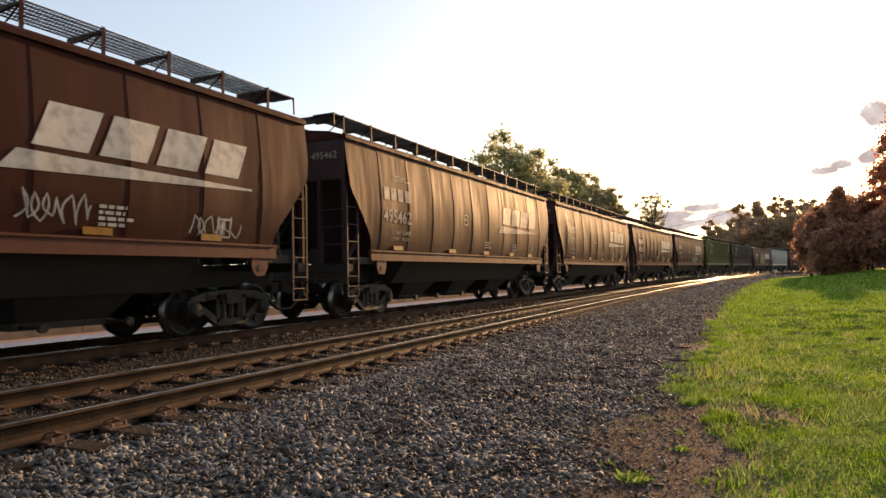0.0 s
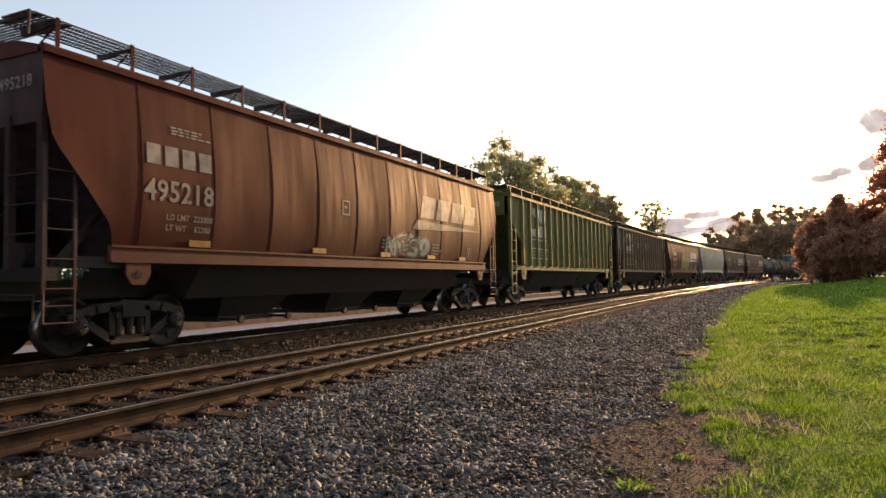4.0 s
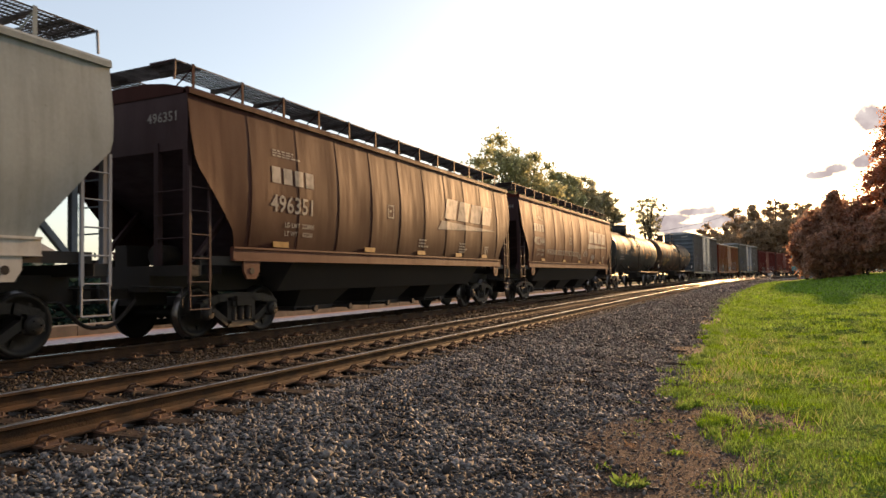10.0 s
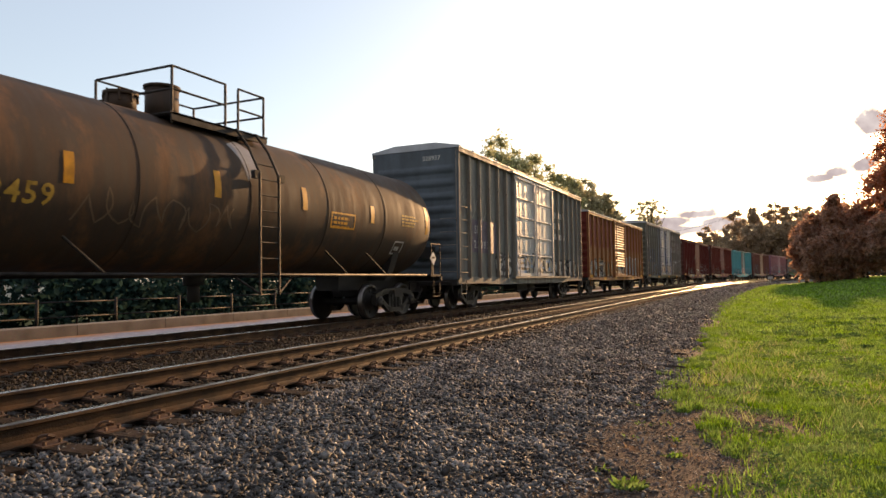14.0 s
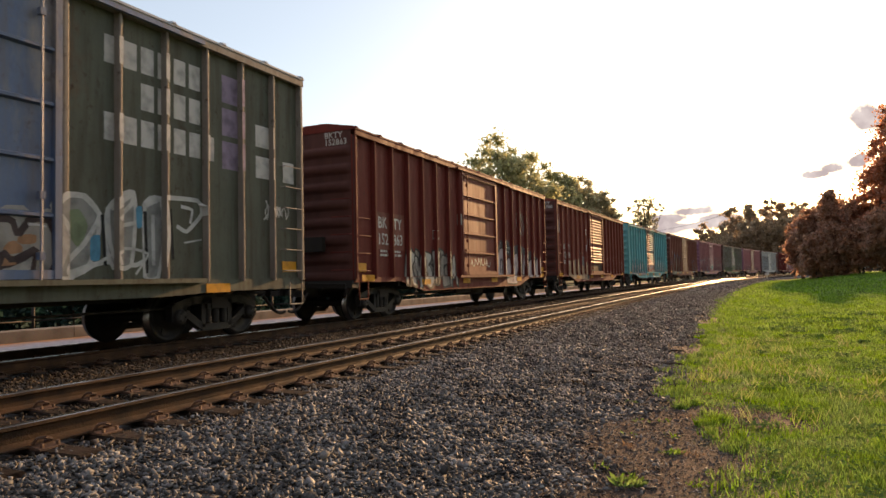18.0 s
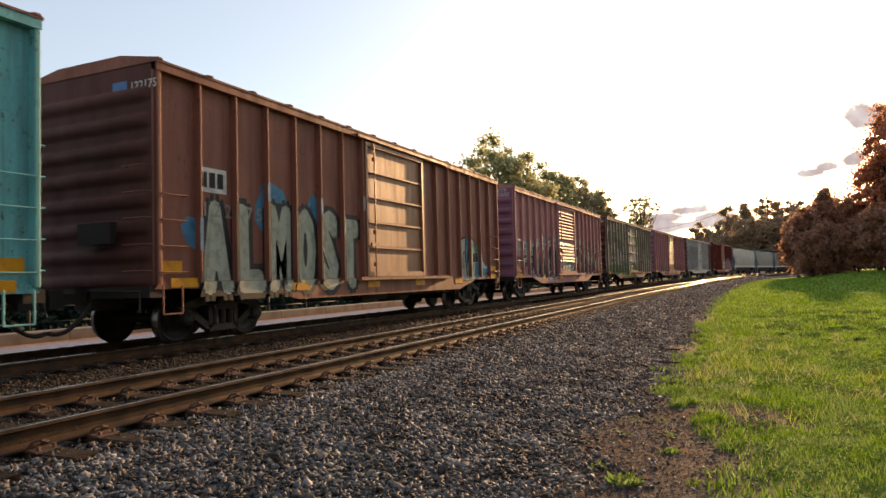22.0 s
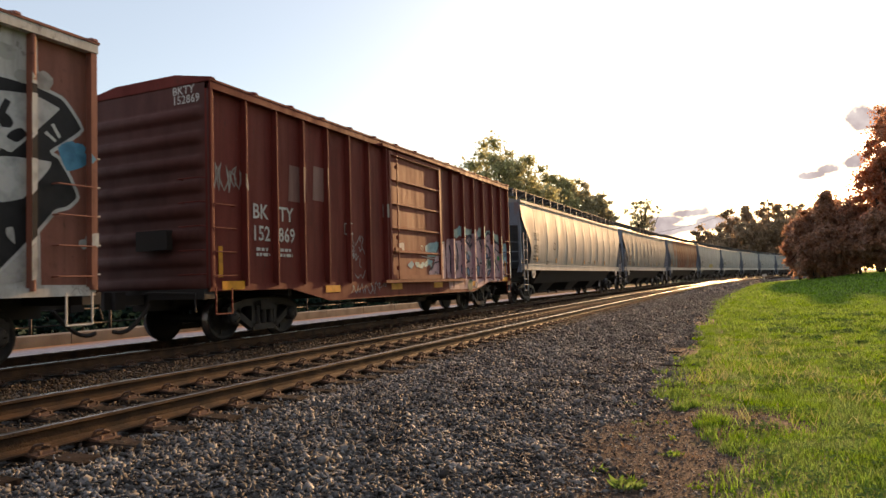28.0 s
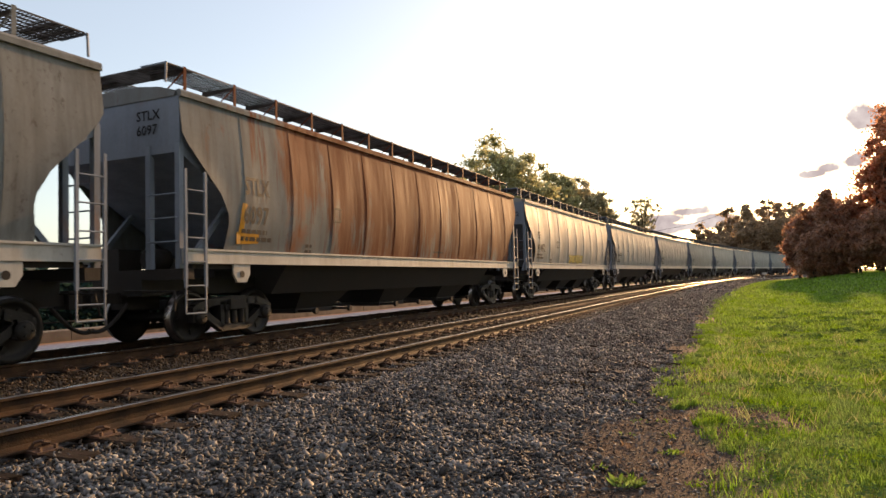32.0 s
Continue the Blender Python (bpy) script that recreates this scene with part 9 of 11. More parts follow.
spray_art(c19, cuts, sf, "pinkish white wildstyle graffiti letters with black shading", [
    ("puff", "soot", 0.24, (-6.84, 1.73, -6.25, 1.87, -5.59, 1.79, -4.85, 1.92, -4.12, 2, -3.3, 1.95, -2.03, 1.8)),
    ("fill", "pinkwhite/black", 0.06, (-7.17, 1.44, -6.91, 1.55, -6.72, 1.51, -6.66, 1.42, -6.88, 1.33, -6.97, 1.24, -7.11, 1.31)),
    ("fill", "pinkwhite/black", 0.06, (-7.11, 0.95, -7.04, 1.16, -6.87, 1.27, -6.79, 1.16, -6.63, 1.31, -6.59, 0.93)),
    ("fill", "pinkwhite/black", 0.06, (-6.63, 1.31, -6.56, 1.62, -6.36, 1.76, -6.3, 1.46, -6.41, 1.16, -6.3, 0.92, -6.56, 0.93)),
    ("fill", "pinkwhite/black", 0.06, (-6.29, 1.76, -5.94, 1.84, -5.69, 1.71, -5.65, 1.49, -5.92, 1.47, -6.07, 1.56, -6.2, 1.4, -6.16, 1.24, -5.94, 1.29, -5.89, 1.07, -5.89, 0.91, -6.27, 0.92)),
    ("fill", "pinkwhite/black", 0.06, (-5.63, 1.57, -5.33, 1.65, -5.29, 1.48, -5.51, 1.36, -5.48, 0.9, -5.64, 0.9)),
    ("fill", "pinkwhite/black", 0.06, (-5.43, 1.58, -5.22, 1.67, -5.05, 1.73, -4.98, 1.51, -5.05, 1.24, -5.18, 1.1, -5.37, 1.1, -5.39, 1.32)),
    ("line", "black", 0.06, (-5.2, 1.54, -5.16, 1.27, -5.29, 1.2, -5.29, 1.45, -5.2, 1.54)),
    ("fill", "pinkwhite/black", 0.06, (-5.48, 1.07, -4.67, 1, -4.64, 1.7, -4.85, 1.74, -4.94, 1.06, -5.18, 0.8, -5.48, 0.78)),
    ("fill", "pinkwhite/black", 0.06, (-4.58, 0.87, -4.47, 1.61, -4.32, 1.77, -4.2, 1.83, -3.99, 1.72, -3.93, 0.85, -4.08, 0.86, -4.15, 1.43, -4.28, 1.52, -4.36, 0.86)),
    ("fill", "pinkwhite/black", 0.06, (-3.86, 1.73, -3.64, 1.77, -3.36, 1.7, -3.43, 1.34, -3.73, 1.3, -3.78, 1.51)),
    ("fill", "pinkwhite/black", 0.06, (-3.87, 1.04, -3.31, 1.24, -3.07, 1.65, -2.96, 1.03, -3.17, 0.87, -3.87, 0.85)),
    ("fill", "pinkwhite/black", 0.06, (-2.96, 1.03, -2.51, 1.35, -2.7, 1.56, -2.28, 1.61, -2.08, 1.35, -1.87, 1.26, -2.05, 0.88, -2.87, 0.86)),
    ("blob", "black", 0.07, (-2.62, 0.96)),
    ("blob", "black", 0.06, (-2.39, 1.02)),
    ("line", "white", 0.03, (-6.87, 1.82, -6.79, 1.6)),
    ("line", "white", 0.03, (-6.91, 1.7, -6.72, 1.72)),
    ("fill", "grey", 0, (-2.95, 1.78, -2.34, 1.81, -2.35, 1.39, -2.95, 1.38)),
    ("line", "white", 0.025, (-6.51, 1.55, -6.16, 1.78, -5.92, 1.86, -5.69, 1.71)),
    ("line", "white", 0.025, (-7.14, 1.44, -6.72, 1.57, -6.56, 1.64)),
])
spray_art(c19, cuts, sf, "pinkish letters with dark outlines behind the door", [
    ("puff", "soot", 0.34, (2.53, 2.04, 3.81, 2.25, 6.06, 2.14)),
    ("fill", "pinkwhite/black", 0.06, (2.14, 1.15, 2.39, 1.67, 2.83, 1.98, 3.13, 1.84, 3.54, 2.16, 4.14, 2.03, 4.58, 2.24, 5.09, 1.9, 5.65, 2.09, 6.46, 1.77, 6.42, 1.17)),
    ("line", "black", 0.07, (2.25, 1.15, 2.57, 1.74, 3.01, 1.84, 3.11, 1.27)),
    ("line", "black", 0.07, (3.3, 1.24, 3.46, 1.85, 3.8, 2.08, 3.97, 1.4)),
    ("line", "black", 0.07, (4.24, 1.24, 4.42, 1.88, 4.86, 1.96, 4.82, 1.24)),
    ("line", "black", 0.06, (5.2, 1.24, 5.47, 1.81, 5.93, 1.41, 6.37, 1.73)),
    ("line", "black", 0.05, (2.16, 1.64, 2.83, 2.01, 3.67, 2.26, 4.8, 2.25, 6.47, 1.84)),
])
graffiti(c19, -1.5, 1.5, 1.2, 2.0, ((0.45, 0.42, 0.40), (0.40, 0.06, 0.04), (0.5, 0.47, 0.45), (0.4, 0.1, 0.07), (0.6, 0.6, 0.6)), cuts, sf, 192, 3, True, 0.12)
c20, cuts, sf, h = red_boxcar(20, "brown boxcar with worn plug door coloured as in orange light, and tall pale graffiti letters", P_BOXBROWN, "ribbed", "", 7, P_BOXEND, door_coat=P_DOORORANGE, belly=True)
mark(c20, quads([[(-h + 0.98, 2.62), (-h + 1.68, 2.62), (-h + 1.68, 3.05), (-h + 0.98, 3.05)]]), M_WHITE, cuts, sf, 0.005, "nameboard", "white board with dark blocks")
mark(c20, quads([sheared(-h + 1.04 + 0.2 * i, 2.7, 0.15, 0.27, 0) for i in range(3)]), K_MARK, cuts, sf, 0.009, "stencil_block")
mark(c20, letters("122175", 0.25, -h + 1.05, 2.2, 1.6), SILT, cuts, sf, 0.012)
end_text(c20, "122175", 0.14, 1.0, 4.18, -h - 0.012, W_MARK)
end20 = bmesh.new()
box(end20, 0.6, 0.93, -h - 0.012, -h - 0.006, 4.15, 4.35)
part("nameboard", end20, M_BLUEMARK, c20, "small blue board")
PALEBLUE = ((0.10, 0.27, 0.42), (0.03, 0.03, 0.035), (0.42, 0.46, 0.38), (0.33, 0.40, 0.32), (0.6, 0.62, 0.6))
word_piece(c20, "ALMOST", -h + 0.95, -1.75, 0.74, 2.75, PALEBLUE, cuts, sf, 201, 0.10, 0.12, cloud=False)
spray_art(c20, cuts, sf, "pale green bubble letters edged in black with blue drips", [
    ("fill", "blue", 0, (5.01, 2.34, 5.25, 2.25, 5.68, 2.08, 6.06, 1.88, 6.48, 1.59, 6.8, 1.46, 7.25, 1.36, 7.13, 1.21, 6.79, 1.2, 6.56, 0.95, 6.15, 1.05, 5.77, 0.97, 4.49, 0.99, 4.49, 2.14)),
    ("fill", "bone/black", 0.06, (4.49, 2.21, 5.01, 2.34, 4.95, 1.96, 5.01, 1.29, 5.17, 0.94, 4.49, 0.97)),
    ("line", "black", 0.06, (4.49, 2.23, 4.98, 2.34, 4.95, 2.04, 4.98, 1.89)),
    ("line", "black", 0.05, (4.49, 1.28, 4.78, 1.8, 4.87, 1.87, 4.95, 1.51)),
    ("line", "olive", 0.1, (4.75, 1.73, 4.81, 1.29)),
    ("fill", "olive", 0, (4.57, 1.57, 4.74, 1.65, 4.71, 1.36, 4.59, 1.31)),
    ("fill", "mint/black", 0.07, (5.22, 1.98, 5.32, 2.25, 5.53, 2.35, 5.74, 2.25, 5.83, 1.86, 5.87, 1.38, 5.74, 0.96, 5.17, 0.94, 5.01, 1.29, 5.12, 1.52)),
    ("line", "black", 0.06, (5.17, 1.52, 5.24, 2.01, 5.34, 2.25, 5.54, 2.36, 5.76, 2.23, 5.85, 1.78, 5.85, 1.29)),
    ("line", "olive", 0.12, (5.35, 1.94, 5.44, 1.68, 5.29, 1.29)),
    ("fill", "white", 0, (5.35, 2.05, 5.47, 2.11, 5.44, 1.84, 5.34, 1.8)),
    ("fill", "leaf", 0, (5.83, 2.06, 6.06, 2.09, 6.06, 1.89, 5.85, 1.86)),
    ("fill", "black", 0, (5.6, 1.83, 6.06, 1.88, 6.06, 1.53, 5.6, 1.52)),
    ("line", "white", 0.02, (5.6, 1.83, 6.06, 1.88)),
    ("line", "white", 0.02, (5.6, 1.52, 6.06, 1.53)),
    ("line", "white", 0.02, (5.82, 1.85, 5.82, 1.52)),
    ("line", "white", 0.02, (5.6, 1.82, 5.6, 1.53)),
    ("line", "white", 0.02, (6.06, 1.84, 6.06, 1.54)),
    ("fill", "white", 0, (6.21, 1.63, 6.31, 1.72, 6.67, 1.46, 7, 1.37, 6.73, 1.3, 6.41, 1.4)),
    ("fill", "teal", 0, (6.15, 1.55, 6.29, 1.59, 6.31, 1.13, 6.19, 1.05)),
])
for n_, (y, z, a, b_) in enumerate(((-5.0, 2.5, 0.5, 0.5), (-6.9, 1.9, 0.5, 0.35), (-3.6, 2.3, 0.35, 0.6))):
    mark(c20, quads([blob(y, z, a, b_, random.Random(n_), 14, 0.3)]), flat("sky_blue_spray", (0.08, 0.25, 0.42)), cuts, sf, 0.0022, "graffiti")

DARKP = ((0.085, 0.05, 0.17), (0.46, 0.48, 0.46), (0.018, 0.018, 0.02), (0.07, 0.20, 0.15), (0.40, 0.10, 0.05))
c21, cuts, sf, h = red_boxcar(21, "mauve boxcar with louvred door and black-lettered graffiti", P_MAUVE, "louvre", "153652", 7, P_PURPLE, roof_coat=P_MAUVE)
for n_ in range(9):
    mark(c21, quads([blob(-1.3 + n_ * 0.33, 2.25 + 0.1 * math.sin(n_ * 2.1), 0.3, 0.28, random.Random(n_ + 31), 12, 0.25)]), flat("smoke_spray", (0.34, 0.31, 0.30)), cuts, sf, 0.002 + n_ * 0.0001, "graffiti", "pale sprayed smoke")
    mark(c21, quads([blob(-1.3 + n_ * 0.33, 1.6 + 0.1 * math.sin(n_ * 1.3), 0.3, 0.4, random.Random(n_ + 61), 12, 0.25)]), flat("soot_spray", (0.07, 0.06, 0.055)), cuts, sf, 0.0035 + n_ * 0.0001, "graffiti", "sooty black spray")
graffiti(c21, -1.4, 1.4, 1.2, 1.9, DARKP, cuts, sf, 213, 3, False, edge=0.04)
spray_art(c21, cuts, sf, "navy graffiti letters with white outlines under grey smoke", [
    ("puff", "smoke/soot", 0.42, (1.71, 2.54, 2.1, 2.71, 2.63, 2.71, 3.32, 2.57, 4.11, 2.51, 5.02, 2.69, 6.07, 2.57, 7.3, 2.73, 8.03, 2.75)),
    ("line", "soot", 0.1, (1.72, 2.32, 2.1, 2.53, 2.72, 2.53, 3.43, 2.38, 4.11, 2.38, 5.02, 2.54, 5.9, 2.34, 7.3, 2.57, 7.94, 2.57)),
    ("line", "orange", 0.07, (1.68, 1.79, 1.88, 2.3, 2.22, 2.61, 2.45, 2.55, 2.92, 2.52, 3.32, 2.37, 3.67, 2.09, 3.99, 2.18, 4.21, 2.5, 4.38, 2.41, 4.88, 2.65, 5.33, 2.5, 5.81, 2.14, 6.26, 2.26, 6.78, 2.52, 7.8, 2.73)),
    ("fill", "navy/white", 0.06, (1.79, 1.86, 2, 2.26, 2.22, 2.44, 2.8, 2.39, 3.28, 2.21, 3.67, 1.89, 3.87, 1.56, 3.84, 1.12, 2.11, 1.13, 2.11, 1.51, 1.95, 1.58)),
    ("fill", "mint/white", 0.04, (1.71, 1.64, 1.93, 1.87, 2.43, 1.95, 2.49, 1.77, 2.13, 1.52, 2.05, 1.33, 1.72, 1.32)),
    ("line", "white", 0.05, (1.71, 1.82, 1.97, 2.23, 2.22, 2.44, 2.44, 2.39, 2.82, 2.39, 3.29, 2.21, 3.64, 1.86, 3.88, 1.51, 3.89, 1.12)),
    ("line", "white", 0.055, (2.06, 1.15, 2.06, 1.49, 2.22, 1.7, 2.44, 1.74, 2.52, 1.48, 2.91, 1.19)),
    ("line", "white", 0.055, (2.86, 2.18, 2.97, 2.02, 2.91, 1.78, 3.17, 1.66, 3.53, 1.46, 3.86, 1.16)),
    ("line", "white", 0.05, (2.66, 1.47, 3.07, 1.66)),
    ("line", "white", 0.05, (2.18, 1.2, 2.35, 1.27, 2.44, 1.44)),
    ("fill", "navy/white", 0.06, (3.82, 1.12, 3.99, 1.74, 4.21, 2.35, 4.33, 2.31, 4.48, 1.76, 4.6, 1.11)),
    ("line", "white", 0.05, (3.8, 1.42, 3.99, 1.93, 4.19, 2.35, 4.3, 2.1, 4.55, 1.48)),
    ("line", "white", 0.05, (3.98, 1.28, 4.2, 1.56, 4.41, 1.29)),
    ("fill", "navy/white", 0.06, (4.3, 1.94, 4.38, 2.22, 4.88, 2.55, 5.07, 2.47, 5.59, 2.06, 5.67, 1.61, 5.34, 1.11, 4.39, 1.12, 4.5, 1.57)),
    ("fill", "mint/white", 0.04, (4.93, 2.26, 5.1, 2.25, 5.29, 1.8, 5.16, 1.55, 4.98, 1.69)),
    ("line", "white", 0.05, (4.33, 1.91, 4.39, 2.21, 4.88, 2.55, 5.3, 2.31, 5.66, 1.97, 5.77, 1.61, 5.52, 1.29, 5.28, 1.11)),
    ("ring", "white", 0.035, (4.37, 1.29, 4.55, 1.48, 4.76, 1.37, 4.73, 1.13, 4.44, 1.13)),
    ("fill", "navy/white", 0.06, (5.74, 1.82, 6.06, 2.03, 6.32, 1.84, 6.38, 1.3, 5.91, 1.1, 5.64, 1.29)),
    ("blob", "leaf", 0.16, (6.09, 1.77)),
    ("line", "white", 0.045, (5.64, 1.29, 5.83, 1.82, 6.09, 2.03, 6.35, 1.8, 6.44, 1.19)),
    ("line", "white", 0.05, (5.28, 1.15, 5.66, 1.45, 5.89, 1.61)),
    ("fill", "navy/white", 0.06, (6.31, 1.62, 6.56, 2.17, 7.3, 2.52, 7.81, 2.32, 7.67, 1.69, 8.07, 1.31, 7.94, 1.06, 6.71, 1.03, 6.34, 1.16)),
    ("fill", "mint/white", 0.04, (6.76, 1.64, 7.1, 1.97, 7.36, 1.77, 7.16, 1.39, 6.9, 1.32)),
    ("line", "white", 0.05, (6.24, 1.3, 6.35, 1.73, 6.6, 2.17, 7.3, 2.52, 7.85, 2.32, 7.67, 1.78, 8.11, 1.31, 8.06, 1.06)),
    ("ring", "white", 0.03, (6.69, 1.63, 7.1, 2.02, 7.44, 1.77, 7.2, 1.32, 6.86, 1.28)),
    ("line", "white", 0.05, (7.27, 1.07, 7.66, 1.3, 7.99, 1.26)),
])
spray_art(c21, cuts, sf, "black letters edged in white over purple and grey smoke", [
    ("puff", "smoke/soot", 0.45, (-7.72, 2.14, -6.76, 2.27, -5.57, 2.43, -3.73, 2.61, -0.8, 2.69)),
    ("puff", "soot/smoke", 0.4, (-7.73, 1.56, -6.77, 1.7, -5.88, 1.6)),
    ("fill", "purple", 0, (-6.07, 1.53, -4.88, 1.76, -3.15, 1.66, -0.73, 1.8, -0.78, 0.84, -6.09, 0.93)),
    ("line", "rust", 0.06, (-7.77, 1.58, -7.39, 1.47, -7.07, 1.24, -7.2, 0.97)),
    ("fill", "navy/white", 0.07, (-5.89, 1.34, -5.77, 2.06, -5.42, 2.33, -5.02, 2.27, -4.82, 1.9, -5.1, 1.45, -4.91, 0.94, -5.37, 0.94, -5.46, 1.34, -5.62, 0.95, -5.9, 0.95)),
    ("fill", "navy/white", 0.07, (-4.75, 0.93, -4.55, 1.99, -4.2, 2.35, -3.86, 2.26, -3.43, 0.91, -3.91, 0.92, -4.12, 1.47, -4.37, 0.93)),
    ("fill", "mint", 0, (-4.22, 1.92, -4.1, 1.96, -4.06, 1.7, -4.28, 1.69)),
    ("fill", "navy/white", 0.07, (-3.31, 0.91, -3.13, 2.11, -2.86, 2.4, -2.53, 2.39, -2.64, 1.36, -2.4, 0.9)),
    ("fill", "navy/white", 0.07, (-2.26, 0.9, -2.14, 2, -1.61, 2.54, -1.09, 2.47, -0.8, 1.88, -1.37, 1.37, -0.94, 0.88, -1.76, 0.95)),
    ("line", "white", 0.05, (-5.77, 2.31, -4.86, 2.48, -3.73, 2.44, -3.11, 2.57, -1.75, 2.73, -0.77, 2.56)),
    ("blob", "mint", 0.12, (-3.02, 1.69)),
    ("blob", "mint", 0.1, (-1.57, 1.86)),
    ("line", "white", 0.04, (-5.89, 1.21, -4.9, 1.1)),
    ("line", "white", 0.04, (-3.48, 1.12, -2.52, 1.21)),
])
P_MURAL = paint("painted_over_post", (0.216, 0.208, 0.16), (0.12, 0.06, 0.04), 0.6, 0.55, chips=0.9, rust=((0.17, 0.075, 0.04), 0.3))
c22, cuts, sf, h = red_boxcar(22, "brown boxcar nearly covered in green and grey graffiti", P_BOXBROWN, "ribbed", "154654", 7, P_BOXEND, door_coat=P_MURAL, post_coat=P_MURAL, top=4.62, ink=flat("cream_stencil", (0.62, 0.6, 0.5)), num_lift=0.014)
spray_art(c22, cuts, sf, "green, stone and navy painted mural of houses and letters", [
    ("fill", "stone", 0, (-8, 3.76, -7.84, 3.99, -7.38, 4.13, -6.54, 4.23, -5.45, 4.37, -4.44, 4.53, -3.36, 4.45, -1.54, 4.47, -1.61, 0.92, -8.05, 1.03)),
    ("fill", "sage/navy", 0.06, (-5.45, 4.22, -4.61, 4.52, -3.58, 4.59, -3.38, 3.39, -1.53, 3.52, -1.57, 1.95, -3.27, 1.65, -4.65, 1.82, -5.39, 2.19)),
    ("fill", "grass", 0, (-7.31, 1.45, -6.56, 1.57, -5.78, 1.77, -4.96, 1.6, -3.64, 1.87, -1.58, 1.7, -1.61, 0.86, -7.32, 0.98)),
    ("fill", "navy/pale", 0.03, (-7.97, 3.26, -7.3, 3.76, -7.17, 3.54, -7.24, 2.93, -7.92, 2.81)),
    ("fill", "grass", 0, (-7.89, 3.31, -7.36, 3.71, -7.36, 3.43, -7.63, 3.23)),
    ("fill", "sky", 0, (-7.82, 3.16, -7.7, 3.2, -7.71, 2.93, -7.82, 2.89)),
    ("fill", "sky", 0, (-7.65, 3.21, -7.47, 3.26, -7.47, 2.93, -7.65, 2.9)),
    ("fill", "navy/pale", 0.03, (-6.95, 4.15, -6.44, 4.29, -6.35, 3.63, -6.33, 2.88, -6.55, 2.85, -6.66, 3.18, -6.87, 3.29, -7.22, 3.64, -6.98, 3.78)),
    ("fill", "grass", 0, (-6.86, 4.08, -6.59, 4.16, -6.49, 3.7, -6.66, 3.39, -6.82, 3.72)),
    ("fill", "sage/navy", 0.06, (-7.22, 3.67, -6.98, 3.78, -6.89, 3.38, -7.09, 3.27)),
    ("fill", "sky", 0, (-7.02, 3.23, -6.8, 3.29, -6.8, 3.03, -7.03, 2.98)),
    ("fill", "navy/pale", 0.03, (-6.3, 3.74, -5.34, 3.81, -5.23, 3.42, -4.63, 3.27, -3.68, 3.46, -3.5, 2.91, -3.52, 2.33, -4.15, 2.31, -4.15, 2.73, -4.95, 2.59, -5.24, 3.03, -6.18, 3.09)),
    ("fill", "grass", 0, (-6.23, 3.67, -5.46, 3.73, -5.52, 3.37, -6.18, 3.3)),
    ("fill", "sky", 0, (-6.21, 3.1, -5.9, 3.11, -5.93, 2.83, -6.19, 2.84)),
    ("fill", "olive/navy", 0.05, (-5.71, 3.06, -4.94, 3.07, -5.13, 2.52, -5.8, 2.44, -5.93, 2.64)),
    ("line", "navy", 0.09, (-5.28, 3.79, -5.04, 4.2, -4.61, 4.5, -3.94, 4.51, -3.63, 4.05, -3.78, 3.43, -4.63, 3.26, -4.93, 3.44, -5.35, 3.4)),
    ("blob", "sage", 0.22, (-4.52, 3.84)),
    ("line", "navy", 0.08, (-4.68, 3.87, -4.42, 3.99, -4.29, 3.86, -4.49, 3.71)),
    ("fill", "lilac/white", 0.03, (-4.84, 1.6, -4.58, 2.12, -4.15, 2.37, -3.62, 2.48, -3.6, 1.96, -4.3, 1.62)),
    ("fill", "sky", 0, (-4.35, 2.64, -4.18, 2.66, -4.19, 2.33, -4.35, 2.31)),
    ("fill", "sky", 0, (-3.98, 2.63, -3.73, 2.66, -3.74, 2.32, -3.98, 2.32)),
    ("line", "white", 0.065, (-5.95, 1.36, -5.54, 1.68, -5.08, 1.99, -5.14, 1.53, -4.66, 1.61, -3.99, 1.85, -3.64, 1.91, -3.54, 1.53, -2.89, 1.3)),
    ("line", "white", 0.06, (-8.01, 1.68, -7.63, 1.86, -7.27, 1.85)),
    ("fill", "navy/pale", 0.03, (-7.11, 2.77, -6.9, 2.8, -6.67, 2.37, -6.99, 2.33)),
    ("line", "white", 0.06, (-7.14, 2.43, -7.07, 2.74, -6.94, 2.81, -6.79, 2.45)),
    ("line", "navy", 0.08, (-2.42, 3.4, -2.75, 3, -2.94, 2.49, -2.45, 2.26, -1.56, 2.4)),
    ("line", "navy", 0.1, (-1.75, 3.88, -2.15, 3.92, -2.25, 3.43, -1.57, 3.52)),
    ("line", "navy", 0.08, (-3.44, 4.3, -3.21, 4.1, -3.01, 4.36)),
    ("fill", "navy/pale", 0.03, (-3.08, 1.65, -2.68, 1.79, -2.35, 1.55, -2.77, 1.35, -3.13, 1.3)),
    ("fill", "sky", 0, (-8.01, 1.6, -7.73, 1.52, -7.77, 1.23, -8.03, 1.27)),
    ("fill", "brown", 0, (-7.25, 1.57, -6.59, 1.59, -6.59, 1.32, -6.8, 1.21, -7.12, 1.21)),
    ("line", "black", 0.05, (-4.95, 2.75, -4.86, 2.34)),
    ("line", "white", 0.035, (-4.76, 3.05, -4.73, 2.75, -4.54, 2.75)),
    ("line", "white", 0.035, (-4.38, 2.77, -4.31, 3.11, -4.14, 2.82, -4.07, 3.12)),
])
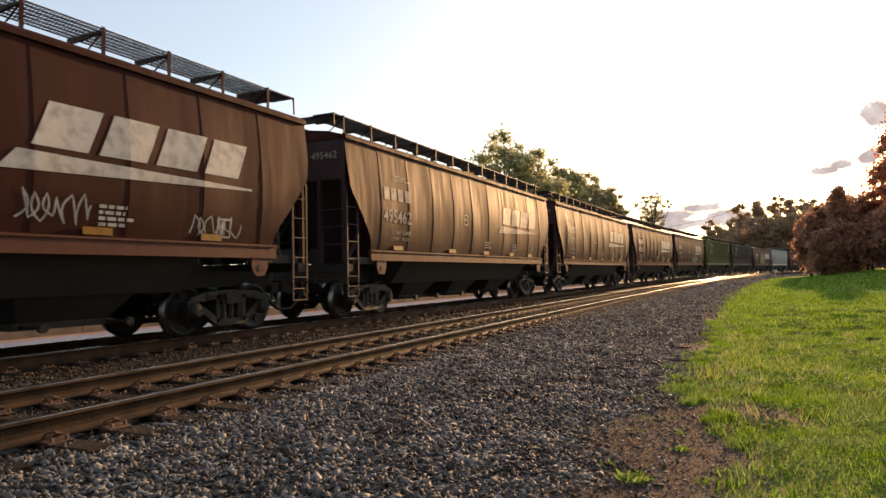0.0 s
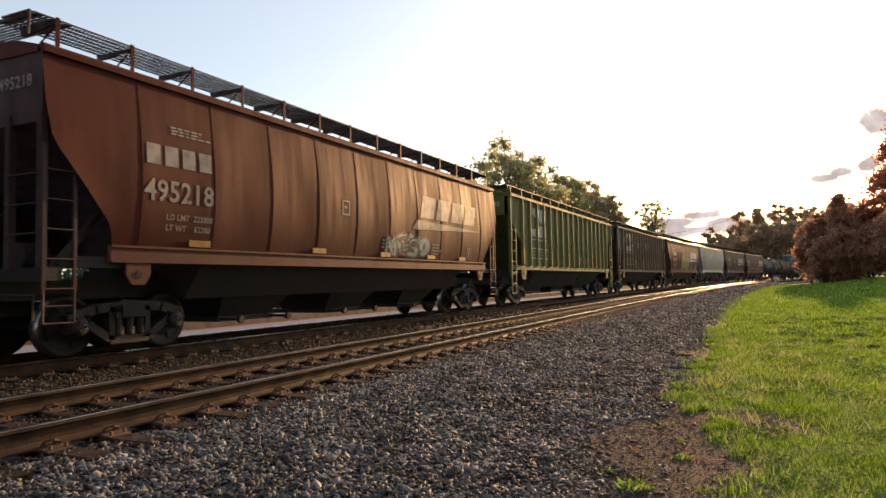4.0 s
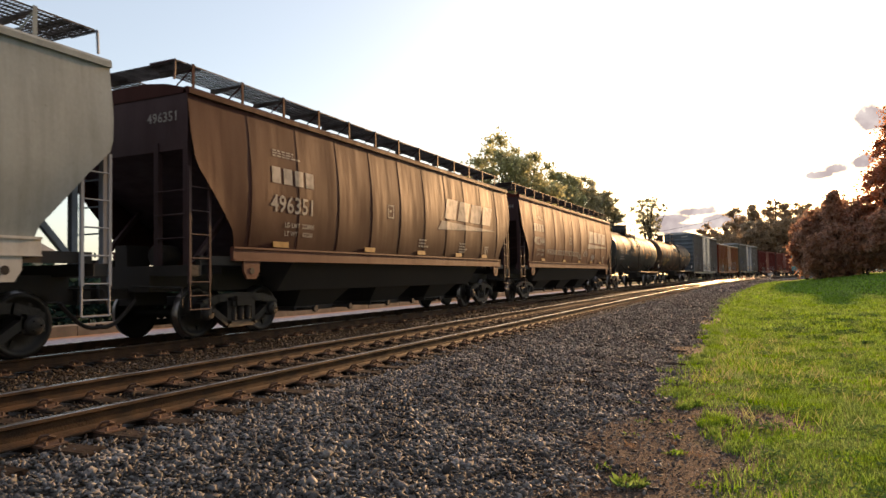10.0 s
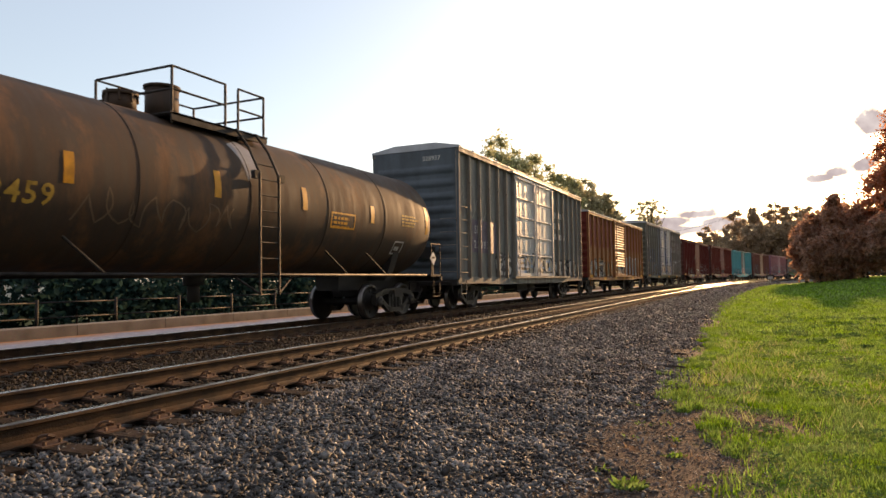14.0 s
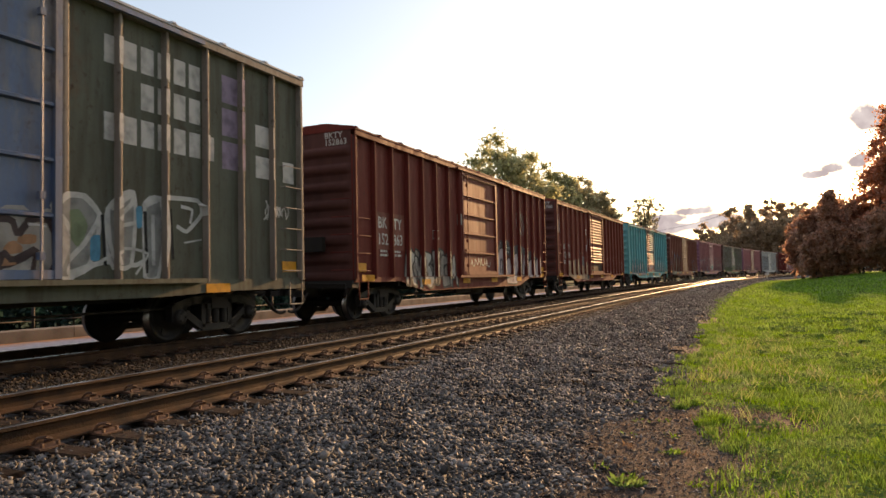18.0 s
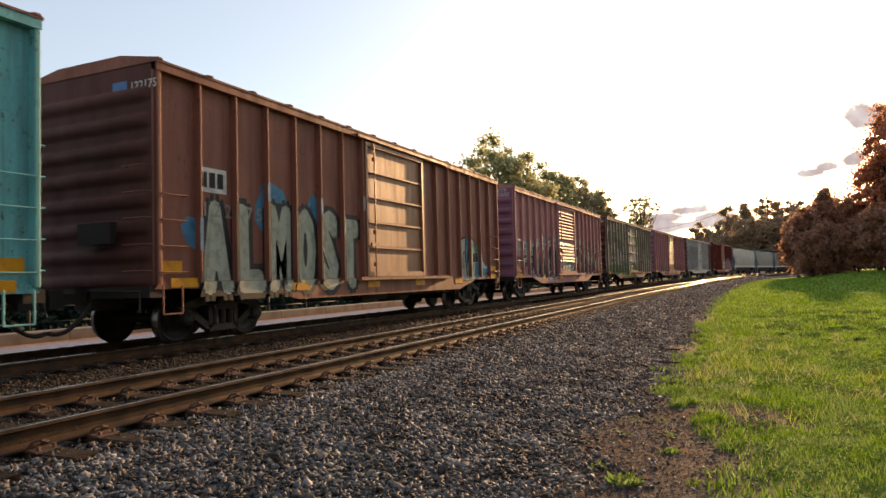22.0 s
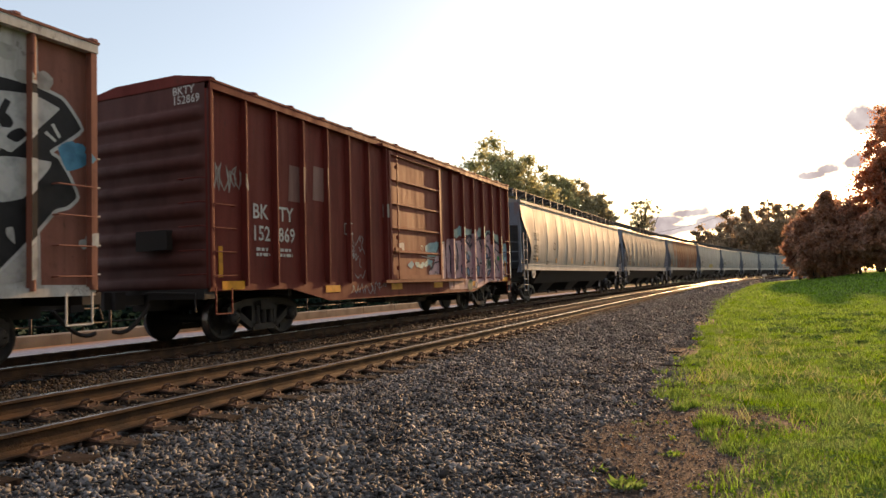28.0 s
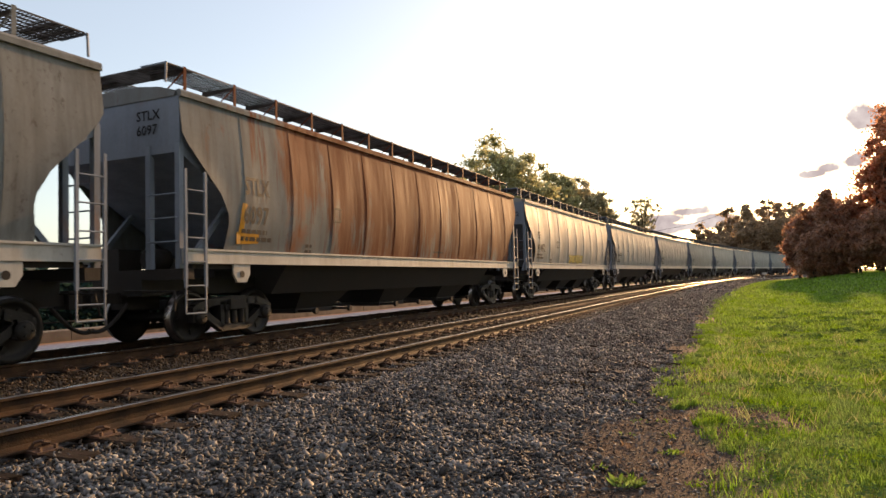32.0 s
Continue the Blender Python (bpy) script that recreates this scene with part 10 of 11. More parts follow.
spray_art(c22, cuts, sf, "stone-coloured mural with navy outlined letters across the door", [
    ("fill", "stone", 0, (-1.58, 4.38, -0.9, 4.4, 0.25, 4.38, 1.5, 4.31, 1.46, 1.22, -1.58, 1.2)),
    ("fill", "sage/navy", 0.06, (-0.8, 3.83, -0.73, 4.16, -0.5, 4.15, -0.16, 4.33, 0.21, 4.28, 0.35, 3.78, 0.24, 3.38, -0.64, 3.3, -0.97, 3.55)),
    ("fill", "sage/navy", 0.06, (-1.52, 4.33, -1.35, 4.15, -1.2, 3.81, -1.2, 3.42, -1.52, 3.28)),
    ("fill", "grass", 0, (0.8, 3.86, 1.49, 3.91, 1.49, 3.33, 0.91, 3.21)),
    ("fill", "deepgreen", 0, (-0.82, 1.91, 0.9, 1.75, 1.46, 1.58, 1.46, 1.2, -0.91, 1.19, -0.73, 1.6)),
    ("fill", "navy/pale", 0.03, (-1.55, 2.85, -0.97, 3.27, -0.47, 3.37, -0.85, 2.92, -1.16, 2.41, -1.56, 2.32)),
    ("fill", "navy/pale", 0.03, (-0.21, 2.44, 0.24, 3.37, 0.34, 2.87, 0.09, 2.4)),
    ("fill", "sky", 0, (-1.43, 3.25, -1.14, 3.31, -1.14, 3.06, -1.43, 3)),
    ("line", "stone", 0.09, (-1.52, 2.38, -1.07, 2.89)),
    ("line", "navy", 0.1, (-1.57, 4.33, -1.33, 4.14, -1.2, 3.81, -0.82, 3.84, -0.78, 4.16, -0.49, 4.16, -0.16, 4.33, 0.23, 4.26, 0.36, 3.76, 0.75, 3.79, 0.8, 4.05, 1.42, 4.03, 1.49, 3.8)),
    ("line", "navy", 0.1, (-0.99, 3.47, -0.64, 3.25, -0.55, 3.4)),
    ("fill", "navy/pale", 0.03, (0.87, 3.2, 1.48, 3.23, 1.48, 2.94, 1.03, 2.82)),
    ("line", "navy", 0.06, (-0.18, 1.87, 0.78, 1.89, 1.02, 1.75)),
    ("fill", "sky", 0, (-0.04, 1.84, 0.19, 1.86, 0.19, 1.72, -0.04, 1.71)),
    ("fill", "sky", 0, (0.29, 1.85, 0.55, 1.84, 0.53, 1.72, 0.29, 1.71)),
    ("blob", "brown", 0.35, (0.55, 1.38)),
    ("blob", "rust", 0.12, (-1.07, 2.45)),
])
spray_art(c22, cuts, sf, "green painted sill under the mural", [
    ("fill", "grass", 0, (-1.82, 1.02, -0.47, 0.94, 1.25, 0.9, 1.25, 0.7, -0.47, 0.7, -1.82, 0.7)),
    ("fill", "sage", 0, (1.38, 0.89, 3.45, 0.88, 5.86, 0.86, 5.85, 0.7, 3.44, 0.7, 1.37, 0.7)),
    ("blob", "brown", 0.3, (0.46, 0.76)),
])
spray_art(c22, cuts, sf, "green and stone mural with navy shapes and white outlines", [
    ("fill", "grass", 0, (1.68, 4.35, 2.8, 4.49, 3.01, 3.88, 3.54, 3.55, 3.59, 2.4, 2.81, 2.04, 2.64, 1.19, 1.67, 1.18)),
    ("fill", "stone", 0, (3.56, 4.35, 4.66, 4.46, 5.55, 4.06, 6.24, 3.58, 7.19, 2.86, 7.85, 2.45, 7.85, 1.01, 5.59, 1.06, 3.49, 1.1, 3.59, 2.4, 3.54, 3.55)),
    ("fill", "sage/navy", 0.06, (2.24, 4.28, 2.86, 4.46, 3.18, 3.94, 2.84, 3.53, 2.53, 3.71)),
    ("fill", "navy/pale", 0.03, (1.69, 2.96, 2.23, 3.14, 2.61, 3.09, 2.45, 2.34, 1.68, 1.96)),
    ("fill", "navy/pale", 0.03, (3.61, 3.22, 4.24, 3.42, 4.54, 2.99, 4.42, 2.79, 3.63, 2.77)),
    ("fill", "navy/pale", 0.03, (4.56, 3.83, 4.98, 3.88, 5.48, 3.22, 5.58, 2.33, 5.01, 2.17, 4.61, 2.63)),
    ("fill", "navy/pale", 0.03, (2.56, 2.03, 3.31, 2.1, 4.59, 1.91, 5, 1.68, 4.39, 1.66, 3.47, 1.75, 2.81, 1.7)),
    ("fill", "olive/navy", 0.05, (3.63, 2.71, 4.15, 2.77, 4.13, 2.12, 3.61, 1.98)),
    ("fill", "sky", 0, (3.75, 3.18, 3.97, 3.24, 3.96, 2.92, 3.74, 2.87)),
    ("fill", "sky", 0, (4.93, 2.44, 5.32, 2.52, 5.31, 2.21, 4.93, 2.14)),
    ("fill", "sky", 0, (5.85, 3.52, 6.09, 3.48, 6.07, 2.97, 5.79, 2.94)),
    ("line", "navy", 0.08, (5.63, 3.62, 5.73, 4.03, 5.97, 4.07, 6.09, 3.56, 6.07, 2.92, 5.65, 2.88)),
    ("line", "navy", 0.1, (2.01, 4.23, 2.18, 3.75, 2.69, 3.74, 3.59, 3.9)),
    ("line", "navy", 0.08, (2.86, 4.46, 3.22, 4.39, 3.37, 3.75, 4.25, 3.9, 4.27, 3.19)),
    ("line", "white", 0.06, (1.72, 1.39, 2.06, 1.8, 2.66, 2.08)),
    ("line", "white", 0.06, (3.82, 1.74, 4.18, 1.31, 4.57, 1.14, 4.98, 1.09)),
    ("line", "white", 0.03, (1.97, 1.3, 2.34, 1.13)),
    ("fill", "sage/navy", 0.06, (5.67, 2.03, 6.38, 2.06, 6.37, 1.72, 5.79, 1.7, 5.78, 1.24, 6.35, 1.24, 6.39, 0.92, 5.59, 0.93)),
    ("line", "navy", 0.045, (5.67, 2.06, 6.69, 2.11, 6.67, 1.73, 5.89, 1.7)),
    ("line", "navy", 0.08, (5.84, 1.62, 6.57, 1.64, 6.55, 1.05, 5.63, 1.03)),
    ("fill", "leaf", 0, (6.71, 2.65, 7.19, 2.78, 7.45, 2.31, 7.15, 1.88, 6.74, 2)),
    ("fill", "pale", 0, (6.9, 2.14, 7.32, 1.88, 7.14, 1.46, 6.78, 1.73)),
    ("blob", "rust", 0.1, (3.09, 1.56)),
    ("line", "sky", 0.05, (2.88, 2.01, 2.94, 1.77)),
    ("line", "sky", 0.05, (3.04, 2.01, 3.1, 1.78)),
])
mark(c22, quads([[(y_, 1.78), (y_ + 0.66, 1.78), (y_ + 0.66, 2.62), (y_, 2.62)] for y_ in (-h + 1.1, -h + 1.92)]), K_MARK, cuts, sf, 0.0105, "paint_patch")
spray_art(c22, cuts, sf, "bare red-brown steel above the mural", [
    ("fill", "brown", 0, (0.21, 4.52, 0.93, 4.53, 1.63, 4.48, 1.63, 4.22, 1.19, 3.81, 0.8, 3.95, 0.29, 4.01)),
])
mark(c22, letters("LORD", 0.62, 0.78, 2.42, 0.92), flat("bone_spray", (0.48, 0.46, 0.36)), cuts, sf, 0.016, "graffiti", "pale sprayed word")
c23, cuts, sf, h = red_boxcar(23, "plum boxcar with orange-lit louvred door and grey graffiti", P_MAUVE, "louvre", "154438", 7, P_PURPLE, door_coat=P_DOORORANGE)
graffiti(c23, -h + 2.6, -1.75, 0.75, 1.85, ((0.36, 0.33, 0.28), (0.05, 0.04, 0.04), (0.42, 0.38, 0.30), (0.36, 0.30, 0.24), (0.6, 0.58, 0.52)), cuts, sf, 231, 4, False, 0.24)
graffiti(c23, 1.85, 6.0, 0.95, 1.7, ((0.3, 0.22, 0.2), (0.1, 0.07, 0.07), (0.32, 0.28, 0.27), (0.3, 0.24, 0.22), (0.5, 0.48, 0.45)), cuts, sf, 232, 5, False, 0.08)
tag_strokes(c23, -h + 0.15, 2.3, 0.7, 0.8, K_MARK, cuts, sf, 233, width=0.05)
BW = ((0.44, 0.45, 0.43), (0.03, 0.03, 0.03), (0.025, 0.025, 0.028), (0.08, 0.28, 0.38), (0.14, 0.06, 0.04))
s, L = place(24)
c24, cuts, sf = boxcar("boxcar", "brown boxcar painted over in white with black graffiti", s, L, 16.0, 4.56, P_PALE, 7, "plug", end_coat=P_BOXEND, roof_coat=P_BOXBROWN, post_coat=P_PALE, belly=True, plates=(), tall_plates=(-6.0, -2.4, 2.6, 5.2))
h = 8.0
graffiti(c24, -h + 0.8, -1.75, 1.2, 3.9, BW, cuts, sf, 241, 4, False, edge=0.13)
spray_art(c24, cuts, sf, "black looping letters over white paint", [
    ("fill", "black", 0, (0.33, 4.47, 0.53, 4.5, 0.43, 4.28, 0.22, 3.93, 0.27, 4.2)),
    ("fill", "black", 0, (0.18, 3.53, 0.61, 3.33, 0.74, 3.1, 0.52, 2.82, 0.2, 2.87)),
    ("fill", "pale", 0, (0.25, 3.34, 0.36, 3.33, 0.48, 3.11, 0.35, 3.04)),
    ("fill", "black", 0, (-0.24, 2.1, -0.07, 2.27, 0.14, 2.31, 0.23, 2.11, 0.09, 1.93, -0.14, 1.94)),
    ("fill", "black", 0, (0.16, 2.47, 0.42, 2.37, 1.09, 2.45, 0.7, 2.11, 0.49, 1.85, 0.26, 2.08)),
    ("line", "black", 0.07, (0.31, 2.08, 0.44, 1.77, 0.62, 1.52, 0.87, 1.41, 1.03, 1.66)),
    ("blob", "black", 0.18, (1.11, 3.89)),
    ("line", "black", 0.2, (1.13, 3.83, 1.42, 3.77, 1.74, 4.2)),
    ("fill", "black", 0, (1.31, 3.48, 1.75, 3.38, 1.77, 3, 1.26, 3.03)),
    ("line", "pale", 0.05, (1.42, 3.87, 1.55, 3.99)),
    ("line", "pale", 0.05, (1.55, 3.83, 1.69, 3.97)),
    ("line", "black", 0.06, (1.14, 2.68, 1.63, 2.74, 1.98, 2.99, 2.19, 2.96)),
])
spray_art(c24, cuts, sf, "large black letters with white counters and brown and blue bubbles", [
    ("fill", "brown", 0, (2, 4.36, 2.57, 4.41, 2.89, 4.39, 2.64, 3.83, 2.5, 3.39, 2.2, 3.25, 1.93, 3.36, 1.87, 3.68)),
    ("blob", "rust", 0.12, (2.21, 3.94)),
    ("blob", "rust", 0.1, (2.4, 3.63)),
    ("blob", "rust", 0.1, (2.13, 3.48)),
    ("blob", "blue", 0.12, (2.25, 3.74)),
    ("fill", "blue", 0, (1.98, 3.55, 2.25, 3.35, 2.34, 3.1, 2.03, 3.15)),
    ("fill", "blue", 0, (2.49, 4.09, 2.7, 4.14, 2.67, 3.88, 2.48, 3.88)),
    ("line", "black", 0.1, (3.17, 4.39, 2.91, 3.95, 2.79, 3.36, 2.83, 2.77, 2.97, 2.49)),
    ("fill", "black", 0, (2.62, 2.65, 3.28, 2.56, 2.8, 2.35)),
    ("line", "black", 0.09, (1.77, 3.33, 2.12, 2.97, 2.49, 2.83, 2.46, 2.44, 2.2, 2.12, 1.85, 2.15)),
    ("fill", "black", 0, (1.42, 1.99, 1.97, 2.16, 2.33, 2.18, 2.4, 2.05, 2.08, 1.75, 1.66, 1.59, 1.44, 1.78)),
    ("line", "black", 0.06, (2.46, 2.15, 2.74, 2.07, 2.87, 1.69, 2.76, 1.49)),
    ("blob", "black", 0.12, (3.5, 3.14)),
    ("blob", "black", 0.16, (3.65, 3.29)),
    ("fill", "black", 0, (3.84, 3.32, 4.16, 3.47, 4.57, 3.42, 4.77, 3.11, 4.52, 2.9, 3.99, 2.91)),
    ("fill", "pale", 0, (4.06, 3.04, 4.39, 3.18, 4.67, 3.07, 4.42, 2.96)),
    ("line", "black", 0.09, (4.63, 2.98, 4.91, 2.9, 5.27, 2.56, 5.55, 2.53)),
    ("fill", "black", 0, (4.91, 2.9, 5.48, 3.08, 5.59, 2.59, 5.2, 2.62)),
    ("blob", "black", 0.1, (5.04, 3.49)),
    ("blob", "black", 0.13, (5.31, 3.58)),
    ("fill", "black", 0, (3.72, 2.13, 4.21, 2.47, 4.68, 2.49, 4.61, 2.19, 4.02, 1.72, 3.77, 1.71)),
    ("fill", "blue", 0, (3.87, 1.82, 4.37, 2.2, 4.78, 2.18, 4.59, 1.74, 4.02, 1.68)),
    ("line", "pale", 0.04, (3.81, 2.12, 4, 1.98)),
    ("line", "pale", 0.04, (4.1, 2.27, 4.23, 2.12)),
    ("fill", "black", 0, (3.17, 1.64, 3.41, 1.74, 3.52, 1.62, 3.31, 1.29, 3.2, 1.39)),
    ("blob", "black", 0.05, (5.2, 3.3)),
])
mark(c24, quads([[(7.17, 4.48), (7.99, 4.5), (7.99, 1.1), (7.22, 1.11)]]), P_BOXBROWN, cuts, sf, 0.0002, "paint_patch", "bare brown panel")
for ob in c24.children:
    kind = ob.name.split(".")[0]
    if kind == "grab_iron" or kind == "side_post" and ob.location.y > 6.3:
        ob.material_slots[0].link = "OBJECT"
        ob.material_slots[0].material = P_BOXBROWN
spray_art(c24, cuts, sf, "white angular letter with thick black edges and a blue dab", [
    ("fill", "brown", 0, (5.73, 4.5, 6.7, 4.5, 6.37, 3.56, 6.08, 2.63, 5.8, 2.93, 6.24, 3.48, 6.05, 4.14)),
    ("fill", "black", 0, (5.68, 4.07, 6.04, 3.79, 6.07, 3.52, 5.68, 3.08, 5.62, 3.46)),
    ("line", "white", 0.05, (5.72, 4.2, 6.08, 3.87, 6.28, 3.48, 5.78, 3.09)),
    ("fill", "blue", 0, (5.84, 4.22, 6.36, 4.29, 6.25, 3.73, 6.04, 3.91)),
    ("blob", "rust", 0.09, (6.14, 3.13)),
    ("blob", "rust", 0.07, (6, 2.87)),
    ("blob", "rust", 0.06, (6.24, 3.39)),
    ("fill", "cream", 0, (5.6, 2.91, 6.01, 3.09, 6.22, 2.89, 5.87, 2.61)),
    ("fill", "black/white", 0.05, (6.52, 3.7, 6.67, 3.79, 7.12, 3.78, 7.51, 3.7, 7.65, 3.58, 7.84, 3.31, 7.6, 3.09, 7.36, 2.91, 7.48, 2.85, 7.65, 2.6, 7.77, 2.33, 7.61, 2.17, 7.43, 2.11, 7.18, 1.82, 6.97, 1.59, 6.68, 1.29, 6.54, 1.15, 6.45, 1.16, 6.61, 1.72, 6.4, 2.19, 6.47, 2.9)),
    ("fill", "white", 0, (6.6, 3.54, 6.67, 3.59, 7.12, 3.64, 7.48, 3.54, 7.44, 3.47, 7.17, 3.18, 6.82, 2.82, 6.68, 2.85, 6.54, 2.56)),
    ("fill", "white", 0, (6.61, 2.71, 6.86, 2.77, 7.04, 2.77, 7.36, 2.78, 7.33, 2.67, 7.17, 2.47, 6.97, 2.24, 6.61, 2.17)),
    ("fill", "pale", 0, (6.75, 1.84, 6.84, 1.86, 6.87, 1.64, 6.76, 1.74)),
    ("fill", "pale", 0, (6.68, 1.27, 7.01, 1.59, 7.17, 1.74, 7.17, 1.22, 6.68, 1.12)),
    ("line", "white", 0.05, (7.28, 3.17, 7.43, 3.07)),
    ("line", "white", 0.05, (7.38, 3.3, 7.49, 3.13)),
    ("fill", "blue", 0, (7.46, 2.99, 7.68, 3.12, 7.97, 2.89, 7.79, 2.75, 7.59, 2.69)),
    ("blob", "blue", 0.09, (7.79, 3.03)),
    ("blob", "black", 0.1, (6.75, 3.21)),
    ("fill", "black", 0, (6.82, 3.1, 6.94, 3.16, 7.03, 3.09, 6.89, 2.96, 6.75, 3.01)),
    ("blob", "bone", 0.1, (6.95, 3.85)),
    ("blob", "cream", 0.14, (7.25, 3.86)),
    ("blob", "bone", 0.13, (6.74, 4.11)),
    ("line", "black", 0.1, (5.51, 2.54, 5.99, 2.59, 6.48, 2.89, 6.77, 3.49)),
    ("line", "black", 0.08, (6.04, 2.6, 6.46, 2.4, 6.53, 1.93, 6.17, 1.59)),
    ("fill", "leaf", 0, (5.8, 1.85, 6.27, 1.87, 6.26, 1.59, 5.79, 1.58)),
    ("fill", "white", 0, (5.79, 1.56, 6.25, 1.57, 6.25, 1.32, 5.78, 1.32)),
    ("blob", "white", 0.12, (7.98, 1.74)),
    ("blob", "white", 0.08, (7.85, 1.68)),
])
end_text(c24, "122247", 0.14, 0.85, 4.18, -h - 0.012, W_MARK)
c25, cuts, sf, h = red_boxcar(25, "dark red boxcar with faded ribbed door and pink graffiti", P_BOXRED, "ribbed", "152869", top=4.63, door_coat=P_BOXRED2, tall_plates=(-7.66, 7.66))
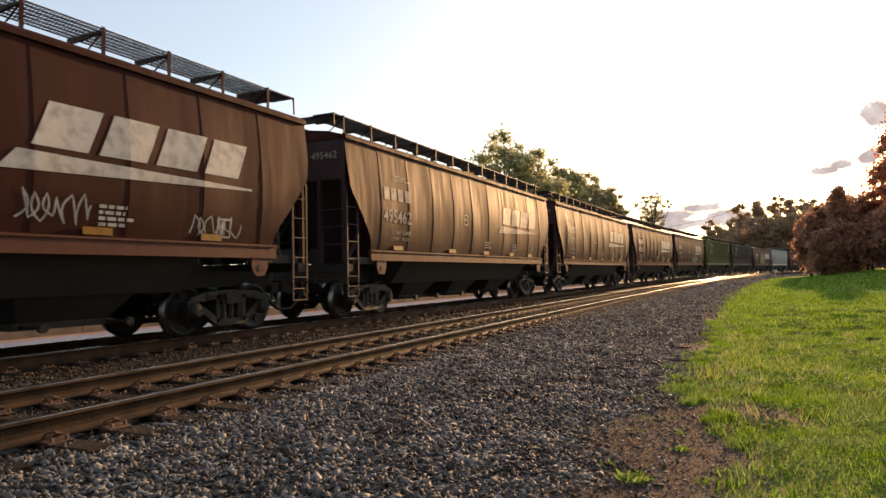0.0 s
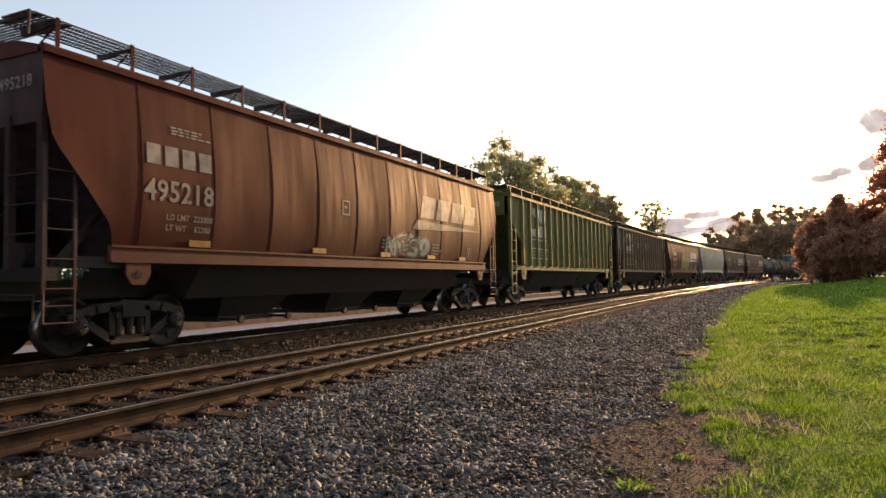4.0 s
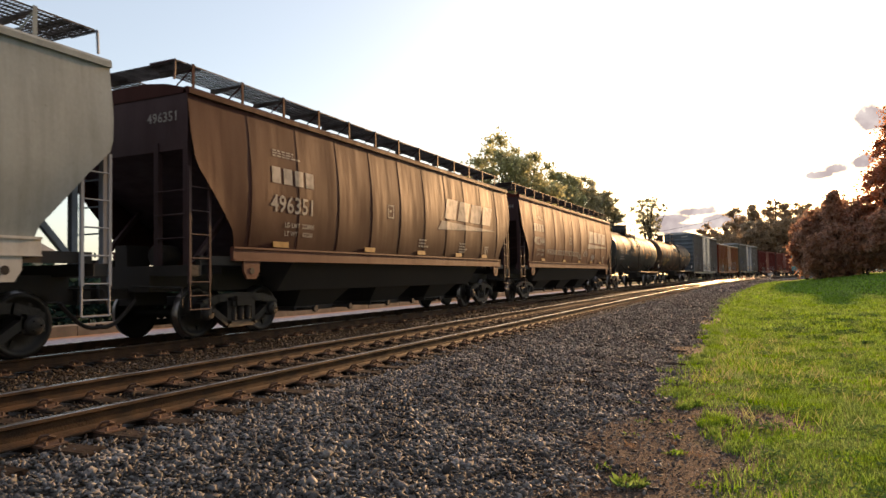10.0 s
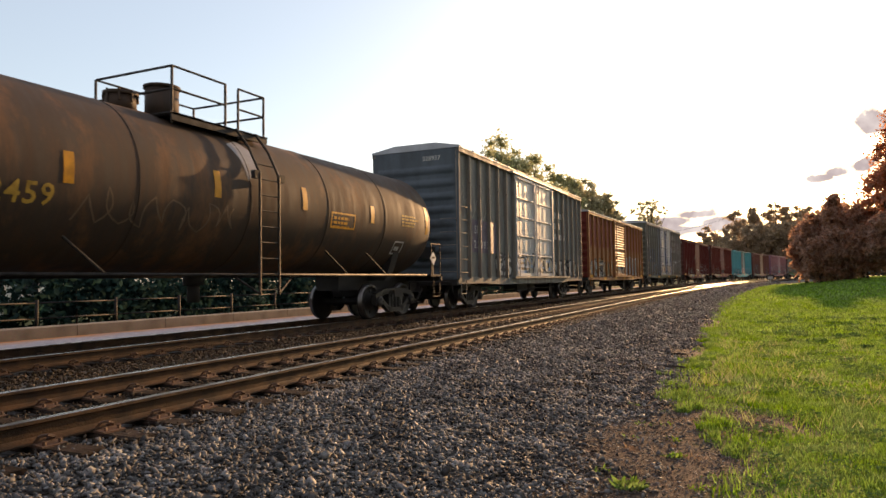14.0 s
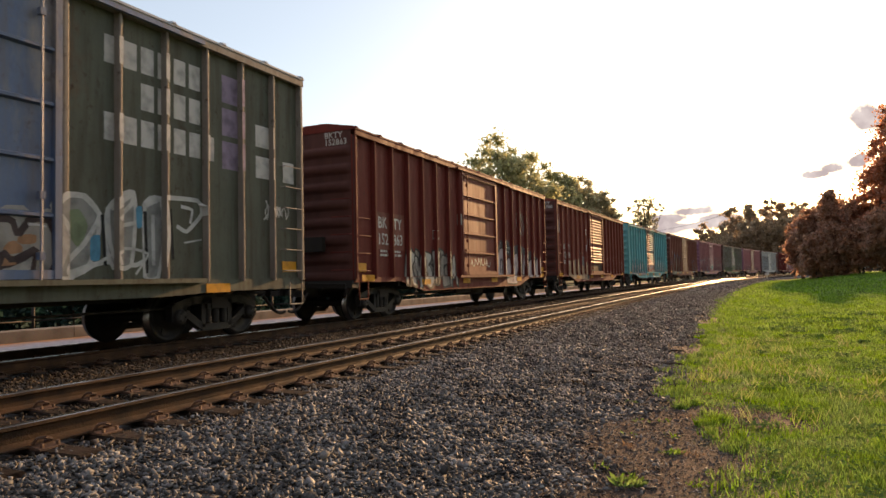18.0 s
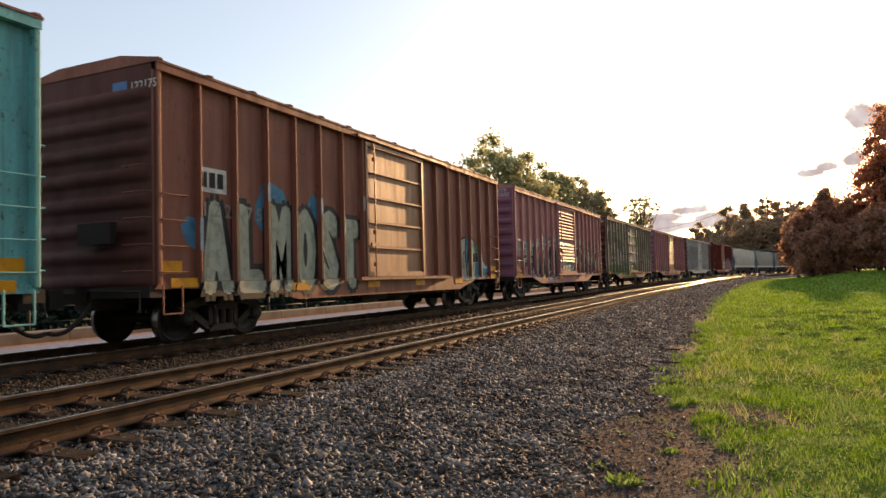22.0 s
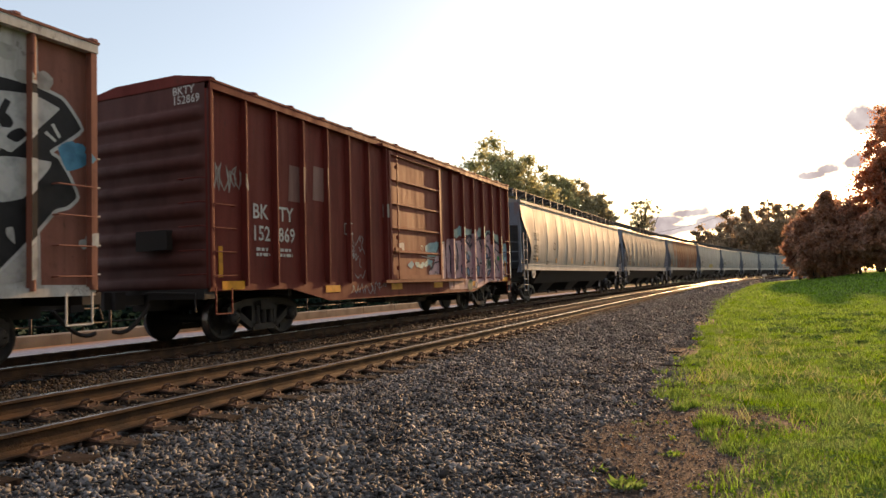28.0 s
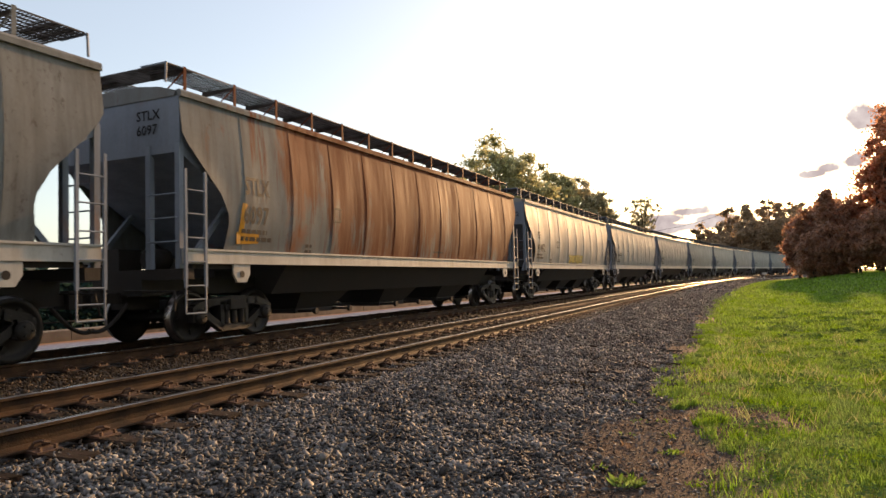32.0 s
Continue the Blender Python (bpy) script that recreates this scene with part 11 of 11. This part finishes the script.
spray_art(c25, cuts, sf, "pink graffiti letters with dark outlines under turquoise puffs", [
    ("puff", "mint/teal", 0.3, (2.93, 2.6, 3.2, 2.58, 3.47, 2.69, 3.63, 2.64)),
    ("puff", "mint/teal", 0.26, (3.79, 2.62, 3.99, 2.65)),
    ("puff", "mint/teal", 0.26, (4.26, 2.63, 4.45, 2.69)),
    ("puff", "mint/teal", 0.26, (4.91, 2.61, 5.13, 2.75, 5.38, 2.71, 5.53, 2.6)),
    ("puff", "mint/teal", 0.24, (5.75, 2.67, 6.21, 2.68, 6.46, 2.68)),
    ("puff", "mint/teal", 0.24, (6.52, 2.57, 6.84, 2.58, 7.06, 2.4)),
    ("fill", "pinkish", 0, (2.22, 2.31, 2.68, 2.3, 3.07, 2.31, 3.34, 2.33, 3.67, 2.33, 3.87, 2.45, 4.07, 2.53, 4.32, 2.5, 4.5, 2.62, 4.71, 2.79, 4.91, 2.53, 5.16, 2.5, 5.47, 2.39, 5.66, 2.52, 5.8, 2.68, 6.09, 2.71, 6.23, 2.43, 6.71, 2.41, 7, 2.3, 7.11, 1.93, 7.24, 1.63, 7.41, 1.48, 7.4, 1.13, 6.07, 1.14, 4.54, 1.14, 3.35, 1.14, 2.23, 1.12)),
    ("fill", "pinkish", 0, (2.23, 1.09, 3.35, 1.09, 4.54, 1.08, 5.41, 1.08, 6.96, 1.09, 6.69, 0.94, 5.96, 0.92, 5.35, 0.76, 3.79, 0.75, 3.08, 0.76, 2.24, 0.77)),
    ("line", "navy", 0.1, (3.8, 2.33, 3.9, 2.43, 4.08, 2.52, 4.29, 2.5, 4.42, 2.38)),
    ("line", "navy", 0.05, (3.98, 2.46, 4.13, 2.23)),
    ("line", "navy", 0.05, (4.24, 2.49, 4.16, 2.25)),
    ("line", "navy", 0.05, (4.11, 2.52, 4.14, 2.24)),
    ("line", "navy", 0.1, (3.34, 2.31, 3.56, 2.32, 3.75, 2.28)),
    ("line", "navy", 0.1, (3.79, 2.32, 3.99, 2.24, 4.13, 2.15, 4.28, 2.24, 4.54, 2.36)),
    ("line", "navy", 0.07, (4.13, 2.15, 4.14, 2.04)),
    ("fill", "steel/navy", 0.05, (3.36, 2.15, 3.5, 2.18, 3.64, 1.94, 3.56, 1.81, 3.44, 1.96)),
    ("fill", "steel/navy", 0.05, (3.8, 1.96, 4.03, 1.9, 4.06, 1.68, 3.82, 1.73)),
    ("line", "navy", 0.08, (3.79, 1.61, 3.95, 1.65, 4.11, 1.67)),
    ("fill", "steel/navy", 0.05, (3.81, 1.43, 3.98, 1.44, 4.06, 1.24, 3.98, 1.16, 3.84, 1.24)),
    ("fill", "steel/navy", 0.05, (3.35, 1.53, 3.45, 1.46, 3.55, 1.28, 3.49, 1.18, 3.35, 1.31)),
    ("line", "navy", 0.08, (4.38, 1.75, 4.4, 1.91, 4.5, 1.97, 4.59, 1.95)),
    ("fill", "steel/navy", 0.05, (4.72, 1.81, 4.83, 1.73, 4.89, 1.57, 4.78, 1.61)),
    ("line", "navy", 0.1, (4.78, 2.39, 4.97, 2.48, 5.23, 2.49, 5.42, 2.38, 5.5, 2.29)),
    ("line", "navy", 0.05, (5.07, 2.47, 5.21, 2.18)),
    ("line", "navy", 0.05, (5.38, 2.4, 5.23, 2.18)),
    ("line", "navy", 0.06, (4.97, 2.44, 5.17, 2.21)),
    ("line", "navy", 0.08, (5.17, 2.17, 5.23, 2.07, 5.15, 2)),
    ("line", "navy", 0.1, (5.23, 2.07, 5.37, 2.22, 5.61, 2.26, 5.88, 2.19, 5.99, 2.05, 5.94, 1.83, 5.76, 1.75)),
    ("fill", "steel/navy", 0.05, (5.56, 1.92, 5.7, 1.98, 5.83, 1.88, 5.74, 1.79, 5.58, 1.82)),
    ("fill", "steel/navy", 0.05, (4.7, 1.5, 4.87, 1.55, 4.97, 1.47, 4.91, 1.19, 4.78, 1.19)),
    ("fill", "steel/navy", 0.05, (5.21, 1.51, 5.35, 1.53, 5.41, 1.37, 5.29, 1.22, 5.18, 1.25)),
    ("line", "navy", 0.07, (5.01, 1.62, 5.27, 1.61, 5.65, 1.57)),
    ("fill", "navy", 0, (5.7, 2.38, 5.77, 2.49, 5.86, 2.39)),
    ("line", "navy", 0.09, (5.72, 2.63, 5.9, 2.71, 6.09, 2.65, 6.18, 2.42, 6.58, 2.42)),
    ("line", "navy", 0.09, (6.55, 2.42, 6.89, 2.37, 7.08, 2.23, 7.02, 1.98, 7.1, 1.81, 7.33, 1.66)),
    ("fill", "steel/navy", 0.05, (6.28, 2.19, 6.53, 2.22, 6.63, 2.15, 6.52, 2.01, 6.4, 2.01)),
    ("line", "navy", 0.06, (6.63, 2.14, 6.84, 2.07, 7, 2.02)),
    ("line", "navy", 0.08, (5.97, 2.13, 6.13, 1.95, 6.25, 1.77)),
    ("ring", "navy", 0.05, (5.99, 1.78, 6.08, 1.86, 6.18, 1.79, 6.1, 1.69)),
    ("ring", "navy", 0.05, (6.25, 1.74, 6.32, 1.79, 6.39, 1.72, 6.32, 1.63)),
    ("line", "navy", 0.09, (6.52, 1.77, 6.62, 1.65, 6.78, 1.52, 6.91, 1.35)),
    ("fill", "steel/navy", 0.05, (5.8, 1.34, 6.08, 1.38, 5.91, 1.23, 5.73, 1.16)),
    ("line", "navy", 0.09, (6.39, 1.52, 6.52, 1.42, 6.54, 1.27)),
    ("line", "navy", 0.06, (4.28, 1.4, 4.35, 1.43, 4.31, 1.35, 4.41, 1.4)),
    ("line", "navy", 0.05, (4.16, 1.24, 4.21, 1.24)),
    ("line", "navy", 0.05, (4.24, 1.27, 4.31, 1.26)),
    ("puff", "white/pinkwhite", 0.12, (4.03, 1.93, 4.11, 1.92)),
    ("puff", "white/pinkwhite", 0.12, (5.13, 1.74, 5.23, 1.66)),
    ("puff", "white/pinkwhite", 0.12, (6.99, 1.35, 7.1, 1.33)),
    ("blob", "leaf", 0.1, (6.86, 1.82)),
    ("blob", "leaf", 0.1, (6.99, 1.82)),
    ("blob", "dkgreen", 0.22, (3.91, 0.87)),
    ("fill", "steel/navy", 0.05, (4.34, 0.93, 4.54, 0.96, 4.5, 0.78, 4.33, 0.79)),
    ("line", "navy", 0.05, (5.32, 0.85, 5.51, 0.87, 5.53, 0.78, 5.36, 0.77, 5.32, 0.85)),
    ("line", "navy", 0.06, (6.51, 0.95, 6.66, 1.02, 6.59, 0.93)),
    ("line", "navy", 0.09, (2.94, 2.23, 3.07, 1.86, 3.01, 1.38)),
    ("line", "navy", 0.09, (2.69, 2.17, 2.79, 1.71, 2.69, 1.31)),
    ("line", "navy", 0.09, (2.39, 2.14, 2.51, 1.83, 2.45, 1.37, 2.57, 1.24)),
    ("fill", "steel/navy", 0.05, (2.81, 1.71, 2.9, 1.65, 2.92, 1.31, 2.83, 1.38)),
])
spray_art(c25, cuts, sf, "pale blue corner with scribbles and a framed notice", [
    ("puff", "teal/mint", 0.35, (7.32, 2.22, 7.69, 2.22, 7.99, 2.2)),
    ("fill", "sky", 0, (7.45, 2.15, 7.99, 2.17, 7.99, 1.12, 7.43, 1.13)),
    ("fill", "teal", 0, (7.11, 2.23, 7.42, 2.25, 7.41, 1.74, 7.17, 1.83)),
    ("line", "navy", 0.03, (7.51, 2.03, 7.56, 1.91, 7.5, 1.82)),
    ("line", "navy", 0.03, (7.63, 2.04, 7.65, 1.85)),
    ("line", "navy", 0.03, (7.72, 2.06, 7.77, 1.9, 7.87, 2.07, 7.93, 1.86)),
    ("line", "navy", 0.07, (7.17, 1.63, 7.38, 1.56, 7.75, 1.63, 7.92, 1.55)),
    ("fill", "steel/navy", 0.05, (7.24, 1.48, 7.41, 1.54, 7.4, 1.23, 7.21, 1.33)),
    ("fill", "pinkish/navy", 0.04, (7.47, 1.52, 7.83, 1.56, 7.88, 1.17, 7.49, 1.17)),
    ("fill", "white", 0, (5.7, 1.74, 6.19, 1.76, 6.18, 1.41, 5.7, 1.4)),
    ("fill", "dkgreen", 0, (5.74, 1.72, 5.93, 1.72, 5.93, 1.5, 5.74, 1.49)),
    ("fill", "dkgreen", 0, (5.95, 1.72, 6.15, 1.73, 6.15, 1.5, 5.95, 1.5)),
    ("fill", "dkgreen", 0, (5.74, 1.47, 6.15, 1.47, 6.15, 1.44, 5.74, 1.43)),
    ("line", "navy", 0.03, (5.73, 0.97, 5.8, 1.04, 5.86, 0.96, 5.96, 1, 6.05, 0.96)),
])
for k, z in enumerate((2.0, 2.3, 2.45, 2.6, 2.4, 2.35)):
    wrap = piece("graffiti", ("post_paint", z), lambda bm: prism(bm, [(1.4615, -0.041), (1.578, -0.041), (1.578, 0.041), (1.4615, 0.041)], 2, 1.035, z), flat("spray_rose", SPRAY["rose"], 0.55), c25, "pink paint round a side post")
    wrap.location.y = 7.95 - (k + 1) * 6.28 / 7
spray_art(c25, cuts, sf, "teal and pink paint run over the door", [
    ("fill", "teal", 0, (0.57, 2.05, 1.2, 2.17, 1.93, 2.22, 1.77, 1.79, 0.72, 1.75)),
    ("puff", "teal/mint", 0.14, (0.7, 2.02, 1.03, 2.12, 1.55, 2.1)),
    ("fill", "pinkish/navy", 0.035, (1.26, 1.77, 1.55, 2.1, 2.08, 2.25, 2.09, 1.09, 0.87, 1.15, 0.81, 1.34, 1.08, 1.48)),
    ("fill", "blue", 0, (-0.55, 1.49, -0.3, 1.6, -0.16, 1.52, -0.33, 1.38)),
    ("puff", "teal/mint", 0.16, (0.04, 1.5, 0.37, 1.47, 0.69, 1.58, 0.95, 1.56)),
    ("line", "navy", 0.04, (0.94, 1.34, 1.19, 1.57, 1.54, 1.6, 1.68, 1.37)),
    ("line", "navy", 0.03, (1.18, 1.21, 1.25, 1.32, 1.42, 1.21, 1.64, 1.3)),
    ("line", "white", 0.02, (0.28, 1.76, 1.02, 1.7, 1.99, 1.75)),
    ("ring", "white", 0.02, (0.29, 1.99, 0.38, 2.06, 0.44, 2, 0.38, 1.91)),
    ("fill", "smoke", 0, (-1.03, 2.05, -0.75, 2.09, -0.73, 1.84, -1.01, 1.84)),
])
spray_art(c25, cuts, sf, "thin grey handwriting", [
    ("line", "smoke", 0.022, (-3.23, 2.24, -3.25, 2.08, -3.19, 1.96)),
    ("line", "smoke", 0.02, (-3.13, 1.92, -3, 2.05, -2.91, 2.17)),
    ("ring", "smoke", 0.02, (-2.91, 2.08, -2.84, 2.16, -2.77, 2.09, -2.84, 1.98)),
    ("line", "smoke", 0.02, (-3.35, 1.95, -3.18, 1.88, -3.28, 1.77, -3.13, 1.81)),
    ("line", "smoke", 0.02, (-3.31, 1.64, -3.19, 1.77, -3.24, 1.61, -3.09, 1.75, -3.13, 1.57, -2.99, 1.69)),
    ("line", "smoke", 0.02, (-2.97, 1.91, -2.91, 1.79, -2.82, 1.87, -2.86, 1.95, -2.71, 1.73)),
    ("line", "smoke", 0.02, (-2.92, 1.63, -2.95, 1.46, -2.86, 1.39)),
    ("line", "smoke", 0.02, (-3.16, 1.24, -3.04, 1.15, -2.92, 1.23, -2.83, 1.15, -2.68, 1.34)),
    ("line", "smoke", 0.022, (-3.44, 0.8, -3.31, 0.94, -3.38, 0.98, -3.21, 0.79, -3.14, 0.99, -3.09, 0.8, -2.95, 1.02, -2.92, 0.8, -2.77, 0.98, -2.83, 0.78)),
    ("line", "smoke", 0.022, (-2.73, 0.97, -2.59, 0.76, -2.45, 0.89, -2.55, 1.03, -2.37, 0.76, -2.31, 1.06, -2.09, 0.83)),
    ("line", "smoke", 0.02, (-2.19, 1, -2.07, 1.02, -2.17, 0.9, -2, 0.93)),
    ("line", "smoke", 0.02, (-1.94, 0.93, -1.9, 1.05, -1.81, 0.92, -1.77, 1.06)),
])
tag_strokes(c25, -h + 0.2, 2.7, 0.9, 0.6, SILT, cuts, sf, 254, width=0.03)
for n_, (y, z) in enumerate(((-h + 2.3, 2.75), (-h + 3.15, 2.85))):
    mark(c25, quads([sheared(y + 0.02, z, 0.42, 0.75, 0.05)]), paint("wiped_grey_red", (0.24, 0.13, 0.11), (0.1, 0.05, 0.04), 0.6, 0.5), cuts, sf, 0.004, "paint_patch")


def grey_hopper(k, coat, mark_text, num, seed, tall=(), end=None, far=False, B=None, label="grey covered hopper with dusty bowed sides and black lettering", sill=None):
    s, L = place(k)
    B = B or L - 1.5
    car, cuts, sf = hopper("covered_hopper", label, s, L, B, coat, sill or P_SILLGREY, end or P_ENDGREY, ((3.0, 0.45), (2.6, 0.85), (2.2, 1.08), (1.62, 1.0)), 0.016, 12 if B > 17 else 10, tall_plates=tall, seed=seed, far=far)
    h = B / 2
    mark(car, letters(mark_text, 0.33, -h + 1.45, 2.68, 1.0, 0.68), K_MARK, cuts, sf, 0.004)
    mark(car, letters(num, 0.34, -h + 1.42, 2.14, 1.0, 0.76), K_MARK, cuts, sf, 0.004)
    mark(car, quads(small_print(-h + 1.4, 1.95, 2, 0.95, 0.08) + framed(-h + 4.4, 2.35, 0.3, 0.32) + small_print(-h + 3.4, 1.75, 2, 0.3, 0.07) + small_print(1.0, 1.8, 1, 0.9, 0.04)), K_MARK, cuts, sf, 0.004, "small_lettering")
    end_text(car, mark_text, 0.17, 0.5, 3.85, -h - 0.004, K_MARK)
    end_text(car, num, 0.17, 0.5, 3.6, -h - 0.004, K_MARK)
    return car, cuts, sf, h


grey_hopper(26, P_GREY2, "STLX", "9551", 26, (-8.3, -5.3, -2.4, 0.2, 2.8, 5.4))
c27, cuts, sf, h = grey_hopper(27, P_GREY3, "BNGX", "30139", 27, (-7.0, -4.0, -1.4, 1.2, 4.0), label="dirty grey covered hopper with black lettering and scrawled numbers")
mark(c27, letters("03-21", 0.3, -h + 2.85, 1.72, 0.9, 0.8), K_MARK, cuts, sf, 0.004, "graffiti")
mark(c27, letters("03-21", 0.22, h - 4.0, 1.85, 0.9), K_MARK, cuts, sf, 0.004, "graffiti")
c28, cuts, sf, h = grey_hopper(28, P_RUSTED, "STLX", "6097", 28, (-7.4,), label="grey covered hopper heavily streaked with orange rust")
mark(c28, quads([[(-h + 1.3, 1.75), (-h + 1.42, 1.75), (-h + 1.52, 2.5), (-h + 1.38, 2.5)], [(-h + 1.42, 1.75), (-h + 1.9, 1.78), (-h + 1.9, 1.95), (-h + 1.44, 1.95)]]), Y_TAPE, cuts, sf, 0.004, "reflector", "yellow worn strip")
c29, cuts, sf, h = grey_hopper(29, P_GREY2, "SP", "414472", 29)
graffiti(c29, -1.5, 1.4, 1.68, 2.1, ((0.5, 0.42, 0.08), (0.3, 0.25, 0.05), (0.6, 0.45, 0.05), (0.5, 0.42, 0.1), (0.6, 0.55, 0.3)), cuts, sf, 291, 4, False, 0.1)
for k in range(30, 38):
    grey_hopper(k, (P_GREY, P_GREY2, P_GREY)[k % 3], "SP", str(414400 + 37 * (k - 28)), k, far=k > 32)


# ---- motion ----
def gone(t):
    """Metres that the train has run at t seconds."""
    return 15.2046 * t - 0.01312 * t * t + 0.00018 * t ** 3


def car_pose(s, centres):
    p, _ = on_line(s - centres / 2, 0)
    q, _ = on_line(s + centres / 2, 0)
    d = q - p
    return pose((p.x + q.x) / 2, (p.y + q.y) / 2, (p.z + q.z) / 2, 0, 0, -math.degrees(math.atan2(d.x, d.y)))


def motions():
    for ob, s, centres, axles in TRAIN:
        walk(ob, [(t, car_pose(s - gone(t), centres)) for t in range(33)])
        # the wheels roll while the car is in the open, from 70 m off until it has passed
        t0, t1 = max(0.0, (s - 70) / 15.0), min(32.0, (s + 14) / 15.0)
        a, z = round(t0 * FPS), round(t1 * FPS)
        if a < z:
            for ws, r in axles:
                base = Matrix.Translation(ws.location)
                rows = [] if a == 0 else [(0.0, base @ Matrix.Rotation(-(s - gone(a / FPS)) / r, 4, "X"))]
                rows += [(k / FPS, base @ Matrix.Rotation(-(s - gone(k / FPS)) / r, 4, "X")) for k in range(a, z + 1)]
                if z < 32 * FPS:
                    rows.append((32.0, rows[-1][1]))
                walk(ws, rows)


motions()
